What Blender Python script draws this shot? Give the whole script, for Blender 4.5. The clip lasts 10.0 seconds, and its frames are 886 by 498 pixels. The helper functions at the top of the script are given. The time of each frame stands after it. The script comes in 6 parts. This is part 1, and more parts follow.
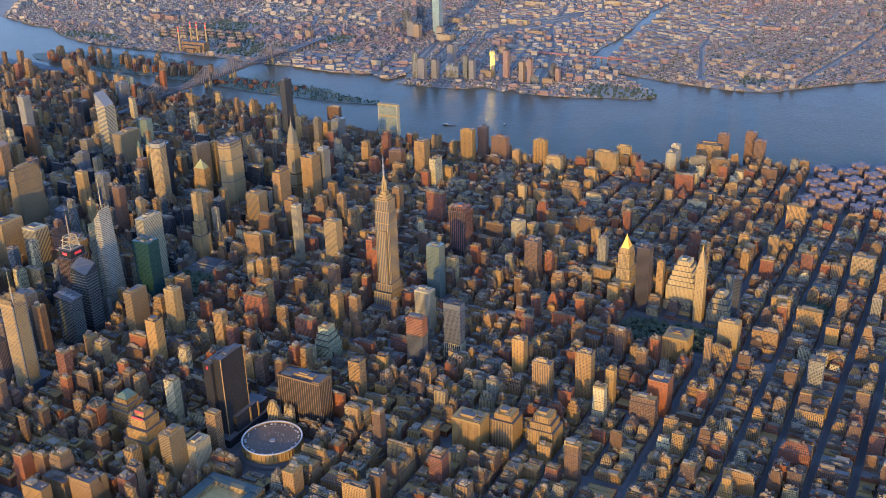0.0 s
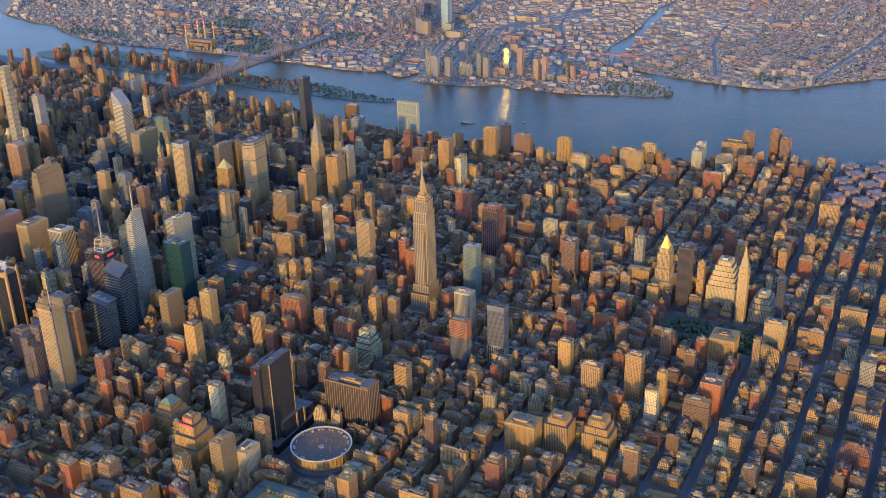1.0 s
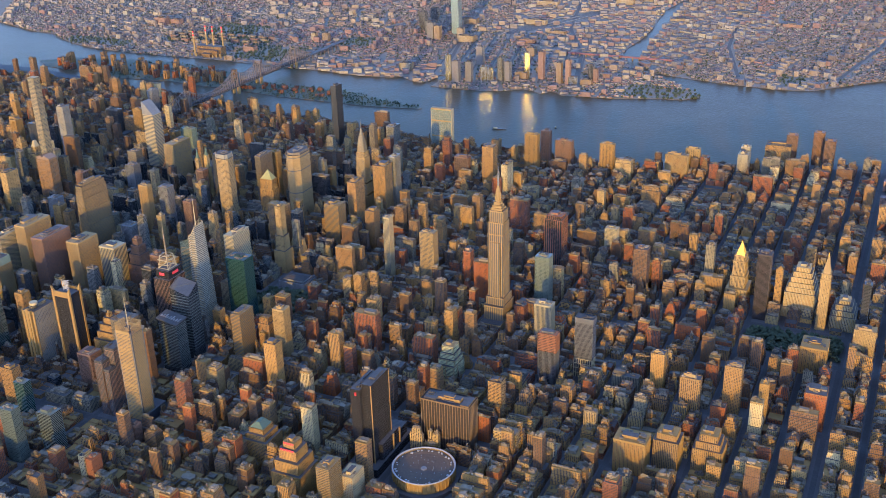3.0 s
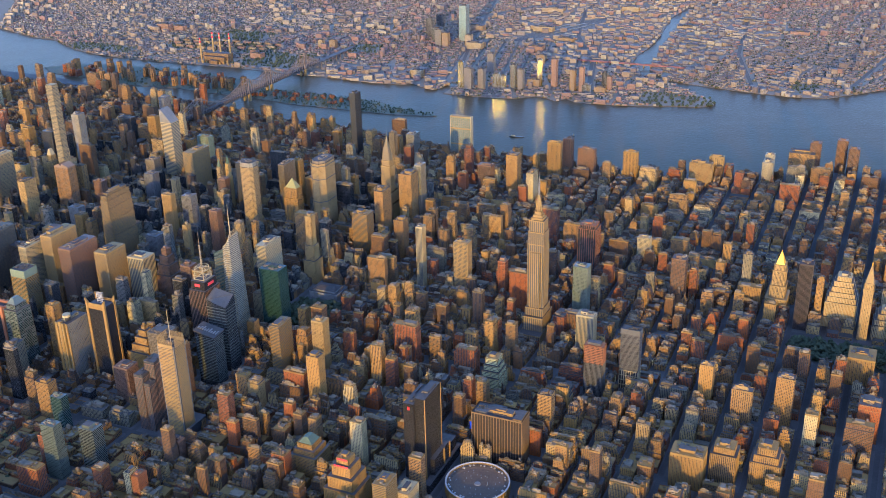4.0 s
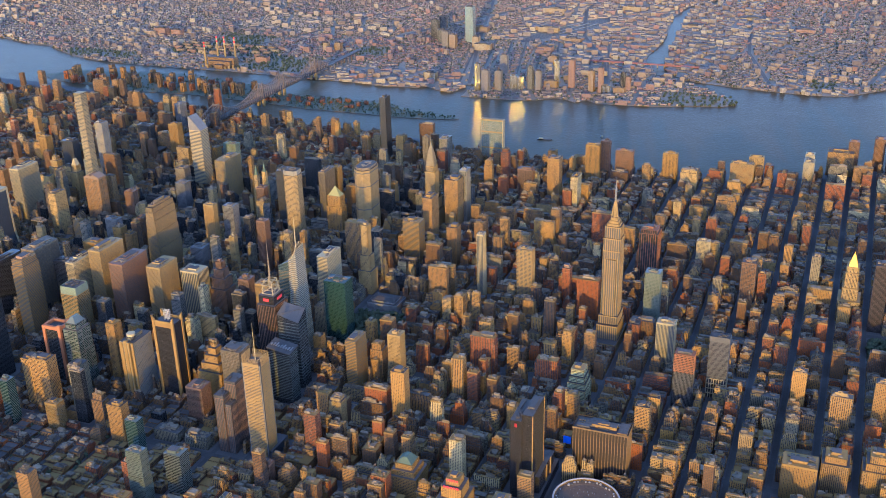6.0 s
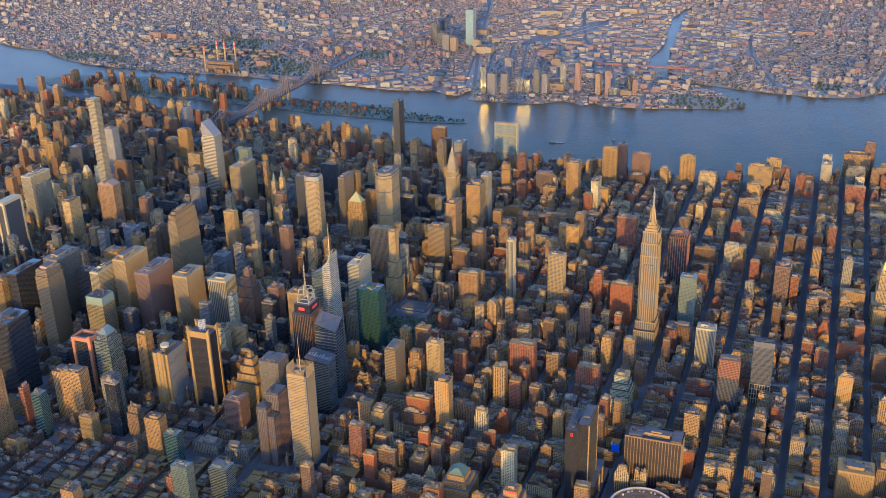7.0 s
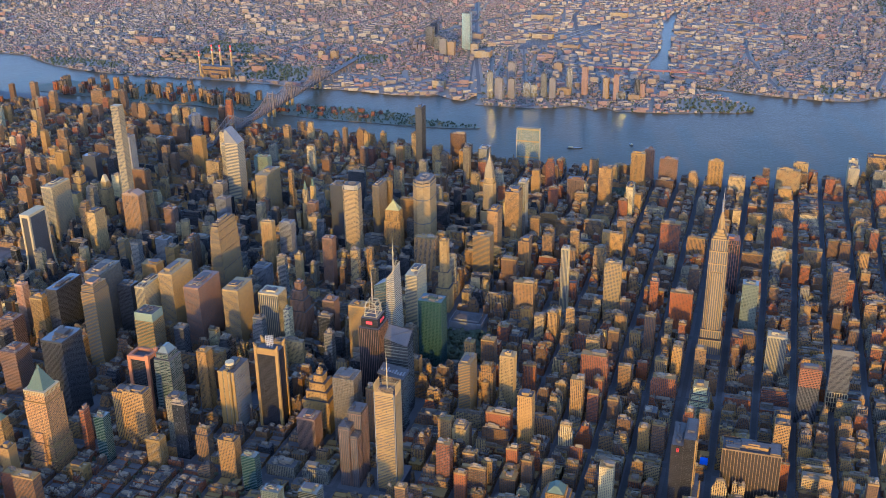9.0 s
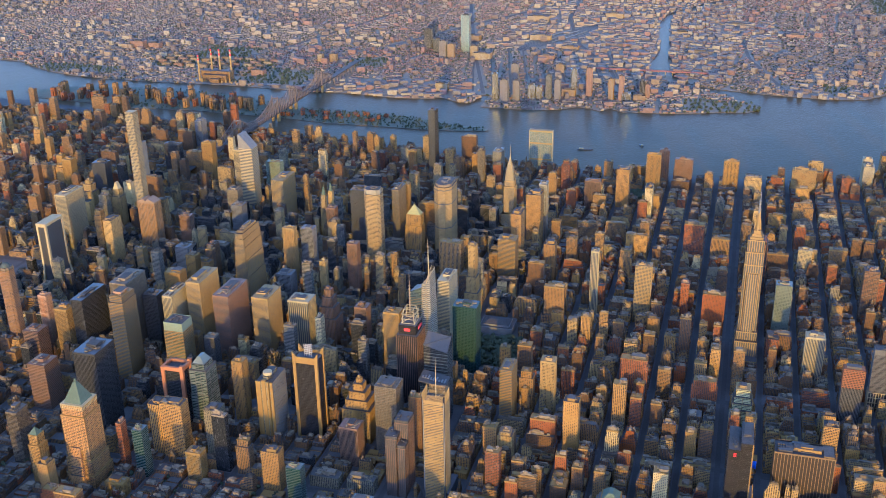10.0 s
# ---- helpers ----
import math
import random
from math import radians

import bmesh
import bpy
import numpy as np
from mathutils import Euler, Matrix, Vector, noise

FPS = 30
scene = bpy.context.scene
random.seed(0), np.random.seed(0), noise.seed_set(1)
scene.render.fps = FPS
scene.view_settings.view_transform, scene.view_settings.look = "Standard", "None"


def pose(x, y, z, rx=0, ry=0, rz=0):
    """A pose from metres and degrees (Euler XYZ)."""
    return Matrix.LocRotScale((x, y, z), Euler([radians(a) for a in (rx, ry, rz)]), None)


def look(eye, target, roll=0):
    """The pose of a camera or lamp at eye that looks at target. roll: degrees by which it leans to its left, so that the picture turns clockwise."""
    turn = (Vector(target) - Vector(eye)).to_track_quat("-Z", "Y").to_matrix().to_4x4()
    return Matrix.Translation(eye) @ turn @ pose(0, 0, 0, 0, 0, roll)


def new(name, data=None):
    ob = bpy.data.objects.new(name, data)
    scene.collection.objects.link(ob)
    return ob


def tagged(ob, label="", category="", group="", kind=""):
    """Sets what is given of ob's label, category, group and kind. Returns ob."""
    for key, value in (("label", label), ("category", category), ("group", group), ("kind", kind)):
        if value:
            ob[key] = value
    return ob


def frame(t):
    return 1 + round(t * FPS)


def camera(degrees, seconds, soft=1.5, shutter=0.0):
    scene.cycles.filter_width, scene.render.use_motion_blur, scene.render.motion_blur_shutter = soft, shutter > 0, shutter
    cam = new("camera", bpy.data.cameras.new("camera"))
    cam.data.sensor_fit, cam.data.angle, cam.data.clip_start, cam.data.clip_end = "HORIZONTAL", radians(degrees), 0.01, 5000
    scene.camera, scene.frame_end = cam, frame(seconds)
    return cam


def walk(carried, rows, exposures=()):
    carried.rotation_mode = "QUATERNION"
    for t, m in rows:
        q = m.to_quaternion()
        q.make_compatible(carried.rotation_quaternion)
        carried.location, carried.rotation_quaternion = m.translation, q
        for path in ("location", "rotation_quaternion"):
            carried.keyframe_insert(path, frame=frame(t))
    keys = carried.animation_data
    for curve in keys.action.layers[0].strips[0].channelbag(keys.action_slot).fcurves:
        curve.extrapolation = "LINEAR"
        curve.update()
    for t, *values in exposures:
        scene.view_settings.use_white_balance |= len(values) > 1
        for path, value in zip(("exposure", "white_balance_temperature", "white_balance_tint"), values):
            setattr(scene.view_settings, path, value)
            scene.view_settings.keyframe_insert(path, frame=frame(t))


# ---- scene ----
# The place is a city some seven kilometres deep, built at a quarter of its size: K metres here for each real metre.
# x runs downtown, y runs crosstown to the east, z up; all plan numbers below are real metres.
K = 0.25
cam = camera(46.0, 10.0, soft=0.8)
PATH = [
    (0, (338.878, -547.761, 324.064), (338.002, -546.153, 323.26), -1.7),
    (0.5, (321.351, -551.386, 323.957), (320.486, -549.774, 323.148), -1.7),
    (1, (303.781, -555.147, 323.935), (302.93, -553.529, 323.124), -1.6),
    (1.5, (286.259, -558.936, 323.951), (285.422, -557.312, 323.137), -1.6),
    (2, (268.479, -562.91, 323.977), (267.656, -561.279, 323.163), -1.4),
    (2.5, (250.44, -566.573, 324.092), (249.634, -564.933, 323.278), -1.6),
    (4, (196.4, -576.068, 323.431), (195.636, -574.4, 322.633), -1.4),
    (4.5, (178.749, -578.469, 323.254), (178.001, -576.795, 322.454), -1.3),
    (5, (161.45, -580.46, 322.991), (160.716, -578.78, 322.193), -1.6),
    (5.5, (143.869, -583.11, 322.827), (143.152, -581.423, 322.029), -1.6),
    (7, (88.893, -590.245, 322.1), (88.239, -588.53, 321.305), -1.4),
    (7.5, (71.046, -592.39, 321.794), (70.404, -590.67, 321.002), -1.5),
    (8, (53.5, -594.295, 321.478), (52.878, -592.569, 320.682), -1.4),
    (8.5, (35.623, -595.908, 321.221), (35.042, -594.174, 320.411), -0.8),
    (9, (17.74, -597.416, 320.9), (17.179, -595.667, 320.109), -0.8),
    (9.5, (0.265, -598.902, 320.371), (-0.274, -597.143, 319.586), -0.7),
    (10, (-16.777, -599.645, 319.844), (-17.297, -597.882, 319.056), -1.0),
]
walk(cam, [(t, look(eye, target, roll)) for t, eye, target, roll in PATH], [(0, 0.78, 4800, 28), (10, 0.79, 4800, 28)])

# ---- light ----
SUN_EL, SUN_SOUTH = radians(8.5), radians(14)
sun_way = Vector((math.sin(SUN_SOUTH) * math.cos(SUN_EL), -math.cos(SUN_SOUTH) * math.cos(SUN_EL), math.sin(SUN_EL)))
world = bpy.data.worlds.new("evening_sky")
scene.world = world
world.use_nodes = True
wt = world.node_tree
sky = wt.nodes.new("ShaderNodeTexSky")
sky.sky_type, sky.sun_disc = "NISHITA", False
sky.sun_elevation, sky.sun_rotation = SUN_EL, math.atan2(sun_way.x, sun_way.y)
sky.air_density, sky.dust_density, sky.ozone_density = 1.0, 0.5, 2.0
wt.links.new(sky.outputs[0], wt.nodes["Background"].inputs[0])
wt.nodes["Background"].inputs[1].default_value = 0.5
sun = new("sun", bpy.data.lights.new("sun", "SUN"))
sun.data.energy, sun.data.angle, sun.data.color = 4.1, radians(0.6), (1.0, 0.58, 0.0)
sun.matrix_world = look(sun_way * 100, (0, 0, 0))


# ---- materials ----
def nodes_of(mat):
    mat.use_nodes = True
    t = mat.node_tree
    return t, t.nodes["Principled BSDF"]


def op(t, kind, a, b=None, c=None):
    n = t.nodes.new("ShaderNodeMath")
    n.operation = kind
    for i, v in enumerate((a, b, c)):
        if v is None:
            continue
        if isinstance(v, (int, float)):
            n.inputs[i].default_value = v
        else:
            t.links.new(v, n.inputs[i])
    return n.outputs[0]


def mix(t, f, a, b):
    n = t.nodes.new("ShaderNodeMix")
    n.data_type = "RGBA"
    for i, v in ((0, f), (6, a), (7, b)):
        if isinstance(v, (int, float)):
            n.inputs[i].default_value = v
        elif isinstance(v, tuple):
            n.inputs[i].default_value = (*v, 1)
        else:
            t.links.new(v, n.inputs[i])
    return n.outputs[2]


def noise_of(t, where, size, detail=3.0):
    n = t.nodes.new("ShaderNodeTexNoise")
    n.inputs["Scale"].default_value, n.inputs["Detail"].default_value = 1.0 / (size * K), detail
    t.links.new(where, n.inputs["Vector"])
    return n.outputs["Fac"]


def bump_of(t, b, height, depth):
    n = t.nodes.new("ShaderNodeBump")
    n.inputs["Distance"].default_value, n.inputs["Strength"].default_value = depth * K, 1.0
    t.links.new(height, n.inputs["Height"])
    t.links.new(n.outputs[0], b.inputs["Normal"])


def facade(name, wall, other=None, glass=(0.036, 0.037, 0.039), w=3.3, h=3.6, fw=0.5, fh=0.56, joined=False, rough=0.85, blinds=0.25, spread=0.35, vary=1.0):
    """A wall with rows of windows of real size; wall to other is the range of its colour from house to house."""
    mat = bpy.data.materials.new(name)
    t, b = nodes_of(mat)
    co = t.nodes.new("ShaderNodeTexCoord")
    xyz, nrm = t.nodes.new("ShaderNodeSeparateXYZ"), t.nodes.new("ShaderNodeSeparateXYZ")
    t.links.new(co.outputs["Object"], xyz.inputs[0])
    t.links.new(co.outputs["Normal"], nrm.inputs[0])
    side = op(t, "GREATER_THAN", op(t, "ABSOLUTE", nrm.outputs[0]), 0.71)
    u = op(t, "ADD", op(t, "MULTIPLY", xyz.outputs[0], op(t, "SUBTRACT", 1.0, side)), op(t, "MULTIPLY", xyz.outputs[1], side))
    if joined:
        rnd = t.nodes.new("ShaderNodeNewGeometry").outputs["Random Per Island"]
    else:
        rnd = t.nodes.new("ShaderNodeObjectInfo").outputs["Random"]
    pick = op(t, "FRACT", op(t, "MULTIPLY", rnd, 37.3))
    bay = op(t, "MULTIPLY_ADD", op(t, "FRACT", op(t, "MULTIPLY", rnd, 5.9)), 0.4 * vary, 0.9)
    u = op(t, "ADD", op(t, "DIVIDE", u, op(t, "MULTIPLY", bay, w * K)), op(t, "MULTIPLY", rnd, 7.0))
    v = op(t, "DIVIDE", xyz.outputs[2], h * K)
    up = op(t, "LESS_THAN", op(t, "ABSOLUTE", nrm.outputs[2]), 0.5)
    # some houses have tall strips of glass between piers, some level bands, some few windows
    wide = op(t, "MULTIPLY_ADD", op(t, "GREATER_THAN", pick, 0.78), 0.26 * vary, fw)
    wide = op(t, "MULTIPLY_ADD", op(t, "LESS_THAN", pick, 0.16), -0.2 * vary, wide)
    high = op(t, "MULTIPLY_ADD", op(t, "LESS_THAN", op(t, "ABSOLUTE", op(t, "SUBTRACT", pick, 0.63)), 0.15), 0.26 * vary, fh)
    mask = op(t, "MULTIPLY", op(t, "LESS_THAN", op(t, "FRACT", u), wide), op(t, "LESS_THAN", op(t, "FRACT", v), high))
    mask = op(t, "MULTIPLY", mask, up)
    cell = t.nodes.new("ShaderNodeCombineXYZ")
    t.links.new(op(t, "FLOOR", u), cell.inputs[0])
    t.links.new(op(t, "FLOOR", v), cell.inputs[1])
    t.links.new(op(t, "MULTIPLY", rnd, 91.0), cell.inputs[2])
    white = t.nodes.new("ShaderNodeTexWhiteNoise")
    t.links.new(cell.outputs[0], white.inputs["Vector"])
    blind = op(t, "MULTIPLY", op(t, "GREATER_THAN", white.outputs["Value"], 1.0 - blinds * 0.6), 0.5)
    pane = mix(t, blind, glass, tuple(0.6 * c + 0.1 for c in wall))
    tone = mix(t, op(t, "FRACT", op(t, "MULTIPLY", rnd, 13.7)), wall, other or tuple(c * (1 - spread) for c in wall))
    stain = op(t, "MULTIPLY_ADD", noise_of(t, co.outputs["Object"], 14.0, 4.0), 0.7, 0.62)
    grain = op(t, "MULTIPLY_ADD", noise_of(t, co.outputs["Object"], 1.6, 2.0), 0.4, 0.8)
    dirt = t.nodes.new("ShaderNodeVectorMath")
    dirt.operation = "SCALE"
    t.links.new(tone, dirt.inputs[0])
    t.links.new(op(t, "MULTIPLY", stain, grain), dirt.inputs["Scale"])
    t.links.new(mix(t, mask, dirt.outputs[0], pane), b.inputs["Base Color"])
    t.links.new(op(t, "MULTIPLY_ADD", mask, 0.25 - rough, rough), b.inputs["Roughness"])
    b.inputs["Specular IOR Level"].default_value = 0.16
    bump_of(t, b, op(t, "MULTIPLY_ADD", mask, -1.0, grain), 0.2)
    return mat


def plain(name, a, b2=None, rough=0.8, metal=0.0, size=6.0, joined=False, depth=0.1):
    """A plain surface with two scales of variation."""
    mat = bpy.data.materials.new(name)
    t, b = nodes_of(mat)
    co = t.nodes.new("ShaderNodeTexCoord")
    big, small = noise_of(t, co.outputs["Object"], size, 4.0), noise_of(t, co.outputs["Object"], size / 7, 3.0)
    if joined:
        rnd = t.nodes.new("ShaderNodeNewGeometry").outputs["Random Per Island"]
    else:
        rnd = t.nodes.new("ShaderNodeObjectInfo").outputs["Random"]
    f = op(t, "ADD", op(t, "MULTIPLY", rnd, 0.7), op(t, "MULTIPLY_ADD", big, 1.1, -0.45))
    col = mix(t, f, a, b2 or tuple(c * 0.7 for c in a))
    sc = t.nodes.new("ShaderNodeVectorMath")
    sc.operation = "SCALE"
    t.links.new(col, sc.inputs[0])
    t.links.new(op(t, "MULTIPLY_ADD", small, 0.6, 0.7), sc.inputs["Scale"])
    t.links.new(sc.outputs[0], b.inputs["Base Color"])
    b.inputs["Roughness"].default_value, b.inputs["Metallic"].default_value = rough, metal
    b.inputs["Specular IOR Level"].default_value = 0.25 if rough >= 0.6 else 0.5
    if depth:
        bump_of(t, b, small, depth)
    return mat


WALLS = {
    "tan brick": ((0.236, 0.125, 0.035), (0.154, 0.083, 0.028)),
    "limestone": ((0.335, 0.216, 0.072), (0.239, 0.155, 0.056)),
    "buff brick": ((0.296, 0.160, 0.037), (0.209, 0.114, 0.031)),
    "red brick": ((0.210, 0.064, 0.016), (0.144, 0.049, 0.017)),
    "brown brick": ((0.132, 0.065, 0.023), (0.088, 0.047, 0.020)),
    "white brick": ((0.435, 0.325, 0.145), (0.348, 0.253, 0.112)),
    "grey concrete": ((0.217, 0.171, 0.095), (0.146, 0.117, 0.067)),
}
FAC, FAR = {}, {}
for key, (ca, cb) in WALLS.items():
    FAC[key] = facade(key.replace(" ", "_"), ca, cb)
    FAR[key] = facade(key.replace(" ", "_") + "_row", ca, cb, joined=True)
FAC["dark glass"] = facade("dark_glass", (0.032, 0.03, 0.028), (0.055, 0.048, 0.043), (0.014, 0.016, 0.019), 1.6, 3.8, 0.8, 0.7, rough=0.35, blinds=0.08)
FAC["blue glass"] = facade("blue_glass", (0.19, 0.165, 0.125), (0.115, 0.105, 0.088), (0.034, 0.038, 0.038), 1.6, 3.9, 0.85, 0.6, rough=0.35, blinds=0.2)
FAC["green glass"] = facade("green_glass", (0.009, 0.036, 0.034), (0.008, 0.032, 0.031), (0.007, 0.024, 0.023), 1.6, 3.9, 0.8, 0.6, rough=0.3, blinds=0.12)
FAR["dark glass"] = facade("dark_glass_row", (0.032, 0.03, 0.028), (0.055, 0.048, 0.043), (0.014, 0.016, 0.019), 1.6, 3.8, 0.8, 0.7, rough=0.35, blinds=0.08, joined=True)
FAR["blue glass"] = facade("blue_glass_row", (0.19, 0.165, 0.125), (0.115, 0.105, 0.088), (0.034, 0.038, 0.038), 1.6, 3.9, 0.85, 0.6, rough=0.35, blinds=0.2, joined=True)
ROOF = plain("roof_felt", (0.040, 0.033, 0.027), (0.092, 0.075, 0.062))
ROOF_FAR = plain("roof_felt_row", (0.040, 0.033, 0.027), (0.104, 0.085, 0.069), joined=True)
WOOD = plain("tank_wood", (0.136, 0.088, 0.056), size=2.0)
PLANT_BOX = plain("roof_plant", (0.205, 0.152, 0.092), (0.045, 0.035, 0.025))
STONE = plain("limestone_plain", (0.242, 0.156, 0.056), (0.181, 0.119, 0.044), size=12)
WHITE = plain("white_stone", (0.32, 0.243, 0.12), (0.25, 0.193, 0.098), size=12)
TAN = plain("tan_stone", (0.215, 0.125, 0.031), (0.163, 0.095, 0.027), size=12)
BROWN = plain("brown_granite", (0.147, 0.081, 0.048), (0.105, 0.06, 0.036), rough=0.6, size=12)
DARK = plain("dark_metal", (0.022, 0.021, 0.021), (0.036, 0.033, 0.031), rough=0.45, size=12)
PANE = plain("window_glass", (0.026, 0.027, 0.029), (0.042, 0.044, 0.047), rough=0.5, size=4, depth=0)
STEEL = plain("steel", (0.25, 0.215, 0.155), (0.17, 0.15, 0.115), rough=0.5, metal=0.4)
GREY_PALE = plain("pale_grey_stone", (0.331, 0.302, 0.27), (0.253, 0.231, 0.21), size=12)
GREY = plain("grey_stone", (0.164, 0.151, 0.138), (0.107, 0.101, 0.094), size=12)
MINT = plain("mint_panel", (0.15, 0.175, 0.12), (0.11, 0.135, 0.095), size=12)
COPPER = plain("green_copper", (0.078, 0.108, 0.068), (0.055, 0.072, 0.050), rough=0.7)
GOLD = plain("gold_leaf", (0.781, 0.389, 0.004), (0.647, 0.314, 0.004), rough=0.45, metal=0.35)
PINK = plain("pink_granite", (0.267, 0.152, 0.085), (0.203, 0.116, 0.066))
BLUE_SIGN = plain("blue_panel", (0.05, 0.16, 0.75), (0.04, 0.13, 0.65), rough=0.4)
RED = plain("red_paint", (0.55, 0.04, 0.04), (0.45, 0.04, 0.04))
ASPHALT = plain("asphalt", (0.049, 0.040, 0.034), (0.069, 0.058, 0.048), size=30, depth=0)
PAVING = plain("paving", (0.064, 0.053, 0.044), (0.094, 0.078, 0.065), size=20, depth=0)
# far ground, paler and redder: distance haze put into its colour
SOIL = plain("bare_ground", (0.21, 0.15, 0.10), (0.12, 0.105, 0.065), size=120, depth=0)
GRASS = plain("grass", (0.040, 0.045, 0.029), (0.033, 0.037, 0.024), size=30)
ISLE_GROUND = plain("island_lawn", (0.075, 0.075, 0.04), (0.14, 0.115, 0.08), size=90, depth=0)
LEAF = plain("leaves", (0.034, 0.040, 0.017), (0.050, 0.054, 0.024), size=3, joined=True)
BARK = plain("bark", (0.10, 0.075, 0.05))


def water_material():
    mat = bpy.data.materials.new("river_water")
    t, b = nodes_of(mat)
    co = t.nodes.new("ShaderNodeTexCoord")
    b.inputs["Base Color"].default_value = (0.07, 0.052, 0.028, 1)
    b.inputs["Roughness"].default_value = 0.29
    b.inputs["Specular IOR Level"].default_value = 0.025
    b.inputs["IOR"].default_value = 1.33
    ripple = op(t, "ADD", noise_of(t, co.outputs["Object"], 14, 5.0), op(t, "MULTIPLY", noise_of(t, co.outputs["Object"], 240, 2.0), 2.0))
    bump_of(t, b, ripple, 1.1)
    return mat


WATER = water_material()


# ---- mesh helpers ----
class Shape:
    """Faces gathered in real metres; made() turns them into one mesh."""

    def __init__(self):
        self.v, self.f, self.m = [], [], []

    def quad(self, pts, m=0):
        n = len(self.v)
        self.v += pts
        self.f.append(tuple(range(n, n + len(pts))))
        self.m.append(m)

    def box(self, x0, x1, y0, y1, z0, z1, m=0, top=None, sides=True):
        n = len(self.v)
        self.v += [(x0, y0, z0), (x1, y0, z0), (x1, y1, z0), (x0, y1, z0), (x0, y0, z1), (x1, y0, z1), (x1, y1, z1), (x0, y1, z1)]
        if sides:
            self.f += [(n, n + 1, n + 5, n + 4), (n + 1, n + 2, n + 6, n + 5), (n + 2, n + 3, n + 7, n + 6), (n + 3, n, n + 4, n + 7)]
            self.m += [m] * 4
        if top is not None:
            self.f.append((n + 4, n + 5, n + 6, n + 7))
            self.m.append(top)

    def solid(self, x0, x1, y0, y1, z0, z1, m=0):
        self.box(x0, x1, y0, y1, z0, z1, m, m)

    def loft(self, rings, m=0, cap=None):
        """Walls between rings of equal length, each a list of points."""
        n, k = len(self.v), len(rings[0])
        for r in rings:
            self.v += [tuple(p) for p in r]
        for i in range(len(rings) - 1):
            a, b = n + i * k, n + (i + 1) * k
            for j in range(k):
                j2 = (j + 1) % k
                self.f.append((a + j, a + j2, b + j2, b + j))
                self.m.append(m)
        if cap is not None:
            self.f.append(tuple(range(n + (len(rings) - 1) * k, n + len(rings) * k)))
            self.m.append(cap)

    def tower(self, poly, z0, z1, m=0, cap=None):
        self.loft([[(x, y, z0) for x, y in poly], [(x, y, z1) for x, y in poly]], m, cap)

    def tube(self, x, y, z0, z1, r0, r1=None, n=10, m=0, cap=True):
        r1 = r0 if r1 is None else r1
        ring = [(math.cos(2 * math.pi * i / n), math.sin(2 * math.pi * i / n)) for i in range(n)]
        self.loft([[(x + c * r0, y + s * r0, z0) for c, s in ring], [(x + c * r1, y + s * r1, z1) for c, s in ring]], m, m if cap else None)

    def beam(self, a, b, r=0.5, m=0):
        """A square bar from a to b."""
        a, b = Vector(a), Vector(b)
        d = (b - a).normalized()
        s = d.cross(Vector((0, 0, 1)) if abs(d.z) < 0.9 else Vector((1, 0, 0))).normalized() * r
        u = d.cross(s).normalized() * r
        self.loft([[a - s - u, a + s - u, a + s + u, a - s + u], [b - s - u, b + s - u, b + s + u, b - s + u]], m, m)

    def add(self, other, dx=0, dy=0, dz=0, shift=0):
        n = len(self.v)
        self.v += [(x + dx, y + dy, z + dz) for x, y, z in other.v]
        self.f += [tuple(i + n for i in f) for f in other.f]
        self.m += [i + shift for i in other.m]

    def made(self, name, mats):
        me = bpy.data.meshes.new(name)
        me.from_pydata([(x * K, y * K, z * K) for x, y, z in self.v], [], self.f)
        for m in mats:
            me.materials.append(m)
        if len(mats) > 1:
            me.polygons.foreach_set("material_index", self.m)
        return me


def part(name, sh, mats, parent, label=""):
    ob = new(name, sh.made(name, mats if isinstance(mats, (list, tuple)) else [mats]))
    ob.parent = parent
    return tagged(ob, label)


def thing(name, x, y, sh=None, mats=(), label="", category="", group="", kind="", z=0.0):
    ob = new(name, sh.made(name, mats if isinstance(mats, (list, tuple)) else [mats]) if sh else None)
    ob.location = (x * K, y * K, z * K)
    return tagged(ob, label, category, group, kind)


def ring_poly(r, n, turn=0.0, sx=1.0, sy=1.0):
    return [(sx * r * math.cos(turn + 2 * math.pi * i / n), sy * r * math.sin(turn + 2 * math.pi * i / n)) for i in range(n)]


def rect(x0, x1, y0, y1):
    return [(x0, y0), (x1, y0), (x1, y1), (x0, y1)]


def stepped(walls, roof, steps, rise=1.0, t=0.6):
    """One skin up all the steps (half extents x0, x1, y0, y1 and top height), ledges in slot 1, and the top roof sheet inside its parapet."""
    rings, kinds, z = [], [], 0.0
    for x0, x1, y0, y1, z1 in steps:
        if rings:
            kinds.append(1)
        rings.append([(*p, z) for p in rect(x0, x1, y0, y1)])
        kinds.append(0)
        rings.append([(*p, z1) for p in rect(x0, x1, y0, y1)])
        z = z1
    i = rect(x0 + t, x1 - t, y0 + t, y1 - t)
    rings += [[(*p, z) for p in i], [(*p, z - rise) for p in i]]
    kinds += [0, 0]
    at = len(walls.m)
    walls.loft(rings)
    walls.m[at:] = [k for k in kinds for _ in range(4)]
    roof.quad([(*p, z - rise) for p in i])


def parapet_roof(walls, roof, x0, x1, y0, y1, z, rise=1.0, t=0.6):
    """Inner faces and coping of a parapet in walls, and the roof sheet inside it."""
    o, i = rect(x0, x1, y0, y1), rect(x0 + t, x1 - t, y0 + t, y1 - t)
    walls.loft([[(*p, z) for p in o], [(*p, z) for p in i], [(*p, z - rise) for p in i]])
    roof.quad([(*p, z - rise) for p in i])


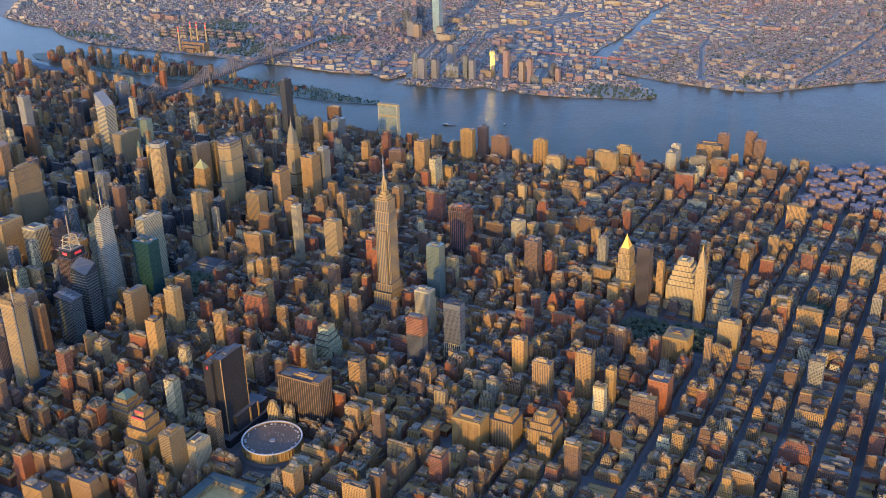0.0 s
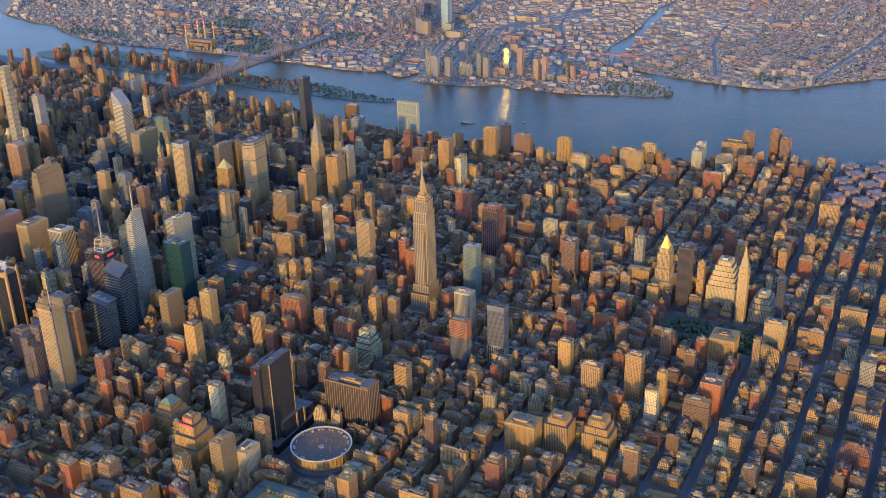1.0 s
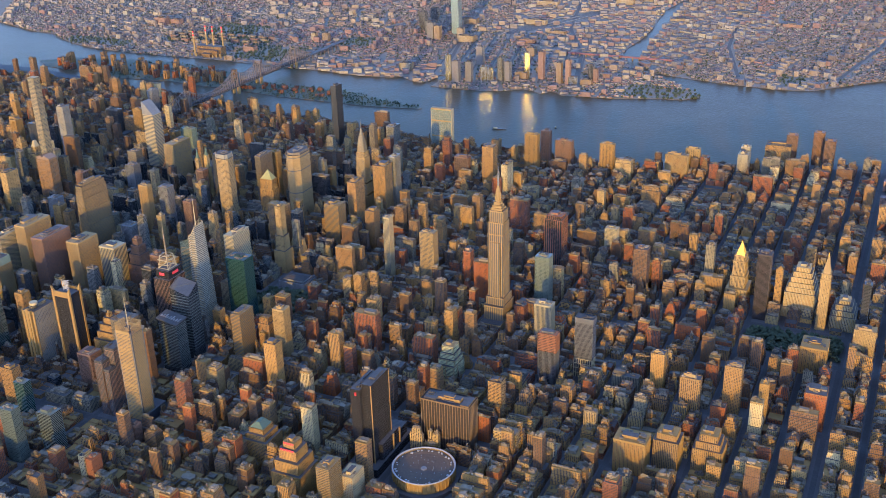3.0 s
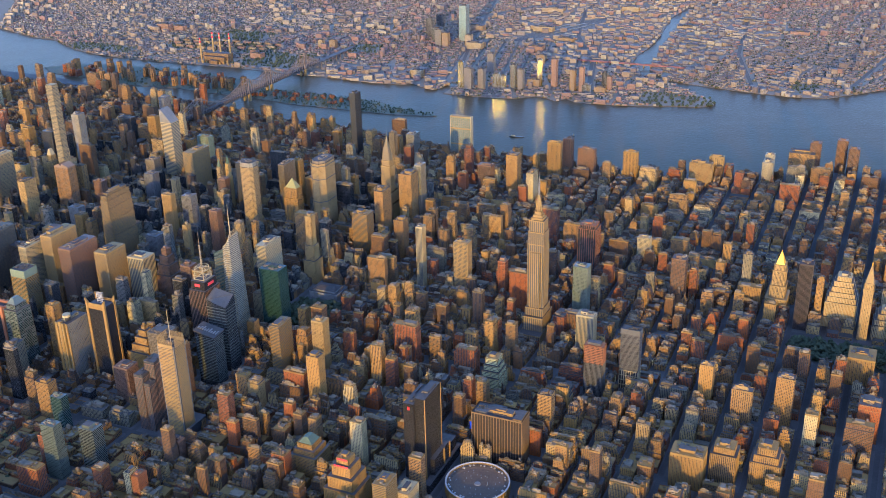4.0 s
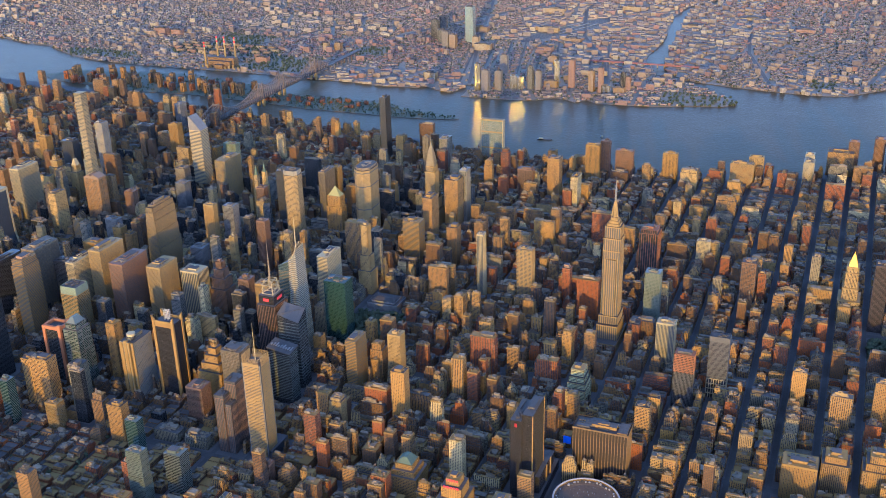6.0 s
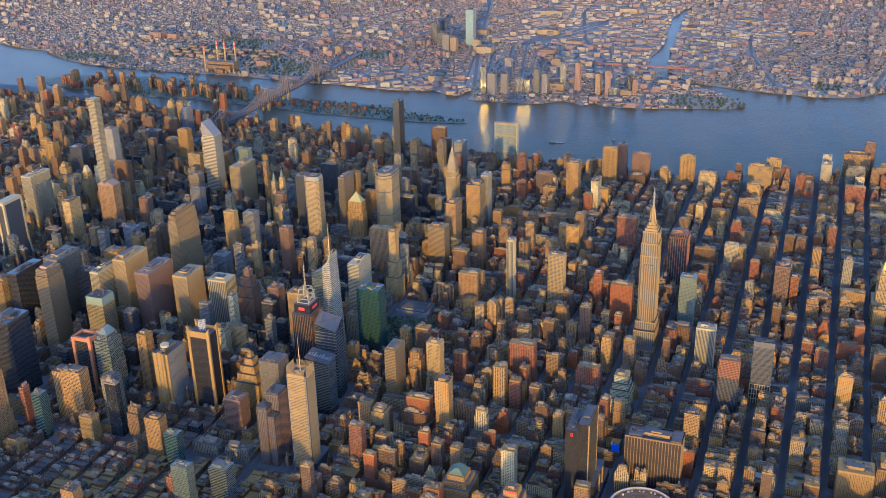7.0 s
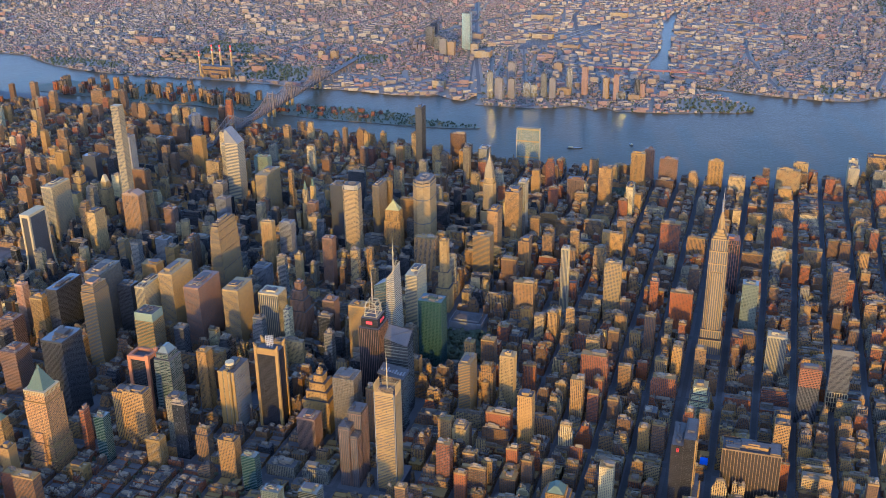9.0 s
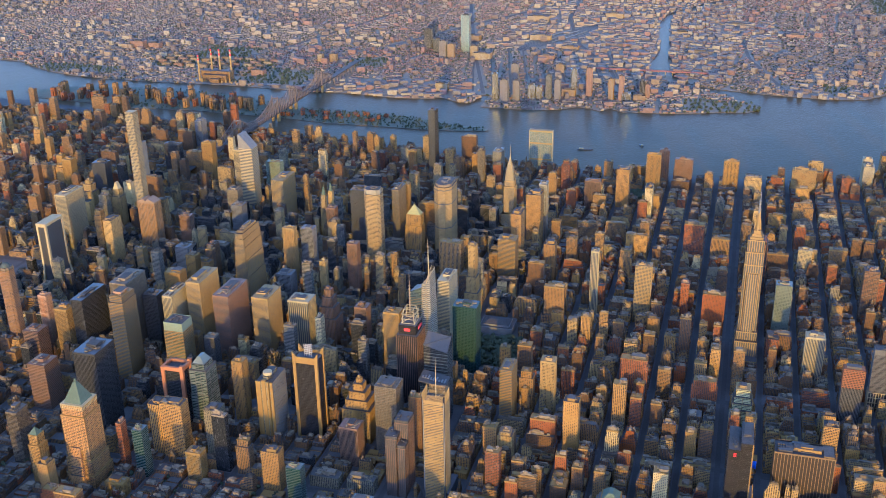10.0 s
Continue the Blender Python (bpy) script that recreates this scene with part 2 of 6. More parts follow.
# ---- plan ----
STREET = 80.4
AVENUES = [-1890, -1620, -1345, -1070, -795, -519, -245, 66, 221, 376, 530, 685, 901, 1130, 1345, 1560]
GROUND = 2.5


def street_x(n):
    return -(n - 33.5) * STREET


SHORE = [(-6500, 1800), (-4600, 1760), (-3547, 1719), (-3286, 1715), (-2852, 1629), (-2400, 1560), (-2050, 1520), (-1617, 1455), (-1100, 1410), (-760, 1317), (-300, 1320), (100, 1350), (470, 1500), (840, 1640), (1060, 1760), (1500, 1900), (2600, 2150)]


def shore_y(x):
    for (xa, ya), (xb, yb) in zip(SHORE, SHORE[1:]):
        if xa <= x <= xb:
            return ya + (yb - ya) * (x - xa) / (xb - xa)
    return 2100


# ---- ground and water ----
water = Shape()
water.quad([(-9000, -6000, 0), (6000, -6000, 0), (6000, 12000, 0), (-9000, 12000, 0)])
thing("water", 0, 0, water, WATER, "calm blue-grey river water with fine ripples", "water", kind="structure", z=0)


def land(name, poly, label, mat, top=GROUND):
    sh = Shape()
    sh.tower(poly, -3, top, 1, 0)
    return thing(name, 0, 0, sh, [mat, PAVING], label, "ground", kind="structure")


land("ground_island", [(-6500, -1950), (2600, -1950)] + [(x, y) for x, y in reversed(SHORE)], "dark asphalt ground of the island between the buildings", ASPHALT)
CREEK_N = [(-133, 2223), (-37, 2235), (22, 2295), (11, 2352), (-60, 2430), (-250, 2610), (-380, 2690), (-430, 2760), (-520, 2960), (-535, 3128), (-520, 3345), (-535, 3650), (-590, 4150), (-560, 4500), (-330, 4950), (150, 5400)]
CREEK_S = [(190, 5350), (-280, 4900), (-500, 4480), (-525, 4140), (-475, 3650), (-460, 3340), (-425, 3130), (-425, 2950), (-365, 2770), (-263, 2654), (-147, 2617), (92, 2566), (327, 2542), (475, 2571), (558, 2657), (672, 2777), (806, 2896), (918, 2985), (1300, 3250), (3000, 4200)]
QUEENS = [(-6500, 3300), (-4700, 2650), (-4069, 2440), (-3906, 2430), (-3748, 2336), (-3584, 2254), (-3412, 2203), (-3195, 2177), (-2875, 2170), (-2537, 2190), (-2217, 2172), (-1869, 2170), (-1626, 2142), (-1453, 2163), (-1421, 2198), (-1351, 2150), (-1275, 2120), (-1248, 2170), (-1247, 2280), (-1205, 2280), (-1199, 2077), (-938, 2080), (-841, 2115), (-775, 2172), (-720, 2160), (-666, 2121), (-627, 2180), (-566, 2130), (-347, 2155), (-228, 2190)]
land("ground_far_shore", QUEENS + CREEK_N + [(150, 11000), (-6500, 11000)], "brown and grey ground of the far shore", SOIL)
land("ground_far_shore_south", CREEK_S[:-1] + [(3000, 4200), (3000, 11000), (190, 11000)], "brown and grey ground beyond the creek", SOIL)
ISLE = [(-1075, 1728), (-1100, 1745), (-1247, 1775), (-1376, 1821), (-1532, 1862), (-1695, 1868), (-1888, 1872), (-2083, 1890), (-2200, 1960), (-2483, 2035), (-2782, 2061), (-2995, 2040), (-3269, 1990), (-3450, 1860), (-3318, 1770), (-3015, 1745), (-2741, 1705), (-2487, 1735), (-2319, 1720), (-2017, 1705), (-1783, 1675), (-1587, 1678), (-1433, 1675), (-1320, 1675), (-1198, 1690), (-1080, 1715)]
land("ground_river_island", ISLE[::-1], "green and brown ground of the narrow river island", ISLE_GROUND)
land("ground_point", [(-6500, 2000), (-5200, 2050), (-4500, 1900), (-4300, 1800), (-6500, 1800)][::-1], "low green ground of a far shore", SOIL)


def inside(x, y, poly):
    c = False
    for (xa, ya), (xb, yb) in zip(poly, poly[1:] + poly[:1]):
        if (ya > y) != (yb > y) and x < (xb - xa) * (y - ya) / (yb - ya) + xa:
            c = not c
    return c


# ---- named towers ----
TAKEN = []  # plan rectangles that the rows of houses keep clear of


def reserve(x0, x1, y0, y1, m=3):
    TAKEN.append((x0 - m, x1 + m, y0 - m, y1 + m))


def face_strips(sh, x0, x1, y0, y1, z0, z1, gap, width, deep, m=0):
    """Upright strips round the four faces of a box."""
    for a, b, flip in ((x0, x1, False), (y0, y1, True)):
        n = max(1, round((b - a) / gap))
        for i in range(n + 1):
            c = a + (b - a) * i / n
            lo, hi = max(a - deep, c - width / 2), min(b + deep, c + width / 2)
            if flip:
                sh.solid(x1 - 0.1, x1 + deep, lo, hi, z0, z1, m)
                sh.solid(x0 - deep, x0 + 0.1, lo, hi, z0, z1, m)
            else:
                sh.solid(lo, hi, y0 - deep, y0 + 0.1, z0, z1, m)
                sh.solid(lo, hi, y1 - 0.1, y1 + deep, z0, z1, m)


def face_bands(sh, x0, x1, y0, y1, z0, z1, gap, tall, deep, m=0):
    """Level bands round a box, one to a storey."""
    n = max(1, round((z1 - z0) / gap))
    for i in range(n):
        z = z0 + (z1 - z0) * (i + 1) / n
        sh.box(x0 - deep, x1 + deep, y0 - deep, y1 + deep, z - tall, z, m, m)


def plant(roof, rng, x0, x1, y0, y1, z, k=4):
    """Machine boxes, fans and ducts on a roof."""
    for _ in range(k):
        w, d = rng.uniform(0.08, 0.24) * (x1 - x0), rng.uniform(0.08, 0.24) * (y1 - y0)
        x, y = rng.uniform(x0 + 2, x1 - w - 2), rng.uniform(y0 + 2, y1 - d - 2)
        roof.solid(x, x + w, y, y + d, z - 1, z + rng.uniform(1.0, 3.5))


def tower(name, label, xsw, ysw, W, D, h, style="punched", wall=None, trim=None, gap=3.0, width=1.2, deep=0.7, tall=1.6, crown=5.0, tiers=(), pent=0.55, pent_h=7.0, pent_mat=None, category="office tower"):
    """A tower on a rectangular plan, from its corner to the south-west, with its tiers, facade relief, roof and roof house."""
    rng = random.Random(int(abs(xsw * 7 + ysw * 13)))
    cx, cy = xsw - W / 2, ysw + D / 2
    reserve(xsw - W, xsw, ysw, ysw + D)
    top = thing(name, cx, cy, None, (), label, category, z=GROUND)
    wall = wall or FAC["tan brick"]
    body, relief, roof = Shape(), Shape(), Shape()
    z0, steps = 0.0, []
    for z1, ix, iy in list(tiers) + [(h, tiers[-1][1] if tiers else 0.0, tiers[-1][2] if tiers else 0.0)]:
        if z1 <= z0:
            continue
        x0, x1, y0, y1 = -W / 2 + ix, W / 2 - ix, -D / 2 + iy, D / 2 - iy
        steps.append((x0, x1, y0, y1, z1))
        last = z1 == h
        if style == "piers":
            face_strips(relief, x0, x1, y0, y1, z0, z1 - (crown if last else 1.0), gap, width, deep)
            relief.box(x0 - deep, x1 + deep, y0 - deep, y1 + deep, z1 - (crown if last else 1.0), z1 - 0.1, 0, 0)
        elif style == "bands":
            face_bands(relief, x0, x1, y0, y1, z0, z1 - 0.1, 3.9, tall, deep)
        elif style == "grid":
            face_strips(relief, x0, x1, y0, y1, z0, z1 - 0.1, gap, width, deep)
            face_bands(relief, x0, x1, y0, y1, z0, z1 - 0.1, 3.9, tall, deep - 0.15)
        elif style == "punched":
            relief.box(x0 - 0.4, x1 + 0.4, y0 - 0.4, y1 + 0.4, z1 - 2.2, z1 - 1.2, 0, 0)
            relief.box(x0 - 0.3, x1 + 0.3, y0 - 0.3, y1 + 0.3, z1 - 12.2, z1 - 11.7, 0, 0)
        z0 = z1
    stepped(body, roof, steps)
    roof_ob = part("roof", roof, ROOF, top)
    if pent:
        px, py = (x1 - x0) * pent * rng.uniform(0.6, 1.15) / 2, (y1 - y0) * pent * rng.uniform(0.6, 1.15) / 2
        house, up = Shape(), pent_h * rng.uniform(0.45, 1.1)
        ox, oy = rng.uniform(-0.12, 0.12) * (x1 - x0), rng.uniform(-0.12, 0.12) * (y1 - y0)
        house.box(ox - px, ox + px, oy - py, oy + py, h - 1, h + up, 0, 1)
        if rng.random() < 0.5:
            house.box(ox - px * 0.5, ox + px * 0.3, oy - py * 0.6, oy + py * 0.1, h + up, h + up + 2.5, 0, 1)
        part("roof_house", house, [pent_mat or trim or PLANT_BOX, ROOF], roof_ob)
    gear = Shape()
    plant(gear, rng, x0, x1, y0, y1, h, 9)
    tagged(part("roof_plant", gear, PLANT_BOX, roof_ob), kind="stuff")
    part("wall", body, [wall, ROOF], top)
    if relief.v:
        tagged(part({"piers": "pier_relief", "bands": "spandrel_relief", "grid": "facade_grid"}.get(style, "cornice"), relief, trim or PLANT_BOX, top), kind="stuff")
    return top


F = FAC
CROWN = plain("crown_steel", (0.175, 0.135, 0.075), (0.075, 0.06, 0.04), rough=0.5, metal=0.3, size=3)
GREEN_TRIM = plain("green_trim", (0.009, 0.032, 0.030), (0.008, 0.027, 0.026), rough=0.5)
GREEN_GREY = plain("green_grey", (0.095, 0.105, 0.08), (0.07, 0.08, 0.062), rough=0.5)
F["court glass"] = facade("court_glass", (0.20, 0.26, 0.24), (0.18, 0.24, 0.22), (0.10, 0.145, 0.14), 2.4, 3.8, 0.8, 0.6, rough=0.35)
F["teal glass"] = facade("teal_glass", (0.085, 0.10, 0.078), (0.07, 0.086, 0.07), (0.028, 0.040, 0.036), 2.4, 3.8, 0.75, 0.6, rough=0.4, vary=0.0)
F["bronze glass"] = facade("bronze_glass", (0.02, 0.017, 0.017), (0.022, 0.019, 0.019), (0.018, 0.017, 0.018), 2.0, 3.8, 0.8, 0.7, rough=0.7, blinds=0.02, vary=0.0)
F["pale glass"] = facade("pale_glass", (0.261, 0.229, 0.164), (0.235, 0.207, 0.15), (0.079, 0.079, 0.071), 2.4, 5.0, 0.85, 0.55, rough=0.35, blinds=0.1, vary=0.0)
F["green bands"] = facade("green_bands", (0.10, 0.11, 0.085), (0.09, 0.10, 0.075), (0.016, 0.026, 0.027), 20.0, 3.9, 0.98, 0.6, rough=0.4, vary=0.0)
SLATE_BROWN = plain("dark_brown_granite", (0.055, 0.04, 0.033), (0.045, 0.033, 0.028), size=10)
TOWERS = [
    ("dark grey office tower with upright piers", -1450, -865, 25, 37, 125, "piers", F["dark glass"], PLANT_BOX),
    ("black glass office tower with a flat roof", -1345, -721, 53, 71, 200, "piers", F["dark glass"], DARK),
    ("brown brick office tower with flat roof", -1527, -664, 45, 50, 115, "bands", F["brown brick"], BROWN),
    ("dark brown office block with a flat roof", -1658, -509, 42, 40, 105, "bands", F["dark glass"], BROWN),
    ("grey striped office slab", -1475, -388, 45, 89, 200, "piers", PANE, PLANT_BOX),
    ("white and black striped office slab", -1355, -383, 25, 80, 178, "piers", PANE, WHITE),
    ("tall limestone office slab with close piers", -1299, -341, 37, 96, 202, "piers", PANE, STONE),
    ("tall red-brown granite office slab", -1210, -368, 40, 104, 188, "piers", PANE, BROWN),
    ("pale limestone office slab with close piers", -1129, -321, 42, 76, 170, "piers", PANE, STONE),
    ("black office block with broad white stripes", -1041, -279, 54, 47, 151, "piers", PANE, WHITE),
    ("thin pale office slab with a flat roof", -980, -346, 15, 23, 148, "punched", F["white brick"], WHITE),
    ("grey concrete hotel tower", -1050, -748, 31, 35, 121, "punched", F["grey concrete"], PLANT_BOX),
    ("tan brick apartment tower with a flat roof", -1177, -757, 30, 35, 121, "punched", F["buff brick"], TAN),
    ("yellow brick apartment tower with many windows", -1124, -764, 50, 32, 132, "punched", F["buff brick"], TAN),
    ("pale glazed apartment tower", -1050, -832, 32, 24, 72, "piers", F["blue glass"], TAN),
    ("dark brown hotel tower with an open roof frame", -760, -697, 40, 36, 93, "piers", F["dark glass"], BROWN),
    ("blue-grey glass hotel tower", -696, -631, 47, 45, 161, "grid", F["blue glass"], PLANT_BOX),
    ("dark green glass office tower", -619, -261, 57, 41, 177, "grid", F["green glass"], GREEN_TRIM),
    ("white banded office tower with curved foot", -708, -179, 30, 75, 200, "bands", PANE, WHITE),
    ("tan office block with level bands", -638, 257, 50, 42, 137, "bands", PANE, TAN),
    ("tan brick office tower with flat roof", -650, 389, 31, 56, 164, "punched", F["tan brick"], TAN),
    ("orange-tan brick office tower", -619, 529, 45, 50, 176, "punched", F["buff brick"], TAN),
    ("grey glass office tower with a flat roof", -614, 592, 22, 38, 190, "piers", F["blue glass"], STEEL),
    ("brown office slab with a flat roof", -490, 899, 50, 31, 104, "piers", F["dark glass"], BROWN),
    ("tan brick apartment tower with a flat roof", -395, 905, 42, 40, 150, "punched", F["buff brick"], TAN),
    ("pale brick apartment tower", -311, 829, 24, 52, 120, "punched", F["white brick"], TAN),
    ("black steel office slab", -1111, 351, 54, 40, 212, "grid", PANE, DARK),
    ("grey office tower with close piers", -1046, 449, 21, 69, 186, "piers", PANE, PLANT_BOX),
    ("pale gridded office block", -1461, 511, 41, 96, 160, "grid", PANE, STONE),
    ("white marble office slab with upright strips", -2005, 134, 37, 90, 198, "piers", PANE, WHITE),
    ("slender tan office tower", -1825, 87, 28, 52, 150, "punched", F["limestone"], STONE),
    ("mint-green glass office block", -1603, 795, 52, 30, 120, "grid", F["blue glass"], MINT),
    ("white gridded apartment tower", -245, 106, 41, 30, 165, "grid", PANE, STONE),
    ("slender white apartment tower", -385, 112, 18, 24, 191, "piers", PANE, WHITE),
    ("tan stone office tower", 189, -465, 31, 27, 105, "punched", F["buff brick"], TAN),
    ("white striped hotel slab", 176, -106, 43, 30, 121, "piers", PANE, WHITE),
    ("pale yellow brick apartment tower", 485, -210, 31, 24, 105, "punched", F["buff brick"], STONE),
    ("pale yellow brick apartment tower", 582, -282, 45, 22, 101, "punched", F["buff brick"], STONE),
    ("pale yellow brick apartment tower", 661, -232, 38, 26, 121, "punched", F["buff brick"], STONE),
    ("brown brick apartment tower with a flat roof", 322, 250, 38, 34, 148, "punched", F["brown brick"], BROWN),
    ("dark brown office slab with a flat roof", 640, 248, 32, 34, 186, "piers", F["bronze glass"], SLATE_BROWN),
    ("slim tan brick apartment tower", 669, 283, 17, 20, 137, "punched", F["buff brick"], TAN),
    ("black slim glass apartment tower", 885, 215, 17, 20, 160, "bands", F["dark glass"], DARK),
    ("grey glass apartment tower", 476, 378, 24, 24, 134, "punched", F["grey concrete"], PLANT_BOX),
    ("pale green glass apartment tower", 102, 85, 38, 32, 158, "grid", F["teal glass"], GREEN_GREY),
    ("orange brick apartment tower", -148, 142, 22, 24, 111, "punched", F["red brick"], PINK),
    ("white gridded apartment block", 170, 491, 36, 24, 91, "grid", PANE, WHITE),
    ("tan hospital slab with gridded front", 210, 1226, 78, 31, 87, "grid", F["tan brick"], STONE),
    ("pale hospital tower with a flat roof", 235, 1305, 49, 24, 91, "piers", F["limestone"], STONE),
    ("white hospital research slab", 404, 1307, 35, 47, 88, "bands", F["blue glass"], WHITE),
    ("white hospital research slab", 400, 1362, 30, 30, 100, "bands", F["blue glass"], WHITE),
    ("large tan brick hospital block", 529, 1452, 89, 50, 88, "punched", F["buff brick"], TAN),
    ("brown brick apartment tower with upright bays", -312, 1120, 47, 28, 140, "piers", F["tan brick"], TAN),
    ("brown brick apartment tower with upright bays", -288, 1186, 33, 24, 137, "piers", F["brown brick"], BROWN),
    ("red-brown brick apartment block", -206, 1193, 61, 27, 105, "grid", F["brown brick"], BROWN),
    ("tan brick apartment tower with upright bays", -49, 1196, 50, 22, 110, "piers", F["buff brick"], TAN),
    ("office tower with a plain tan flank", -485, -475, 26, 55, 146, "bands", PANE, TAN),
    ("stepped tan brick office tower", -325, -565, 32, 28, 144, "punched", F["buff brick"], TAN),
    ("pale yellow office tower", -403, -411, 31, 28, 144, "piers", F["limestone"], STONE),
    ("tan brick office tower with flat roof", -530, 285, 32, 36, 123, "punched", F["tan brick"], TAN),
    ("cream stone office block with an arcaded top", 912, 109, 49, 30, 89, "grid", F["limestone"], STONE),
    ("large tan loft block with a roof garden", 814, 8, 59, 60, 73, "piers", F["tan brick"], TAN),
    ("slim tan apartment slab", 720, -248, 18, 19, 103, "grid", F["buff brick"], TAN),
    ("red brick office block with an arched pale top", 838, -229, 45, 45, 91, "punched", F["red brick"], STONE),
    ("tan brick loft block", 528, -535, 65, 45, 80, "piers", F["tan brick"], TAN),
    ("tan and white gridded office block", 38, -858, 30, 45, 78, "grid", F["tan brick"], WHITE),
    ("yellow-green banded glass office slab", 16, -904, 28, 44, 122, "bands", F["blue glass"], TAN),
    ("red brick hotel tower with a copper dome lamp", 345, 300, 20, 20, 100, "punched", F["red brick"], STONE),
    ("dark bronze glass office slab", -2150, 560, 50, 35, 150, "grid", PANE, DARK),
    ("white striped apartment tower", -1690, 690, 32, 34, 190, "piers", PANE, WHITE),
    ("black glass apartment slab", -2060, 900, 60, 30, 120, "piers", F["dark glass"], DARK),
    ("tan brick apartment tower with a flat roof", -2330, 620, 34, 34, 130, "piers", F["buff brick"], TAN),
    ("brown brick apartment tower with a flat roof", -1900, 860, 40, 32, 150, "piers", F["tan brick"], TAN),
    ("tall grey-tan glass office tower with a stepped side", -1985, 540, 32, 34, 240, "bands", F["grey concrete"], GREY),
    ("gold and black striped office block", -781, -352, 38, 32, 188, "piers", PANE, TAN),
    ("orange granite office tower with upright bays", -1679, -432, 22, 22, 165, "piers", F["red brick"], PINK),
    ("tan office slab with upright piers", -1602, -462, 34, 28, 150, "piers", F["dark glass"], TAN),
    ("long dark bronze office slab", -1568, -443, 30, 100, 170, "piers", F["dark glass"], DARK),
    ("grey office block with a tan roof house", -1612, 484, 38, 34, 125, "bands", F["grey concrete"], PLANT_BOX),
    ("dark green-grey glass office block", -1560, 405, 36, 34, 105, "grid", F["dark glass"], GREY),
    ("red-brown office block with level bands", -1678, 282, 35, 25, 105, "bands", F["brown brick"], BROWN),
    ("blue-grey glass office block", -1536, 13, 38, 30, 125, "grid", F["blue glass"], GREY),
    ("brown stone office block", -1480, 74, 25, 25, 115, "punched", F["brown brick"], BROWN),
    ("yellow banded office block", -1689, 24, 22, 22, 100, "bands", PANE, TAN),
    ("tan office block with level bands and a stepped top", -1449, -182, 45, 35, 140, "bands", F["tan brick"], TAN),
    ("dark blue-grey glass office block", -1427, -336, 40, 35, 150, "grid", F["dark glass"], DARK),
    ("tan brick office block", -1443, -35, 25, 25, 110, "punched", F["tan brick"], TAN),
    ("tan office tower with a stepped cream top", -1251, 117, 34, 22, 170, "piers", F["tan brick"], STONE),
    ("dark green glass office block", -1217, 170, 36, 32, 150, "grid", F["dark glass"], GREY),
    ("slim tan apartment tower", -1417, 607, 14, 14, 150, "punched", F["buff brick"], TAN),
    ("low dark office block with a tan roof house", -1202, -30, 40, 40, 95, "grid", F["dark glass"], GREY),
    ("brown office tower with upright piers", -1041, 64, 28, 26, 165, "piers", F["brown brick"], BROWN),
    ("brown brick office tower with upright piers", -1047, 547, 26, 26, 170, "piers", F["brown brick"], TAN),
    ("dark brown glass office tower", -1227, 368, 26, 26, 140, "piers", F["dark glass"], BROWN),
    ("dark brown office slab with a flat roof", -892, -272, 30, 30, 150, "piers", F["dark glass"], BROWN),
    ("slim tan brick tower", -946, 122, 16, 16, 120, "punched", F["buff brick"], TAN),
    ("small orange-tan office tower", -879, -17, 16, 16, 120, "punched", F["buff brick"], TAN),
    ("pale stone tower with a white top", -1112, 7, 18, 18, 130, "punched", F["limestone"], WHITE),
    ("yellow brick loft tower", -881, -822, 38, 26, 95, "punched", F["buff brick"], TAN),
    ("tan brick apartment tower", -1289, -991, 22, 24, 110, "punched", F["buff brick"], TAN),
    ("slim orange brick apartment tower", -1231, -825, 12, 20, 110, "punched", F["red brick"], PINK),
    ("striped tan apartment tower", -2606, 883, 22, 22, 110, "bands", F["tan brick"], TAN),
    ("red brick apartment tower", -2671, 820, 22, 22, 105, "punched", F["red brick"], PINK),
    ("tan brick apartment tower", -2410, 681, 22, 22, 120, "piers", F["buff brick"], TAN),
    ("dark wide apartment slab", -2128, 1200, 26, 46, 120, "grid", F["dark glass"], GREY),
    ("tan brick apartment tower", -1707, 1191, 24, 22, 110, "punched", F["buff brick"], TAN),
    ("slim tan apartment tower", -1465, 1196, 16, 16, 120, "punched", F["tan brick"], TAN),
    ("slim tan apartment tower", -1367, 1171, 16, 16, 115, "punched", F["buff brick"], TAN),
    ("red-tan brick apartment tower", -1186, 1060, 26, 20, 110, "piers", F["red brick"], TAN),
    ("tan brick apartment tower", -2625, 1154, 22, 22, 100, "punched", F["tan brick"], TAN),
    ("brown brick apartment tower", -2448, 588, 22, 22, 110, "punched", F["brown brick"], BROWN),
]
for label, xs, ys, w, d, h, style, wall, trim in TOWERS:
    fine = trim in (WHITE, DARK) and style == "piers"
    tower("office_tower" if "apartment" not in label and "hospital" not in label else "apartment_tower", label, xs, ys, w, d, h, style, wall, trim,
          gap=5.5 if "broad" in label else 3.6 if style == "grid" else 3.4 if fine else 2.7, width=1.6 if "broad" in label else 1.15, tall=1.5 if style == "grid" else 1.9, category="tower")


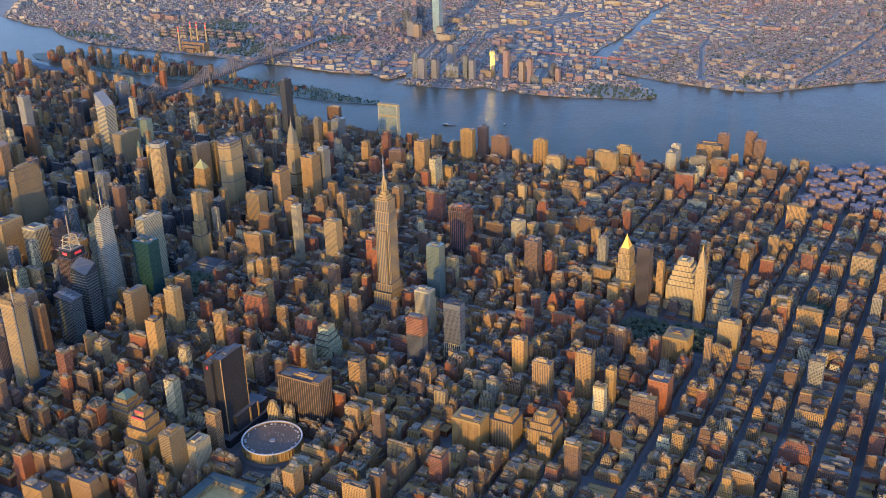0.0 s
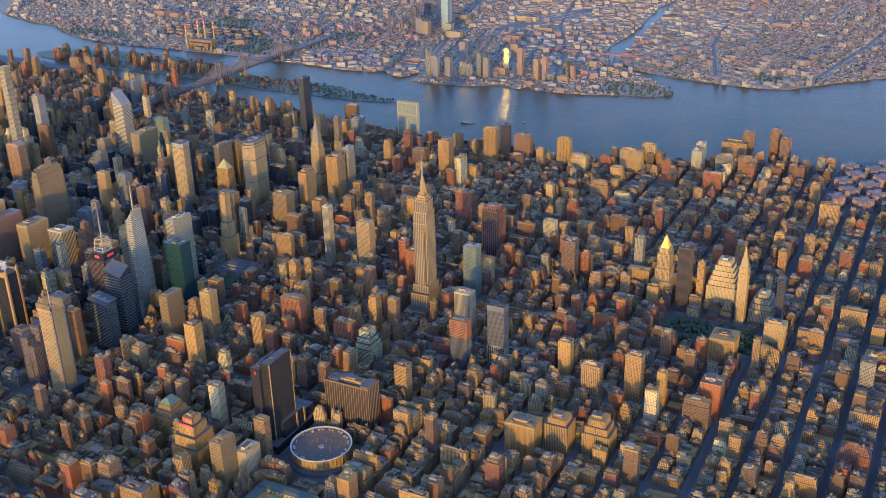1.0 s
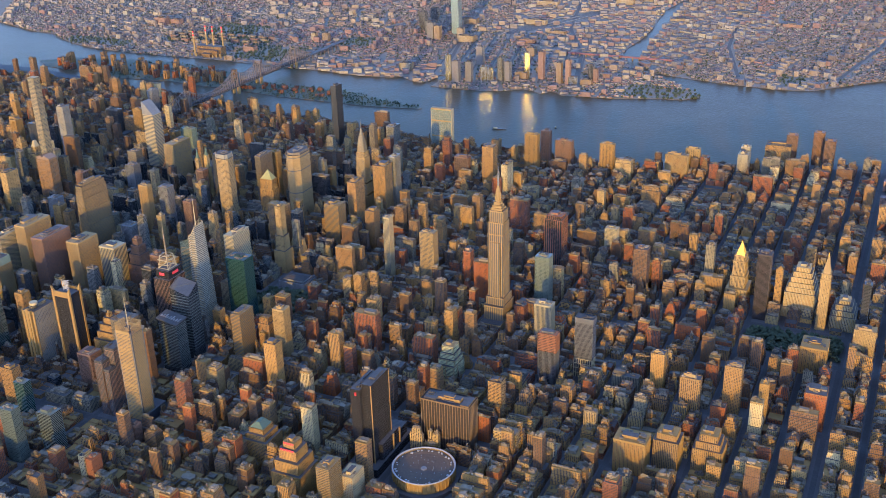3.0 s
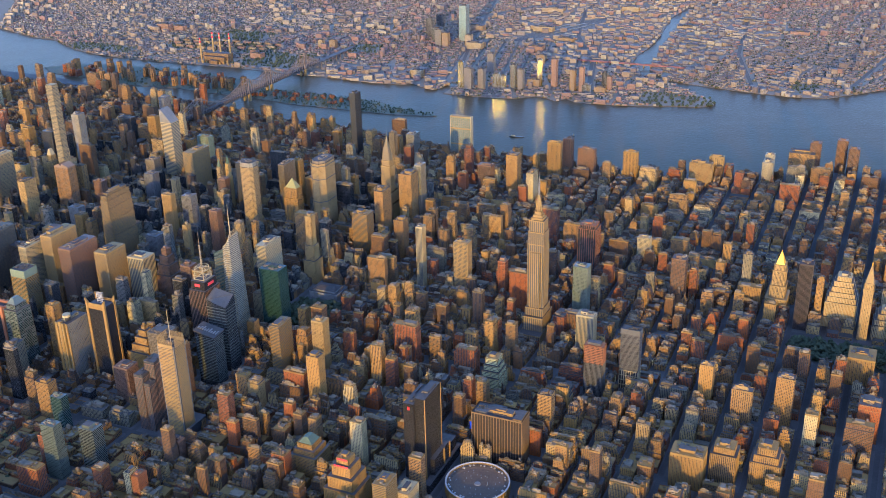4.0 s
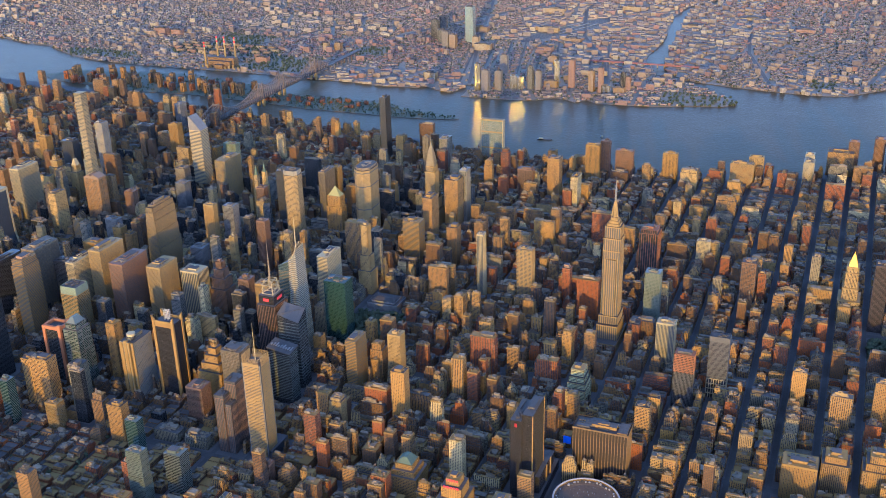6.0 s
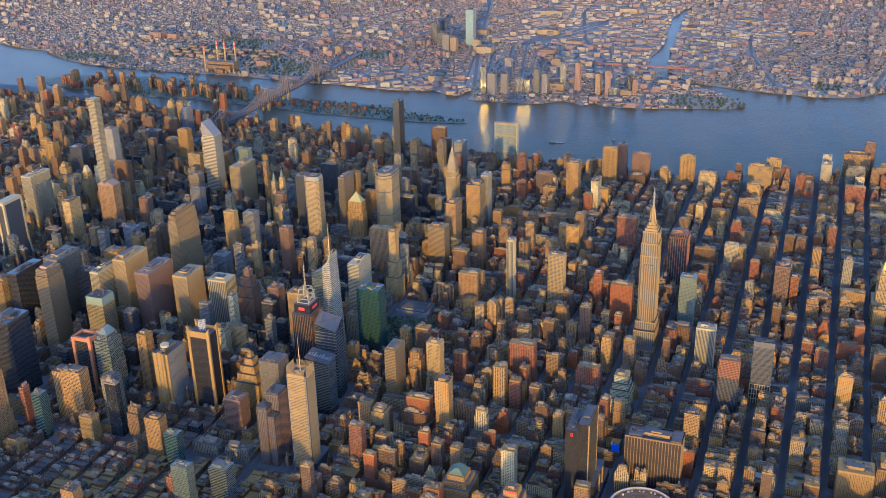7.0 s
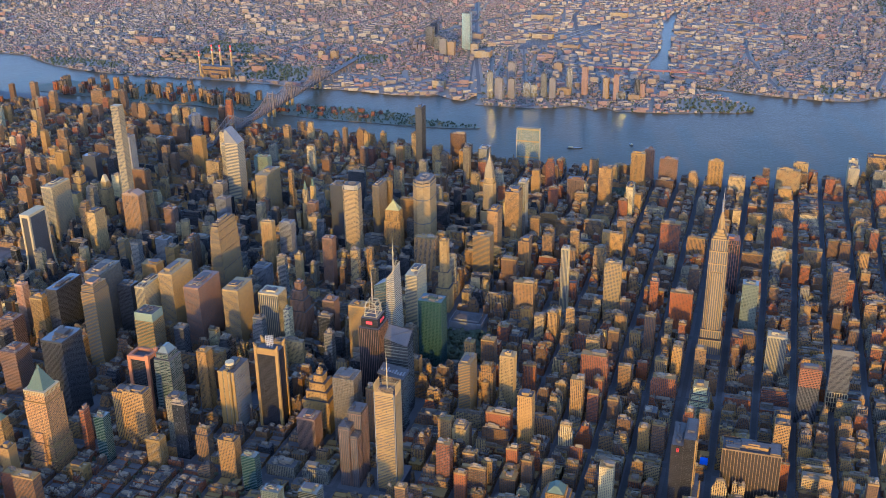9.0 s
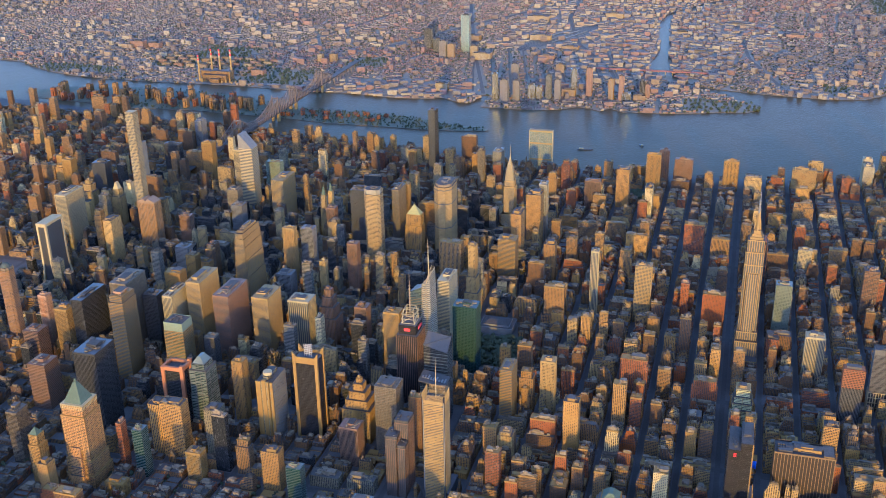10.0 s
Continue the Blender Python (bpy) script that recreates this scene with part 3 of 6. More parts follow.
# ---- landmark towers ----
def empire_tower():
    """The tallest limestone tower: stepped base, long shaft, stepped crown, mooring mast and antenna."""
    x, y = 1, -15
    reserve(-32, 34, -80, 52)
    top = thing("skyscraper", x, y, None, (), "very tall limestone skyscraper with stepped crown and slender antenna mast", "skyscraper", z=GROUND)
    glass, piers, roof = Shape(), Shape(), Shape()
    for hx, hy, z0, z1 in ((29, 64, 0, 24), (26, 38, 24, 62), (24, 28, 62, 84), (21.5, 20, 84, 258), (21, 19.2, 258, 290), (19, 17, 290, 320)):
        glass.box(-hx, hx, -hy, hy, z0, z1, 0)
        roof = Shape()
        roof.quad([(*p, z1 - 0.4) for p in rect(-hx, hx, -hy, hy)])
        part("roof", roof, ROOF, top)
        face_strips(piers, -hx, hx, -hy, hy, z0, z1 + 0.6, 5.2, 2.0, 0.4)
        piers.box(-hx - 0.7, hx + 0.7, -hy - 0.7, hy + 0.7, z1 - 2.5, z1, 0)
    for q in (-1, 1):  # the broad bays that stand before the long sides
        glass.box(-13, 13, q * 24 - 2, q * 24 + 2, 84, 236, 0, 0)
        face_strips(piers, -13, 13, q * 24 - 2, q * 24 + 2, 84, 238, 5.2, 2.3, 0.5)
    tagged(part("glass", glass, PANE, top), kind="stuff")
    tagged(part("pier_relief", piers, STONE, top, "pale limestone piers"), kind="stuff")
    crown = Shape()
    for hx, hy, z0, z1 in ((15, 13.5, 320, 326), (11.5, 10.5, 326, 333), (8, 7.5, 333, 341)):
        crown.box(-hx, hx, -hy, hy, z0, z1, 0, 0)
        face_strips(crown, -hx, hx, -hy, hy, z0, z1, 2.6, 1.2, 0.5)
    part("crown", crown, STONE, top)
    mast = Shape()
    mast.tube(0, 0, 340, 370, 5.0, 4.4, 12)
    for a in range(4):
        c, q = math.cos(a * math.pi / 2), math.sin(a * math.pi / 2)
        mast.beam((c * 7.6, q * 7.6, 339), (c * 4.6, q * 4.6, 368), 1.3)
    mast.tube(0, 0, 370, 374, 5.2, 5.2, 12)
    mast.tube(0, 0, 374, 383, 4.4, 2.2, 12)
    mast_ob = part("mooring_mast", mast, STONE, top, "pale stone and metal mooring mast")
    antenna = Shape()
    antenna.tube(0, 0, 382, 412, 2.3, 1.9, 8)
    antenna.tube(0, 0, 412, 430, 1.4, 1.0, 6)
    antenna.tube(0, 0, 430, 443, 0.7, 0.3, 6)
    for z in (388, 396, 404, 411):
        antenna.tube(0, 0, z, z + 2.5, 3.4, 3.4, 8)
    part("antenna", antenna, GREY, mast_ob, "grey antenna mast")


def chrysler_tower():
    """White brick shaft with a crown of rising steel arches and a needle."""
    top = thing("skyscraper", -724, 573, None, (), "pale brick skyscraper with steel arched crown and needle spire", "skyscraper", z=GROUND)
    reserve(-760, -696, 543, 603)
    glass, piers = Shape(), Shape()
    for h, z0, z1 in ((29, 0, 60), (23, 60, 98), (16.5, 98, 186), (14, 186, 204)):
        glass.box(-h, h, -h, h, z0, z1, 0, 0)
        face_strips(piers, -h, h, -h, h, z0, z1, 3.3, 1.9, 0.6)
        piers.box(-h - 0.7, h + 0.7, -h - 0.7, h + 0.7, z1 - 3, z1, 0, 0)
    tagged(part("glass", glass, PANE, top), kind="stuff")
    tagged(part("pier_relief", piers, STONE, top, "pale brick piers"), kind="stuff")
    crown = Shape()
    half = [12.4, 11.8, 10.5, 8.5, 6.2, 4.1, 2.5, 1.3]
    zs = [203, 216, 229, 241, 252, 262, 272, 282]
    crown.loft([[(sx * h, sy * h, z) for sx, sy in ((-1, -1), (1, -1), (1, 1), (-1, 1))] for h, z in zip(half, zs)], 0, 0)
    for k in range(6):  # stacked arches on each of the four faces
        r, z = half[k] * 0.86, zs[k] - 2
        for side in range(4):
            c, s = (1, 0, -1, 0)[side], (0, 1, 0, -1)[side]
            pts = [(math.cos(math.pi * i / 8) * r, z + math.sin(math.pi * i / 8) * r * 1.25) for i in range(9)]
            d = half[k] + 0.9
            for (a, za), (b, zb) in zip(pts, pts[1:]):
                crown.beam((c * d - s * a, s * d + c * a, za), (c * d - s * b, s * d + c * b, zb), 0.7)
    part("crown", crown, CROWN, top, "stainless steel arched crown")
    spire = Shape()
    spire.tube(0, 0, 281, 317, 1.4, 0.15, 6)
    part("spire", spire, CROWN, top)


def glass_prism_tower():
    """The faceted glass tower with a tall white spire."""
    top = thing("skyscraper", -719, -300, None, (), "faceted pale glass skyscraper with tall white spire", "skyscraper", z=GROUND)
    reserve(-765, -695, -355, -265)
    low, high = Shape(), Shape()
    low.loft([[(-44, -32, 0), (-10, -32, 0), (-10, 26, 0), (-44, 26, 0)], [(-42, -30, 236), (-8, -28, 252), (-8, 24, 240), (-40, 24, 230)]], 0, 1)
    foot = [(-14, -46, 0), (10, -46, 0), (16, -38, 0), (16, 20, 0), (-14, 20, 0)]
    head = [(-10, -33, 258), (1, -37, 264), (8, -29, 282), (10, 8, 288), (-8, 12, 258)]
    high.loft([foot, head], 0, 1)
    part("north_shaft", low, [F["teal glass"], GREY], top)
    part("south_shaft", high, [F["pale glass"], GREY], top)
    lines = Shape()
    for z in range(6, 254, 4):
        f = z / 265
        ring = [tuple(p + (q - p) * f for p, q in zip(lo, hi)) for lo, hi in zip(foot, head)]
        for lo, hi in zip(ring[:3], ring[1:4]):
            lines.beam((lo[0], lo[1] - 0.2, z), (hi[0], hi[1] - 0.2, z), 0.42)
        if z < 226:
            lines.beam((-44 + 2 * f, -32.2 + 2 * f, z), (-14, -32.2 + 3 * f, z), 0.36)
    tagged(part("spandrel_relief", lines, STONE, top), kind="stuff")
    screen = Shape()
    for lo, hi in zip(head, head[1:] + head[:1]):
        screen.beam(lo, hi, 0.7)
        for f in (0.25, 0.5, 0.75):  # lattice of the open glass crown
            m = tuple(p + (q - p) * f for p, q in zip(lo, hi))
            screen.beam(m, (m[0] * 0.5, (m[1] + 10) * 0.5 - 10, m[2] + 7), 0.3)
        screen.beam((lo[0] * 0.5, (lo[1] + 10) * 0.5 - 10, lo[2] + 7), (hi[0] * 0.5, (hi[1] + 10) * 0.5 - 10, hi[2] + 7), 0.35)
        screen.beam(lo, (lo[0] * 0.5, (lo[1] + 10) * 0.5 - 10, lo[2] + 7), 0.4)
    part("crown_frame", screen, WHITE, top, "white steel crown frame")
    spire = Shape()
    spire.tube(0, -10, 262, 320, 1.7, 1.2, 8)
    spire.tube(0, -10, 320, 366, 1.1, 0.3, 8)
    part("spire", spire, WHITE, top)


def wedge_glass_tower():
    """The dark glass tower whose roof falls in one slope."""
    top = thing("office_tower", -650, -464, None, (), "dark teal glass office tower with a sloping roof", "tower", z=GROUND)
    reserve(-685, -615, -488, -440)
    g, b, r = Shape(), Shape(), Shape()
    g.loft([[(*q, 0) for q in rect(-30, 24, -20, 20)], [(-30, -20, 188), (24, -20, 174), (24, 20, 196), (-30, 20, 204)]], 0)
    part("glass", g, F["dark glass"], top)
    face_bands(b, -30, 24, -20, 20, 20, 170, 7.8, 1.3, 0.3)
    tagged(part("spandrel_relief", b, GREEN_GREY, top), kind="stuff")
    r.quad([(-29, -19, 187.5), (23, -19, 173.8), (23, 19, 195.2), (-29, 19, 203)])
    r.beam((-30, -20, 188.3), (24, 20, 196.3), 0.8)
    r.beam((-30, -20, 188.3), (-30, 20, 204.3), 0.8)
    part("sloping_roof", r, SLATE, top, "grey sloping roof")


def media_tower():
    """Grey tower with a scaffold crown, red sign boards and a lattice mast."""
    top = thing("office_tower", -728, -425, None, (), "grey stone office tower with open steel crown and red signs", "tower", z=GROUND)
    reserve(-757, -700, -458, -395)
    b = Shape()
    b.box(-24, 24, -30, 30, 0, 190, 0, 1)
    b.box(-20, 20, -24, 24, 190, 212, 0, 1)
    part("wall", b, [F["bronze glass"], ROOF], top)
    g = Shape()
    face_strips(g, -24, 24, -30, 30, 0, 189, 4.5, 0.7, 0.5)
    tagged(part("pier_relief", g, BROWN, top), kind="stuff")
    frame_sh = Shape()
    cs = [(-15, -17), (15, -17), (15, 17), (-15, 17)]
    for (xa, ya), (xb, yb) in zip(cs, cs[1:] + cs[:1]):
        for z in (214, 224, 236):
            frame_sh.beam((xa, ya, z), (xb, yb, z), 0.7)
        frame_sh.beam((xa, ya, 210), (xa * 0.7, ya * 0.7, 246), 0.8)
        frame_sh.beam((xa, ya, 214), (xb, yb, 236), 0.5)
        frame_sh.beam((xa * 0.7, ya * 0.7, 246), (xb * 0.7, yb * 0.7, 246), 0.7)
    part("crown_frame", frame_sh, WHITE, top, "white steel scaffold crown")
    for sx0, sx1, sy0, sy1 in ((-9, 9, -26.2, -25.2), (21.2, 22.2, -11, 11)):
        s = Shape()
        s.solid(sx0 * (0.8 if sx1 < 20 else 1), sx1 * (0.8 if sx1 < 20 else 1), sy0, sy1, 199, 206)
        part("sign_board", s, RED, top, "red sign board")
    mast = Shape()
    mast.tube(0, 0, 230, 300, 2.0, 1.2, 6)
    mast.tube(0, 0, 300, 338, 0.9, 0.2, 6)
    for z in range(250, 300, 8):
        mast.tube(0, 0, z, z + 2, 2.6, 2.6, 6)
    part("mast", mast, PLANT_BOX, top)


def screen_tower():
    """Tall grey tower wrapped in pale rod screens, with a needle mast."""
    top = thing("skyscraper", -572, -752, None, (), "tall pale grey skyscraper in ceramic rod screens with needle mast", "skyscraper", z=GROUND)
    reserve(-602, -542, -780, -690)
    core, screens, mast = Shape(), Shape(), Shape()
    core.box(-21, 21, -19, 19, 0, 226, 0, 1)
    core.box(-28, 28, -16, 50, 0, 24, 0, 1)
    part("wall", core, [PANE, ROOF], top)
    gaps = random.Random(77)
    for k in range(60):  # one screen a storey, with slits at eye level
        z = 10 + k * 3.6
        for q in (-1, 1):
            cuts = sorted(gaps.uniform(-18, 18) for _ in range(2))
            for a, b in ((-19, cuts[0]), (cuts[0] + gaps.choice((0, 0, 0, 0.9)), cuts[1]), (cuts[1] + gaps.choice((0, 0, 0, 1.2)), 20)):
                if b - a > 1:
                    screens.solid(a, min(b, 19), q * 20.2 - 0.3, q * 20.2 + 0.3, z, z + gaps.choice((2.0, 2.2, 2.2, 2.9)))
            screens.solid(q * 22.2 - 0.3, q * 22.2 + 0.3, -16, 16, z, z + 2.3)
    for q in (-1, 1):
        screens.solid(-19, 19, q * 20.2 - 0.3, q * 20.2 + 0.3, 226, 233)
        for k in range(20):
            x = -18.6 + k * 1.96
            screens.solid(x, x + 0.6, q * 20.2 - 0.3, q * 20.2 + 0.3, 233, 246)
        for k in range(16):
            y = -15.6 + k * 2.04
            screens.solid(q * 22.2 - 0.3, q * 22.2 + 0.3, y, y + 0.6, 226, 248)
    tagged(part("rod_screen", screens, STONE, top, "pale ceramic rod screens"), kind="stuff")
    for sx in (-1, 1):  # open steel corners
        c = Shape()
        for sy in (-1, 1):
            c.beam((sx * 20.6, sy * 19.2, 0), (sx * 20.6, sy * 19.2, 232), 0.7)
        part("corner_column", c, GREY, top)
    roof = Shape()
    plant(roof, random.Random(4), -19, 19, -17, 17, 228, 14)
    tagged(part("roof_plant", roof, PLANT_BOX, top), kind="stuff")
    mast.tube(0, 0, 226, 272, 1.2, 0.9, 6)
    mast.tube(0, 0, 272, 318, 0.8, 0.2, 6)
    mast.beam((2, 2, 229), (20, 10, 246), 0.35)
    part("mast", mast, WHITE, top)


def pyramid_tower(x, y, hw, hd, h, apex, wall, trim, roof_mat, label, tiers=((1.0, 1.0),), spread=0.94, tip=None, gap=3.0):
    """A masonry tower under a pyramid roof."""
    top = thing("skyscraper", x, y, None, (), label, "skyscraper", z=GROUND)
    reserve(x - hw, x + hw, y - hd, y + hd)
    body, cor = Shape(), Shape()
    z0 = 0.0
    for f, k in tiers:
        a, b, z1 = hw * k, hd * k, h * f
        body.box(-a, a, -b, b, z0, z1, 0, 0)
        face_strips(cor, -a, a, -b, b, z0, z1 - 1, gap * 2, 1.4, 0.5)
        cor.box(-a - 0.8, a + 0.8, -b - 0.8, b + 0.8, z1 - 1.6, z1 + 0.4, 0, 0)
        z0 = z1
    part("wall", body, wall, top)
    tagged(part("pier_relief", cor, trim, top), kind="stuff")
    r = Shape()
    a, b = a * spread, b * spread
    mid = h + (apex - h) * 0.8
    r.loft([[(p[0] * a, p[1] * b, h) for p in ((-1, -1), (1, -1), (1, 1), (-1, 1))], [(p[0] * a * 0.18, p[1] * b * 0.18, mid) for p in ((-1, -1), (1, -1), (1, 1), (-1, 1))]], 0, 0)
    part("pyramid_roof", r, roof_mat, top)
    l = Shape()
    l.tube(0, 0, mid, mid + (apex - mid) * 0.5, a * 0.16, a * 0.13, 8)
    l.tube(0, 0, mid + (apex - mid) * 0.5, apex, a * 0.14, 0.1, 8)
    part("lantern", l, tip or roof_mat, top)
    return top


def slant_tower():
    """White banded square tower with a 45 degree sloped top."""
    top = thing("skyscraper", -1625, 612, None, (), "white banded skyscraper with sloping wedge roof", "skyscraper", z=GROUND)
    reserve(-1650, -1598, 586, 640)
    g, b, w = Shape(), Shape(), Shape()
    g.box(-23, 23, -23, 23, 35, 232)
    part("glass", g, PANE, top)
    face_bands(b, -23, 23, -23, 23, 35, 232, 5.2, 2.5, 0.4)
    tagged(part("spandrel_relief", b, WHITE, top), kind="stuff")
    # the slope falls towards the south
    w.loft([[(-23.5, -23.5, 232), (23.5, -23.5, 232), (23.5, 23.5, 232), (-23.5, 23.5, 232)], [(-23.5, -23.5, 279), (-17, -23.5, 279), (-17, 23.5, 279), (-23.5, 23.5, 279)]])
    w.f = w.f[:4] + [(4, 5, 6, 7)]
    w.m = [0] * 5
    part("wedge_roof", w, GREY, top, "grey sloping wedge")
    legs = Shape()
    for x, y in ((0, -20), (0, 20), (-20, 0), (20, 0)):
        legs.solid(x - 4, x + 4, y - 4, y + 4, 0, 35)
    part("leg_base", legs, WHITE, top)


def un_slab():
    top = thing("office_slab", -763, 1278, None, (), "thin office slab with green glass fronts and white marble ends", "tower", z=GROUND)
    reserve(-808, -718, 1262, 1296)
    g, e, fr = Shape(), Shape(), Shape()
    g.box(-42, 42, -10.5, 10.5, 0, 150, 0, 1)
    part("glass", g, [F["pale green glass"], ROOF], top, "green glass curtain wall")
    for s in (-1, 1):
        m = Shape()
        m.solid(s * 42 if s > 0 else -44, 44 if s > 0 else -42, -11.2, 11.2, 0, 154)
        part("end_wall", m, WHITE, top, "white marble end wall")
    for z in (40, 102, 148):
        fr.box(-42, 42, -10.9, 10.9, z, z + 5.5, 0, 0)
    face_strips(fr, -42, 42, -10.5, 10.5, 0, 152, 8.4, 0.5, 0.3)
    tagged(part("facade_grid", fr, STONE, top), kind="stuff")


def arena():
    """The round arena with its ribbed drum, raised rim and cable roof."""
    top = thing("arena", 120, -713, None, (), "round sports arena with concrete drum and brown disc roof", "arena", z=GROUND)
    reserve(48, 192, -785, -645)
    d = Shape()
    n = 48
    ring = [(math.cos(2 * math.pi * i / n), math.sin(2 * math.pi * i / n)) for i in range(n)]
    d.loft([[(c * r, s * r, z) for c, s in ring] for r, z in ((61, 0), (61, 12), (64, 14), (64, 31), (65, 32), (65, 35), (62, 35), (62, 31.5))])
    part("drum", d, TAN, top, "tan concrete drum")
    ribs = Shape()
    for c, s in ring:
        ribs.beam((c * 64.6, s * 64.6, 13), (c * 64.6, s * 64.6, 31), 0.9)
    tagged(part("rib_relief", ribs, TAN, top), kind="stuff")
    r = Shape()
    r.loft([[(c * q, s * q, z) for c, s in ring] for q, z in ((62, 31.8), (53, 31.2), (49, 30.0), (30, 28.6), (10, 27.8))], 0, 0)
    part("roof", r, BROWN_ROOF, top, "brown weathered disc roof")
    rim = Shape()
    rim.loft([[(c * q, s * q, z) for c, s in ring] for q, z in ((62.0, 33.4), (62.0, 35.4), (63.2, 36.4), (65.2, 36.4), (65.2, 34.5))])
    part("rim", rim, GREY_PALE, top, "pale rim")
    rng = random.Random(3)
    for i in range(n):  # fan houses between the rim and the inner disc
        if rng.random() < 0.25:
            continue
        a, q, w = 2 * math.pi * i / n, rng.uniform(55, 58), rng.uniform(0.8, 2.2)
        p = Shape()
        p.solid(q * math.cos(a) - w, q * math.cos(a) + w, q * math.sin(a) - w, q * math.sin(a) + w, 30, 33 + rng.uniform(-0.6, 1.2))
        part("fan_house", p, GREY_PALE if i % 3 else PLAZA, top)
    p = Shape()
    for i in range(40):
        a, q = rng.uniform(0, 6.28), rng.choice((44, 36, 28, 20))
        w = rng.uniform(0.35, 0.8)
        p.solid(q * math.cos(a) - w, q * math.cos(a) + w, q * math.sin(a) - w, q * math.sin(a) + w, 27, 30.6)
    p.tube(0, 0, 27, 29.5, 7, 6, 16)
    tagged(part("roof_plant", p, GREY, top), kind="stuff")
    base = Shape()
    base.tower(ring_poly(72, 24), 0, 9, 0, 0)
    part("podium", base, PAVING, top)


def penn_slab():
    """The long dark slab: a tall plate running crosstown, a lower one north of it, and low wings."""
    top = thing("office_tower", 0, -690, None, (), "very dark brown glass office slab with a red sign", "tower", z=GROUND)
    reserve(-34, 36, -755, -560)
    b = Shape()
    b.box(-6, 15, -37, 38, 0, 206, 0, 1)
    b.box(-27, -6, -46, 34, 0, 196, 0, 1)
    b.box(15, 25, -20, 50, 0, 58, 0, 1)
    b.box(-32, 30, -56, 104, 0, 20, 0, 1)
    b.box(-24, 22, 38, 96, 20, 44, 0, 1)
    part("wall", b, [F["bronze glass"], ROOF], top)
    p = Shape()
    face_strips(p, -6, 15, -37, 38, 20, 205, 1.8, 0.4, 0.4)
    face_strips(p, -27, -6, -46, 34, 20, 195, 1.8, 0.4, 0.4)
    tagged(part("mullions", p, BRONZE, top), kind="stuff")
    # sunlit corner edges, put in as tan bars
    for y0 in (-38.4, 37.2):
        q = Shape()
        q.solid(14.2, 16.4, y0, y0 + 1.4, 20, 206.4)
        part("corner_pier", q, TAN, top, "tan strip for the sunlit corner")
    for y0 in (24, 52):  # two sunlit strips on the low wing, put in as tan bars
        q = Shape()
        q.solid(25, 27.5, y0, y0 + 4, 18, 58)
        part("stair_shaft", q, TAN, top)
    sgn = Shape()
    for x0, x1, z0, z1 in ((-18, -16.2, 182, 190), (-18, -13, 188.4, 190), (-18, -13, 185.2, 186.6), (-18, -13, 182, 183.4), (-14.6, -13, 182, 190)):
        sgn.solid(x0, x1, -47.4, -46.6, z0, z1)
    part("sign_board", sgn, RED, top, "small red sign")
    q = Shape()
    plant(q, random.Random(8), -26, -7, -45, 33, 197, 16)
    plant(q, random.Random(9), -5, 14, -36, 37, 206, 8)
    q.solid(-2, 11, -12, 26, 205, 210)
    tagged(part("roof_plant", q, PLAZA, top), kind="stuff")


def penn_block():
    """The broad block with close tan fins beside the arena."""
    x0, x1, y0, y1, h = 62, 172, -601, -557, 118
    top = thing("office_tower", (x0 + x1) / 2, (y0 + y1) / 2, None, (), "broad office block with close upright tan fins", "tower", z=GROUND)
    reserve(x0, x1, y0, y1, 8)
    a, b = (x1 - x0) / 2, (y1 - y0) / 2
    g, r = Shape(), Shape()
    g.box(-a, a, -b, b, 0, h)
    parapet_roof(g, r, -a, a, -b, b, h, 2.0)
    part("glass", g, BRONZE_PANE, top, "dark bronze glass")
    f = Shape()
    face_strips(f, -a, a, -b, b, 8, h - 3, 6.2, 1.2, 0.7)
    f.box(-a - 1.4, a + 1.4, -b - 1.4, b + 1.4, h - 3, h + 0.5, 0)
    tagged(part("fin_relief", f, FIN, top, "tan concrete fins"), kind="stuff")
    roof_ob = part("roof", r, PLAZA, top)
    gear = Shape()
    plant(gear, random.Random(2), -a, a, -b, b, h - 1, 16)
    tagged(part("roof_plant", gear, PLAZA, roof_ob), kind="stuff")
    hs = Shape()
    hs.box(-20, 30, -9, 8, h - 2, h + 5, 0, 1)
    hs.box(-8, 14, -6, 4, h + 5, h + 8, 0, 1)
    hs.box(34, 53, -19, 19, h - 2, h + 1.6, 0, 1)
    for i in range(5):
        for j in range(3):
            hs.box(-50 + i * 5, -47 + i * 5, -14 + j * 9, -8 + j * 9, h - 2, h + 1.5, 0, 1)
    part("roof_house", hs, [TAN, ROOF], roof_ob)


def grid_needle():
    """The very slender white gridded tower."""
    top = thing("skyscraper", -1846, 300, None, (), "very slender white concrete tower with square gridded windows", "skyscraper", z=GROUND)
    reserve(-1862, -1830, 284, 316)
    g, f = Shape(), Shape()
    g.box(-13.6, 13.6, -13.6, 13.6, 0, 424, 0, 1)
    part("glass", g, [PANE, ROOF], top)
    face_strips(f, -13.6, 13.6, -13.6, 13.6, 0, 426, 4.5, 1.3, 0.35)
    face_bands(f, -13.6, 13.6, -13.6, 13.6, 0, 426, 4.72, 1.3, 0.35)
    tagged(part("facade_grid", f, WHITE, top, "white concrete grid"), kind="stuff")


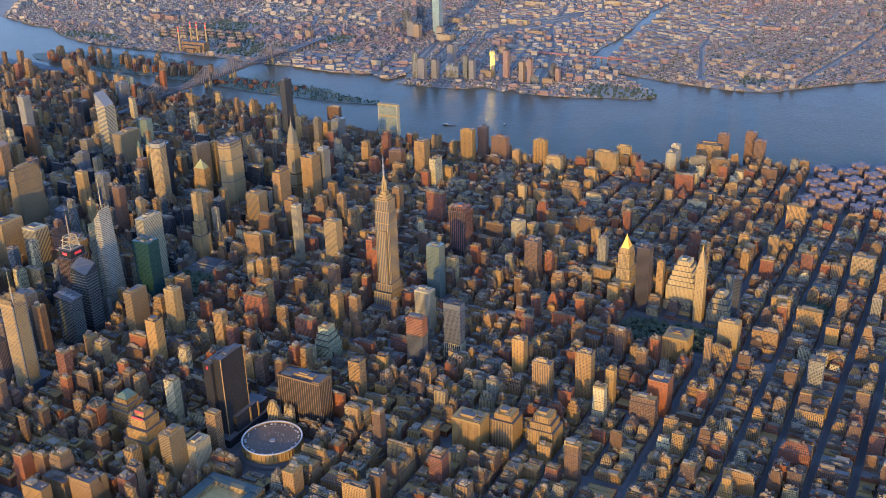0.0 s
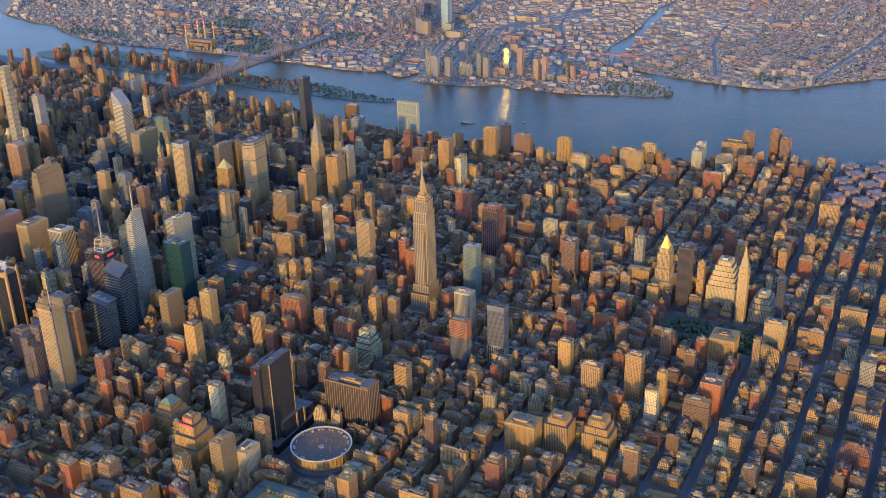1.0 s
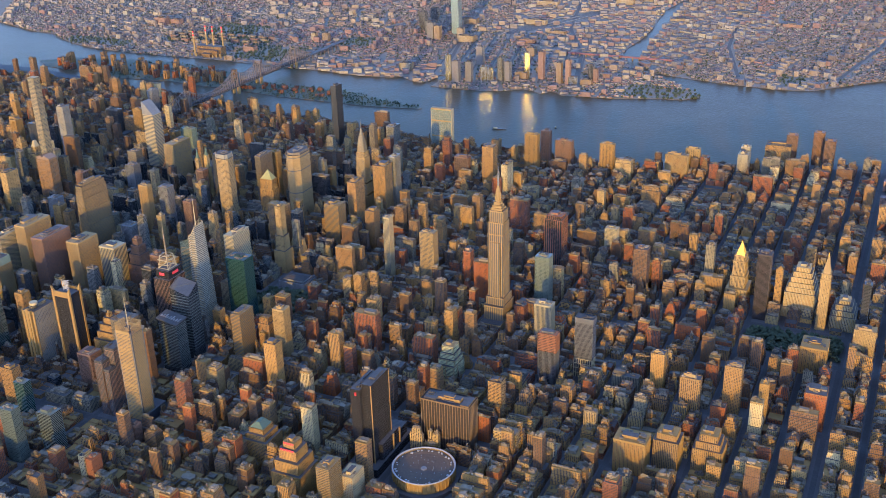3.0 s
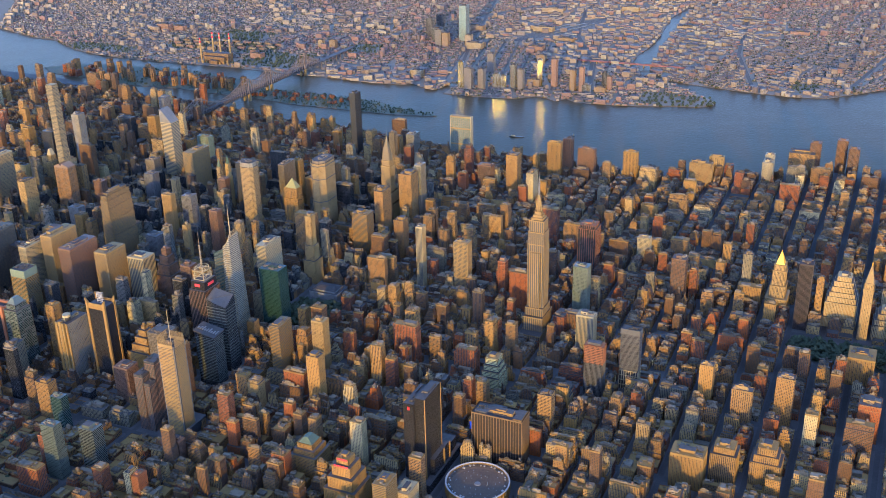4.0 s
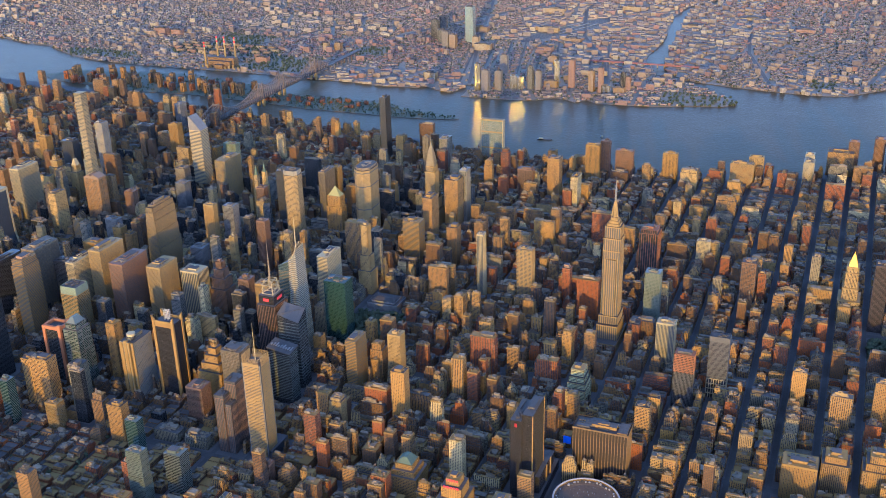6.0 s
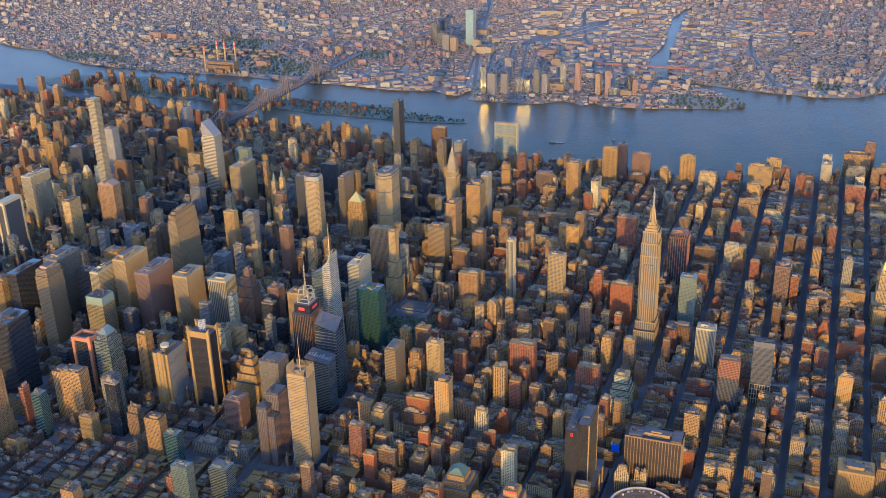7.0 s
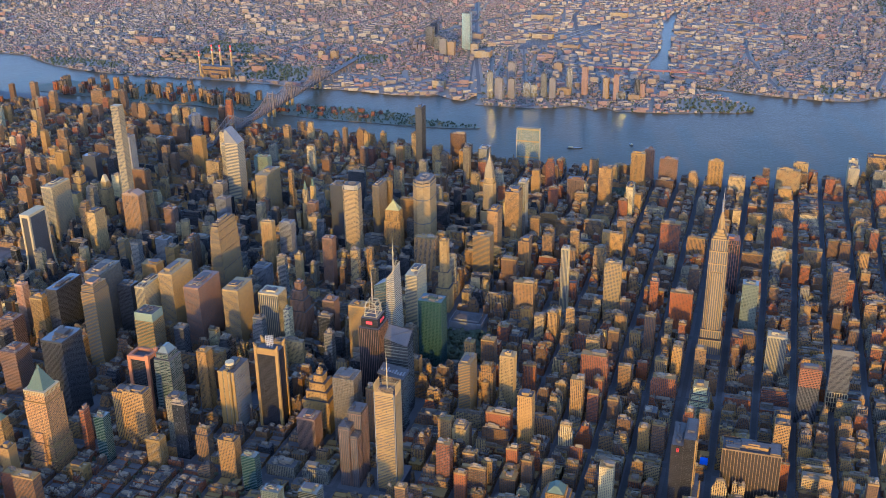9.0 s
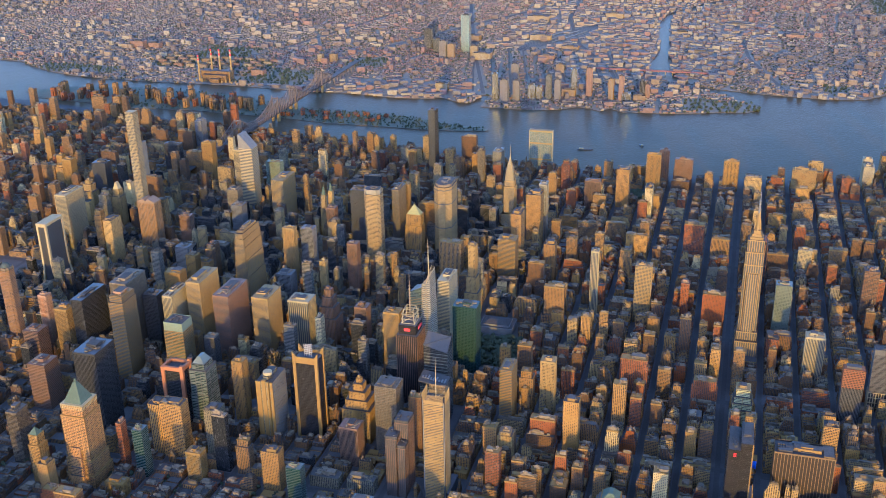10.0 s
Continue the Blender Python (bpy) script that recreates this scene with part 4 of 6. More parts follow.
def octagon(name, label, x, y, hx, hy, cut, h, wall, trim, crown_h, crown_mat):
    top = thing(name, x, y, None, (), label, "tower", z=GROUND)
    reserve(x - hx, x + hx, y - hy, y + hy)
    poly = [(-hx + cut, -hy), (hx - cut, -hy), (hx, -hy + cut), (hx, hy - cut), (hx - cut, hy), (-hx + cut, hy), (-hx, hy - cut), (-hx, -hy + cut)]
    b, s, c = Shape(), Shape(), Shape()
    b.tower(poly, 0, h, 0, 1)
    part("wall", b, [wall, ROOF], top)
    for z in range(4, int(h), 4):
        s.tower([(px * 1.012, py * 1.012) for px, py in poly], z, z + 1.7, 0, 0)
    tagged(part("spandrel_relief", s, trim, top), kind="stuff")
    c.tower([(px * 0.86, py * 0.86) for px, py in poly], h, h + crown_h, 0, 1)
    for i in range(8):
        px, py = poly[i]
        c.beam((px * 0.98, py * 0.98, h), (px * 0.9, py * 0.9, h + crown_h), 0.9)
    part("crown", c, [crown_mat, ROOF], top)
    q = Shape()
    plant(q, random.Random(5), -hx * 0.6, hx * 0.6, -hy * 0.6, hy * 0.6, h + crown_h, 12)
    tagged(part("roof_plant", q, PLANT_BOX, top), kind="stuff")
    return top


def setback_tower(label, x, y, tiers, wall, trim, gap=3.6, name="office_tower", cap=None, ledges=True):
    """A stepped tower: tiers of (half width along x, half depth along y, top height)."""
    top = thing(name, x, y, None, (), label, "tower", z=GROUND)
    reserve(x - tiers[0][0], x + tiers[0][0], y - tiers[0][1], y + tiers[0][1])
    b, p, r = Shape(), Shape(), Shape()
    z0 = 0.0
    for hx, hy, z1 in tiers:
        face_strips(p, -hx, hx, -hy, hy, z0, z1 + 0.2, gap, 1.2, 0.5)
        if ledges:
            p.box(-hx - 0.5, hx + 0.5, -hy - 0.5, hy + 0.5, z1 - 1.4, z1 - 0.4, 0, 0)
        z0 = z1
    stepped(b, r, [(-hx, hx, -hy, hy, z1) for hx, hy, z1 in tiers])
    part("wall", b, [wall, ROOF], top)
    tagged(part("pier_relief", p, trim, top), kind="stuff")
    roof_ob = part("roof", r, ROOF, top)
    if not cap:
        g, rg2 = Shape(), random.Random(int(abs(x * 3 + y)))
        plant(g, rg2, -hx, hx, -hy, hy, z1, 6)
        tagged(part("roof_plant", g, PLANT_BOX, roof_ob), kind="stuff")
        q = Shape()
        q.box(-hx * 0.5, hx * 0.4, -hy * 0.5, hy * 0.5, z1 - 1, z1 + 6, 0, 1)
        part("roof_house", q, [trim, ROOF], roof_ob)
    if cap:
        c = Shape()
        hx, hy, z = tiers[-1][0] * 0.9, tiers[-1][1] * 0.9, tiers[-1][2]
        c.loft([[(-hx, -hy, z), (hx, -hy, z), (hx, hy, z), (-hx, hy, z)], [(-hx * 0.25, -hy * 0.6, z + cap[1]), (hx * 0.25, -hy * 0.6, z + cap[1]), (hx * 0.25, hy * 0.6, z + cap[1]), (-hx * 0.25, hy * 0.6, z + cap[1])]], 0, 0)
        part("cap_roof", c, cap[0], top)
    return top


SLATE = plain("dark_grey_concrete", (0.085, 0.078, 0.07), (0.065, 0.06, 0.055), size=10)
ROSE = plain("rose_granite", (0.182, 0.120, 0.075), (0.142, 0.096, 0.062), size=10)
BROWN_ROOF = plain("brown_membrane", (0.12, 0.08, 0.052), (0.08, 0.056, 0.038), rough=0.9, size=30)
OLD_COPPER = plain("dull_copper", (0.05, 0.062, 0.05), (0.045, 0.042, 0.034), rough=0.8, size=12)
RUSSET = plain("russet_brick", (0.211, 0.084, 0.034), (0.161, 0.065, 0.028), size=8)
GILT = plain("gilded_copper", (0.231, 0.198, 0.050), (0.132, 0.143, 0.055), rough=0.5, size=5)
BRONZE_PANE = plain("bronze_glass", (0.022, 0.015, 0.011), (0.03, 0.02, 0.014), rough=0.6, size=8, depth=0)
FIN = plain("ochre_concrete", (0.150, 0.095, 0.042), (0.12, 0.077, 0.037), size=12)
PLAZA = plain("weathered_roof", (0.073, 0.063, 0.054), (0.046, 0.040, 0.035), size=25)
BRONZE = plain("bronze", (0.024, 0.021, 0.02), (0.02, 0.018, 0.017), rough=0.7)
F["pale green glass"] = facade("pale_green_glass", (0.19, 0.20, 0.15), (0.17, 0.185, 0.14), (0.085, 0.10, 0.085), 2.4, 3.7, 0.8, 0.6, rough=0.35, blinds=0.35)
F["orange brick"] = facade("orange_brick", (0.347, 0.173, 0.055), (0.357, 0.179, 0.062))
F["octagon stone"] = facade("octagon_stone", (0.27, 0.182, 0.078), None, w=2.4, h=4.0, fw=0.82, fh=0.5)
empire_tower()
chrysler_tower()
glass_prism_tower()
wedge_glass_tower()
media_tower()
screen_tower()
slant_tower()
un_slab()
arena()
penn_slab()
penn_block()
grid_needle()
slab = octagon("office_tower", "broad tapering concrete office slab with gridded front", -895, 448, 27, 47, 17, 222, F["octagon stone"], STONE, 8, PLANT_BOX)
for z in (92, 168, 212):
    belt = Shape()
    belt.tower([(px * 1.02, py * 1.02) for px, py in ((-10, -47), (10, -47), (27, -30), (27, 30), (10, 47), (-10, 47), (-27, 30), (-27, -30))], z, z + 3.0, 0, 0)
    part("plant_storey", belt, SLATE, slab, "dark recessed plant storey")
octagon("office_tower", "octagonal tan stone tower with glazed crown", -1066, 285, 24, 22, 8, 235, F["octagon stone"], STONE, 14, STEEL)
pyramid_tower(556, 317, 27, 34, 150, 188, F["limestone"], STONE, GOLD, "limestone tower with gilded pyramid roof", ((0.40, 1.0), (0.62, 0.72), (0.9, 0.6), (1.0, 0.52)), spread=0.78)
pyramid_tower(776, 260, 12, 13, 158, 213, F["limestone"], STONE, STONE, "slender marble clock tower with pyramid top and gold lantern", ((0.86, 1.0), (0.9, 1.08), (1.0, 0.95)), spread=0.86, tip=GOLD)
plaza = pyramid_tower(-1285, -872, 27, 27, 186, 238, F["orange brick"], TAN, COPPER, "orange brick tower with green copper pyramid roof", ((0.16, 1.2), (0.34, 1.1), (0.88, 1.0), (1.0, 0.9)), spread=0.86)
arcade = Shape()  # pale arcade under the copper roof
face_strips(arcade, -24.3, 24.3, -24.3, 24.3, 178, 187.5, 4.05, 1.3, 0.9)
arcade.box(-25.4, 25.4, -25.4, 25.4, 187.5, 189, 0, 0)
tagged(part("arcade", arcade, WHITE, plaza, "pale stone arcade"), kind="stuff")
for k, (w, z) in enumerate(((13, 92), (16, 70), (19, 48), (22, 30))):  # bays that step down towards the street
    bay = Shape()
    bay.box(-w * 0.9, w * 0.55, -31 - 3.0 * k, -26, 0, z, 0, 1)
    part("bay", bay, [F["orange brick"], ROOF], plaza)
pyramid_tower(-975, 385, 26, 16, 141, 172, F["buff brick"], TAN, GILT, "tan stone tower with green and gold pyramid roof", ((0.75, 1.0), (1.0, 0.88)))
pyramid_tower(-1375, -905, 13, 13, 115, 130, F["buff brick"], TAN, COPPER, "slim brick apartment tower with small green pyramid", ((0.8, 1.0), (1.0, 0.8)))
setback_tower("limestone office slab with stepped sides", -1298, -70, [(26, 66, 45), (19, 50, 120), (17, 50, 168), (15, 50, 205), (13, 50, 228), (11, 48, 243), (8, 40, 250)], PANE, STONE, gap=3.0, ledges=False)
setback_tower("stepped tan stone office tower", -708, 51, [(19, 21, 70), (14, 15, 115), (10, 11, 205)], F["limestone"], STONE)
setback_tower("orange stone stepped office tower with a glass globe top", -796, -580, [(32, 30, 80), (25, 24, 100), (18, 18, 118), (11, 11, 134), (5, 5, 145)], F["buff brick"], TAN)
hotel = setback_tower("stepped brick hotel with red roof sign", -95, -855, [(34, 34, 70), (27, 28, 95), (20, 20, 118), (13, 13, 132)], F["buff brick"], TAN)
for z, w in ((127, 11), (116, 15)):  # rows of red letters, too small to read
    for i in range(5):
        bar = Shape()
        x0 = -w + i * w * 0.42
        bar.solid(x0, x0 + w * 0.3, -14.2 if z > 120 else -21.2, -13.2 if z > 120 else -20.2, z, z + 4.5)
        part("sign_bar", bar, RED, hotel, "red sign bar")
setback_tower("stepped tan brick office building with green copper roof", -228, -775, [(30, 30, 60), (24, 24, 72), (18, 18, 84)], F["buff brick"], TAN, cap=(COPPER, 12))
setback_tower("massive stepped white stone office building", 715, 332, [(42, 40, 28), (39, 37, 70), (35, 33, 84), (31, 30, 96), (27, 26, 110), (23, 22, 124), (17, 18, 137)], F["limestone"], WHITE)
setback_tower("stepped white stone office wing beside the clock tower", 826, 296, [(30, 36, 40), (26, 31, 54), (20, 25, 68), (13, 18, 78)], F["limestone"], WHITE)
setback_tower("stepped tan brick loft building", 640, -450, [(30, 26, 58), (24, 22, 74), (18, 18, 90)], F["buff brick"], TAN)
setback_tower("broad tan brick loft building", 560, -470, [(26, 24, 70), (20, 18, 84)], F["tan brick"], TAN)


def gable_tower():
    """The pink granite tower with a broken gable on top."""
    top = setback_tower("pinkish stone office tower with a notched gable top", -1781, 231, [(30, 18, 165)], F["tan brick"], ROSE, gap=5, cap=(ROSE, 0.5))
    g = Shape()
    edge = [(-30, 165), (-30, 168), (-6, 179), (-6, 175), (-3, 172), (3, 172), (6, 175), (6, 179), (30, 168), (30, 165)]
    g.loft([[(x, -18.3, z) for x, z in edge], [(x, 18.3, z) for x, z in edge]], 0, 0)
    g.quad([(x, -18.3, z) for x, z in edge])
    part("gable", g, ROSE, top)


def framed_slab():
    """The slab with white stone ends that flare at the foot, and black glass between them."""
    top = thing("office_tower", -1930, -52, None, (), "white swooping office slab with dark glass front", "tower", z=GROUND)
    reserve(-1960, -1900, -92, -12)
    heights = [0, 8, 18, 30, 45, 62, 82, 150, 200]
    half = [16 + 14 * max(0.0, 1 - z / 82) ** 2 for z in heights]
    edge = [(-a, z) for a, z in zip(half, heights)] + [(a, z) for a, z in reversed(list(zip(half, heights)))]
    for y0, y1 in ((-40, -33), (33, 40)):
        for q in (-1, 1):  # the two legs of each end, with a dark recess between them
            leg = [(q * a, z) for a, z in zip(half, heights)] + [(q * (a - 6), z) for a, z in reversed(list(zip(half, heights)))]
            e = Shape()
            e.loft([[(x, y0, z) for x, z in leg], [(x, y1, z) for x, z in leg]], 0, 0)
            e.quad([(x, y0, z) for x, z in leg])
            part("end_leg", e, WHITE, top, "white stone leg")
        rec, lintel = Shape(), Shape()
        rec.solid(-10.5, 10.5, y0 + 1.5, y1 - 1.5, 0, 190)
        lintel.solid(-10, 10, y0, y1, 190, 200)
        part("end_recess", rec, DARK, top, "dark recessed end wall")
        part("lintel", lintel, WHITE, top)
    g, r, b = Shape(), Shape(), Shape()
    g.loft([[(-a + 1, -33, z), (a - 1, -33, z), (a - 1, 33, z), (-a + 1, 33, z)] for a, z in zip(half, heights)])
    face_bands(b, -15.2, 15.2, -32.9, 32.9, 82, 192, 3.9, 0.5, 0.2)
    part("glass_front", g, PANE, top, "black glass front")
    tagged(part("mullion_relief", b, DARK, top), kind="stuff")
    r.solid(-16, 16, -33, 33, 192, 200)
    part("roof_beam", r, WHITE, top)


def twin_caps(x, y):
    top = thing("office_tower", x, y, None, (), "slim limestone tower with green copper cap", "tower", z=GROUND)
    reserve(x - 9, x + 9, y - 9, y + 9)
    b, r, c, p = Shape(), Shape(), Shape(), Shape()
    stepped(b, r, [(-9, 9, -9, 9, 120), (-7, 7, -7, 7, 165)])
    face_strips(p, -9, 9, -9, 9, 0, 120, 3.6, 1.2, 0.5)
    part("wall", b, [F["limestone"], ROOF], top)
    tagged(part("pier_relief", p, STONE, top), kind="stuff")
    for z, a, d in ((165, 6.5, 4.5), (175, 4.5, 3.0), (184, 3.0, 0.3)):
        c.tube(0, 0, z - 1, z + 10.0, a, d, 8)
    part("copper_cap", c, COPPER, top, "green copper cap")


def domed_tower():
    """The tall eight-sided tower with a dome on top."""
    top = octagon("office_tower", "tall eight-sided tan tower with a dull copper dome", -1781, -431, 16, 16, 6, 228, F["tan brick"], BROWN, 6, PLANT_BOX)
    d = Shape()
    rows = [(12 * math.cos(i * math.pi / 12), 232 + 13 * math.sin(i * math.pi / 12)) for i in range(7)]
    d.loft([[(r * math.cos(k * math.pi / 8), r * math.sin(k * math.pi / 8), z) for k in range(16)] for r, z in rows], 0, 0)
    if top is not None:
        part("dome", d, OLD_COPPER, top, "dull copper dome")


def library():
    """The low marble library behind the park."""
    ob = thing("library", -622, -14, None, (), "low grey marble library with a shallow roof", "building", z=GROUND)
    reserve(-672, -572, -56, 24)
    b, r = Shape(), Shape()
    b.box(-44, 44, -34, 30, 0, 18, 0, 0)
    b.box(-34, 34, -26, 22, 18, 23, 0)
    r.quad([(*q, 23.1) for q in rect(-34, 34, -26, 22)])
    r.quad([(*q, 18.1) for q in rect(-43, 43, -33, 29)])
    for i in range(11):
        b.solid(-41 + i * 8, -38 + i * 8, -35.5, -34, 0, 18)
    r.loft([[(*q, 23) for q in rect(-32, 32, -22, 18)], [(*q, 28) for q in rect(-24, 24, -8, 2)]], 0, 0)
    part("wall", b, GREY, ob)
    part("roof", r, ROOF, ob, "weathered sheet roof")


gable_tower()
framed_slab()
twin_caps(-1280, 416)
twin_caps(-1271, 452)
domed_tower()
library()
setback_tower("stepped brown stone office tower", -1010, -218, [(24, 24, 90), (19, 19, 120), (14, 14, 145), (9, 9, 165)], F["brown brick"], BROWN)
setback_tower("limestone hotel tower with a pale pointed top", -1992, 385, [(16, 16, 110), (11, 11, 135)], F["limestone"], STONE, cap=(WHITE, 22))
setback_tower("stepped limestone apartment tower", -2165, 480, [(22, 18, 80), (15, 13, 105), (9, 9, 118)], F["limestone"], STONE)


def bay_hotel():
    """The hotel slab with tall gold bays on its narrow front, a dark gridded flank and a round roof lounge."""
    top = thing("hotel_tower", -984, -622, None, (), "tall tan concrete hotel with gold bays and a round roof lounge", "tower", z=GROUND)
    reserve(-1008, -960, -660, -585)
    b, g = Shape(), Shape()
    b.box(-19, 19, -33, 35, 0, 148, 0, 1)
    b.box(-12, 12, -38, -33, 0, 152, 0, 1)
    b.box(-5, 6, -24, 22, 148, 156, 0, 1)
    part("wall", b, [F["grey concrete"], ROOF], top)
    for x0, x1, z1 in ((-19.4, -14.5, 149), (-12.4, -6, 151), (-2.5, 5.5, 155), (8.5, 12.4, 151), (14.5, 19.4, 149)):
        q = Shape()
        q.solid(x0, x1, -39.2 if abs(x0) < 13 else -34.2, -32, 0, z1)
        part("bay", q, TAN, top, "tan concrete bay")
    face_bands(g, -19, 19, -33, 35, 0, 146, 3.3, 1.2, 0.4)
    tagged(part("spandrel_relief", g, GREY, top), kind="stuff")
    ring = [(math.cos(math.pi * i / 12), math.sin(math.pi * i / 12)) for i in range(24)]
    for r, z0, z1, mat, name in ((11, 150, 157, DARK, "lounge_base"), (10, 157, 163, WHITE, "roof_lounge")):
        q = Shape()
        q.loft([[(r * c, -12 + r * k, z) for c, k in ring] for z in (z0, z1)], 0, 0)
        part(name, q, mat, top, "pale round roof lounge" if mat is WHITE else "")


def winged_slab():
    """The dark slab between broad gold corner piers that rise into pointed wings over the roof."""
    top = thing("office_tower", -902, -600, None, (), "tall dark office slab between gold corner piers with winged top", "tower", z=GROUND)
    reserve(-932, -872, -622, -578)
    b, g = Shape(), Shape()
    b.box(-26, 26, -18, 18, 0, 192, 0, 1)
    part("wall", b, [F["bronze glass"], ROOF], top)
    face_strips(g, -24, 24, -18, 18, 6, 184, 2.6, 0.7, 0.3)
    tagged(part("mullions", g, BRONZE, top), kind="stuff")
    for sx in (-1, 1):
        for sy in (-1, 1):
            q = Shape()
            q.solid(sx * 25 - 3.4, sx * 25 + 3.4, sy * 17.4 - 2.6, sy * 17.4 + 2.6, 0, 200)
            q.loft([[(sx * 25 + a, sy * 17.4 + c, 200) for a, c in ((-3.4, -2.6), (3.4, -2.6), (3.4, 2.6), (-3.4, 2.6))], [(sx * 29 + a, sy * 18 + c, 210) for a, c in ((-0.3, -2), (0.3, -2), (0.3, 2), (-0.3, 2))]], 0, 0)
            part("corner_pier", q, TAN, top, "gold stone corner pier")
    for y0, y1 in ((-19.2, -17), (17, 19.2)):
        q = Shape()
        q.solid(-22, 22, y0, y1, 184, 199)
        part("top_beam", q, TAN, top)
    sgn = Shape()
    for k in range(5):  # lattice roof sign
        sgn.beam((-8 + k * 4, 0, 192), (-8 + k * 4, 0, 222), 0.5)
        sgn.beam((-8, 0, 198 + k * 5), (8, 0, 198 + k * 5), 0.5)
        sgn.beam((-8, 0, 197 + k * 5), (8, 6, 200 + k * 5), 0.6)
    part("roof_sign_frame", sgn, GREY_PALE, top, "pale lattice roof sign")


def framed_block():
    """The dark glass block set in a thick orange granite frame."""
    top = thing("office_tower", -1209, -626, None, (), "dark glass office block in a thick orange granite frame", "tower", z=GROUND)
    reserve(-1240, -1180, -650, -600)
    b = Shape()
    b.box(-22, 22, -18, 18, 0, 140, 0, 1)
    part("wall", b, [F["dark glass"], ROOF], top)
    for sx in (-1, 1):
        for sy in (-1, 1):
            q = Shape()
            q.solid(sx * 23 - 4, sx * 23 + 4, sy * 18 - 3.5, sy * 18 + 3.5, 0, 152 if sx > 0 else 146)
            part("frame_pier", q, ORANGE, top, "orange granite pier")
    for sy in (-1, 1):
        q = Shape()
        q.solid(-19, 19, sy * 18 - 3, sy * 18 + 3, 138, 147)
        part("frame_beam", q, ORANGE, top, "orange granite beam")
    for sx in (-1, 1):
        q = Shape()
        q.solid(sx * 23 - 3, sx * 23 + 3, -14.5, 14.5, 138, 147)
        part("frame_beam", q, ORANGE, top, "orange granite beam")


def mint_crowned():
    """The banded office tower whose top storeys are mint-green glass."""
    top = tower("office_tower", "office tower with a mint-green glazed crown", -1280, -471, 50, 47, 134, "bands", F["teal glass"], TAN, pent=0, category="tower")
    c, r = Shape(), Shape()
    c.box(-24.6, 24.6, -23, 23, 134, 156)
    parapet_roof(c, r, -24.6, 24.6, -23, 23, 156, 2.0)
    part("crown", c, MINT, top, "mint-green glazed crown")
    plant(r, random.Random(14), -22, 22, -20, 20, 156, 8)
    part("crown_roof", r, ROOF, top)


def shaft_hotel():
    """The concrete hotel in three joined shafts of unequal height, with shade in its wall colour."""
    top = thing("hotel_tower", -652, -744, None, (), "grey concrete hotel in three joined shafts, walls darkened for shade", "tower", z=GROUND)
    reserve(-680, -625, -775, -705)
    b, g = Shape(), Shape()
    for x0, x1, y0, y1, h in ((-20, 4, -28, 6, 140), (-8, 20, -4, 32, 164), (2, 20, -28, -4, 122)):
        b.box(x0, x1, y0, y1, 0, h, 0, 1)
        face_strips(g, x0, x1, y0, y1, 0, h - 8, 4.2, 0.8, 0.4)
        g.box(x0 - 0.4, x1 + 0.4, y0 - 0.4, y1 + 0.4, h - 8, h - 6.8, 0, 0)
        plant(b, random.Random(int(h)), x0, x1, y0, y1, h, 5)
    part("wall", b, [SHADED_CONCRETE, ROOF], top)
    tagged(part("pier_relief", g, BROWN, top), kind="stuff")


def screened_slab():
    """The grey banded slab on a base behind a white concrete screen."""
    top = thing("apartment_tower", 292, -192, None, (), "dark grey banded slab over a white screened base", "tower", z=GROUND)
    reserve(268, 318, -208, -176)
    b, g, w, r = Shape(), Shape(), Shape(), Shape()
    b.box(-22, 22, -12.5, 12.5, 0, 158)
    parapet_roof(b, r, -22, 22, -12.5, 12.5, 158)
    part("wall", b, F["dark glass"], top)
    plant(r, random.Random(6), -20, 20, -11, 11, 158, 7)
    part("roof", r, ROOF, top)
    face_bands(g, -22, 22, -12.5, 12.5, 50, 146, 2.9, 1.5, 0.4)
    g.box(-22.6, 22.6, -13.1, 13.1, 146, 158, 0)
    tagged(part("spandrel_relief", g, SLATE, top, "dark grey spandrel bands"), kind="stuff")
    face_strips(w, -22, 22, -12.5, 12.5, 0, 50, 5.5, 1.5, 0.9)
    face_bands(w, -22, 22, -12.5, 12.5, 0, 50, 12, 1.6, 0.8)
    tagged(part("base_screen", w, WHITE, top, "white concrete screen"), kind="stuff")


def sun_topped_slab():
    """The gridded slab, its sunlit upper third painted red and its shaded part grey."""
    top = thing("apartment_tower", 226, -262, None, (), "gridded slab, red in the sun above and grey in shade below", "tower", z=GROUND)
    reserve(202, 252, -278, -246)
    b, g, c, r = Shape(), Shape(), Shape(), Shape()
    b.box(-22, 22, -12.5, 12.5, 0, 138)
    parapet_roof(b, r, -22, 22, -12.5, 12.5, 138)
    part("wall", b, F["dark glass"], top)
    r.solid(-16, 14, -7, 7, 137, 143)
    plant(r, random.Random(16), -20, 20, -11, 11, 138, 6)
    part("roof", r, ROOF, top)
    # sun and shade put into the colours: grey below 92, red above
    face_strips(g, -22, 22, -12.5, 12.5, 0, 92, 2.9, 1.2, 0.6)
    face_strips(c, -22, 22, -12.5, 12.5, 92, 138, 2.9, 1.0, 0.6)
    face_bands(c, -22, 22, -12.5, 12.5, 92, 138, 4.2, 1.6, 0.5)
    tagged(part("pier_relief", g, SLATE, top, "piers greyed for the shaded lower part"), kind="stuff")
    tagged(part("red_cladding", c, RUSSET, top, "red brick grid of the sunlit top"), kind="stuff")


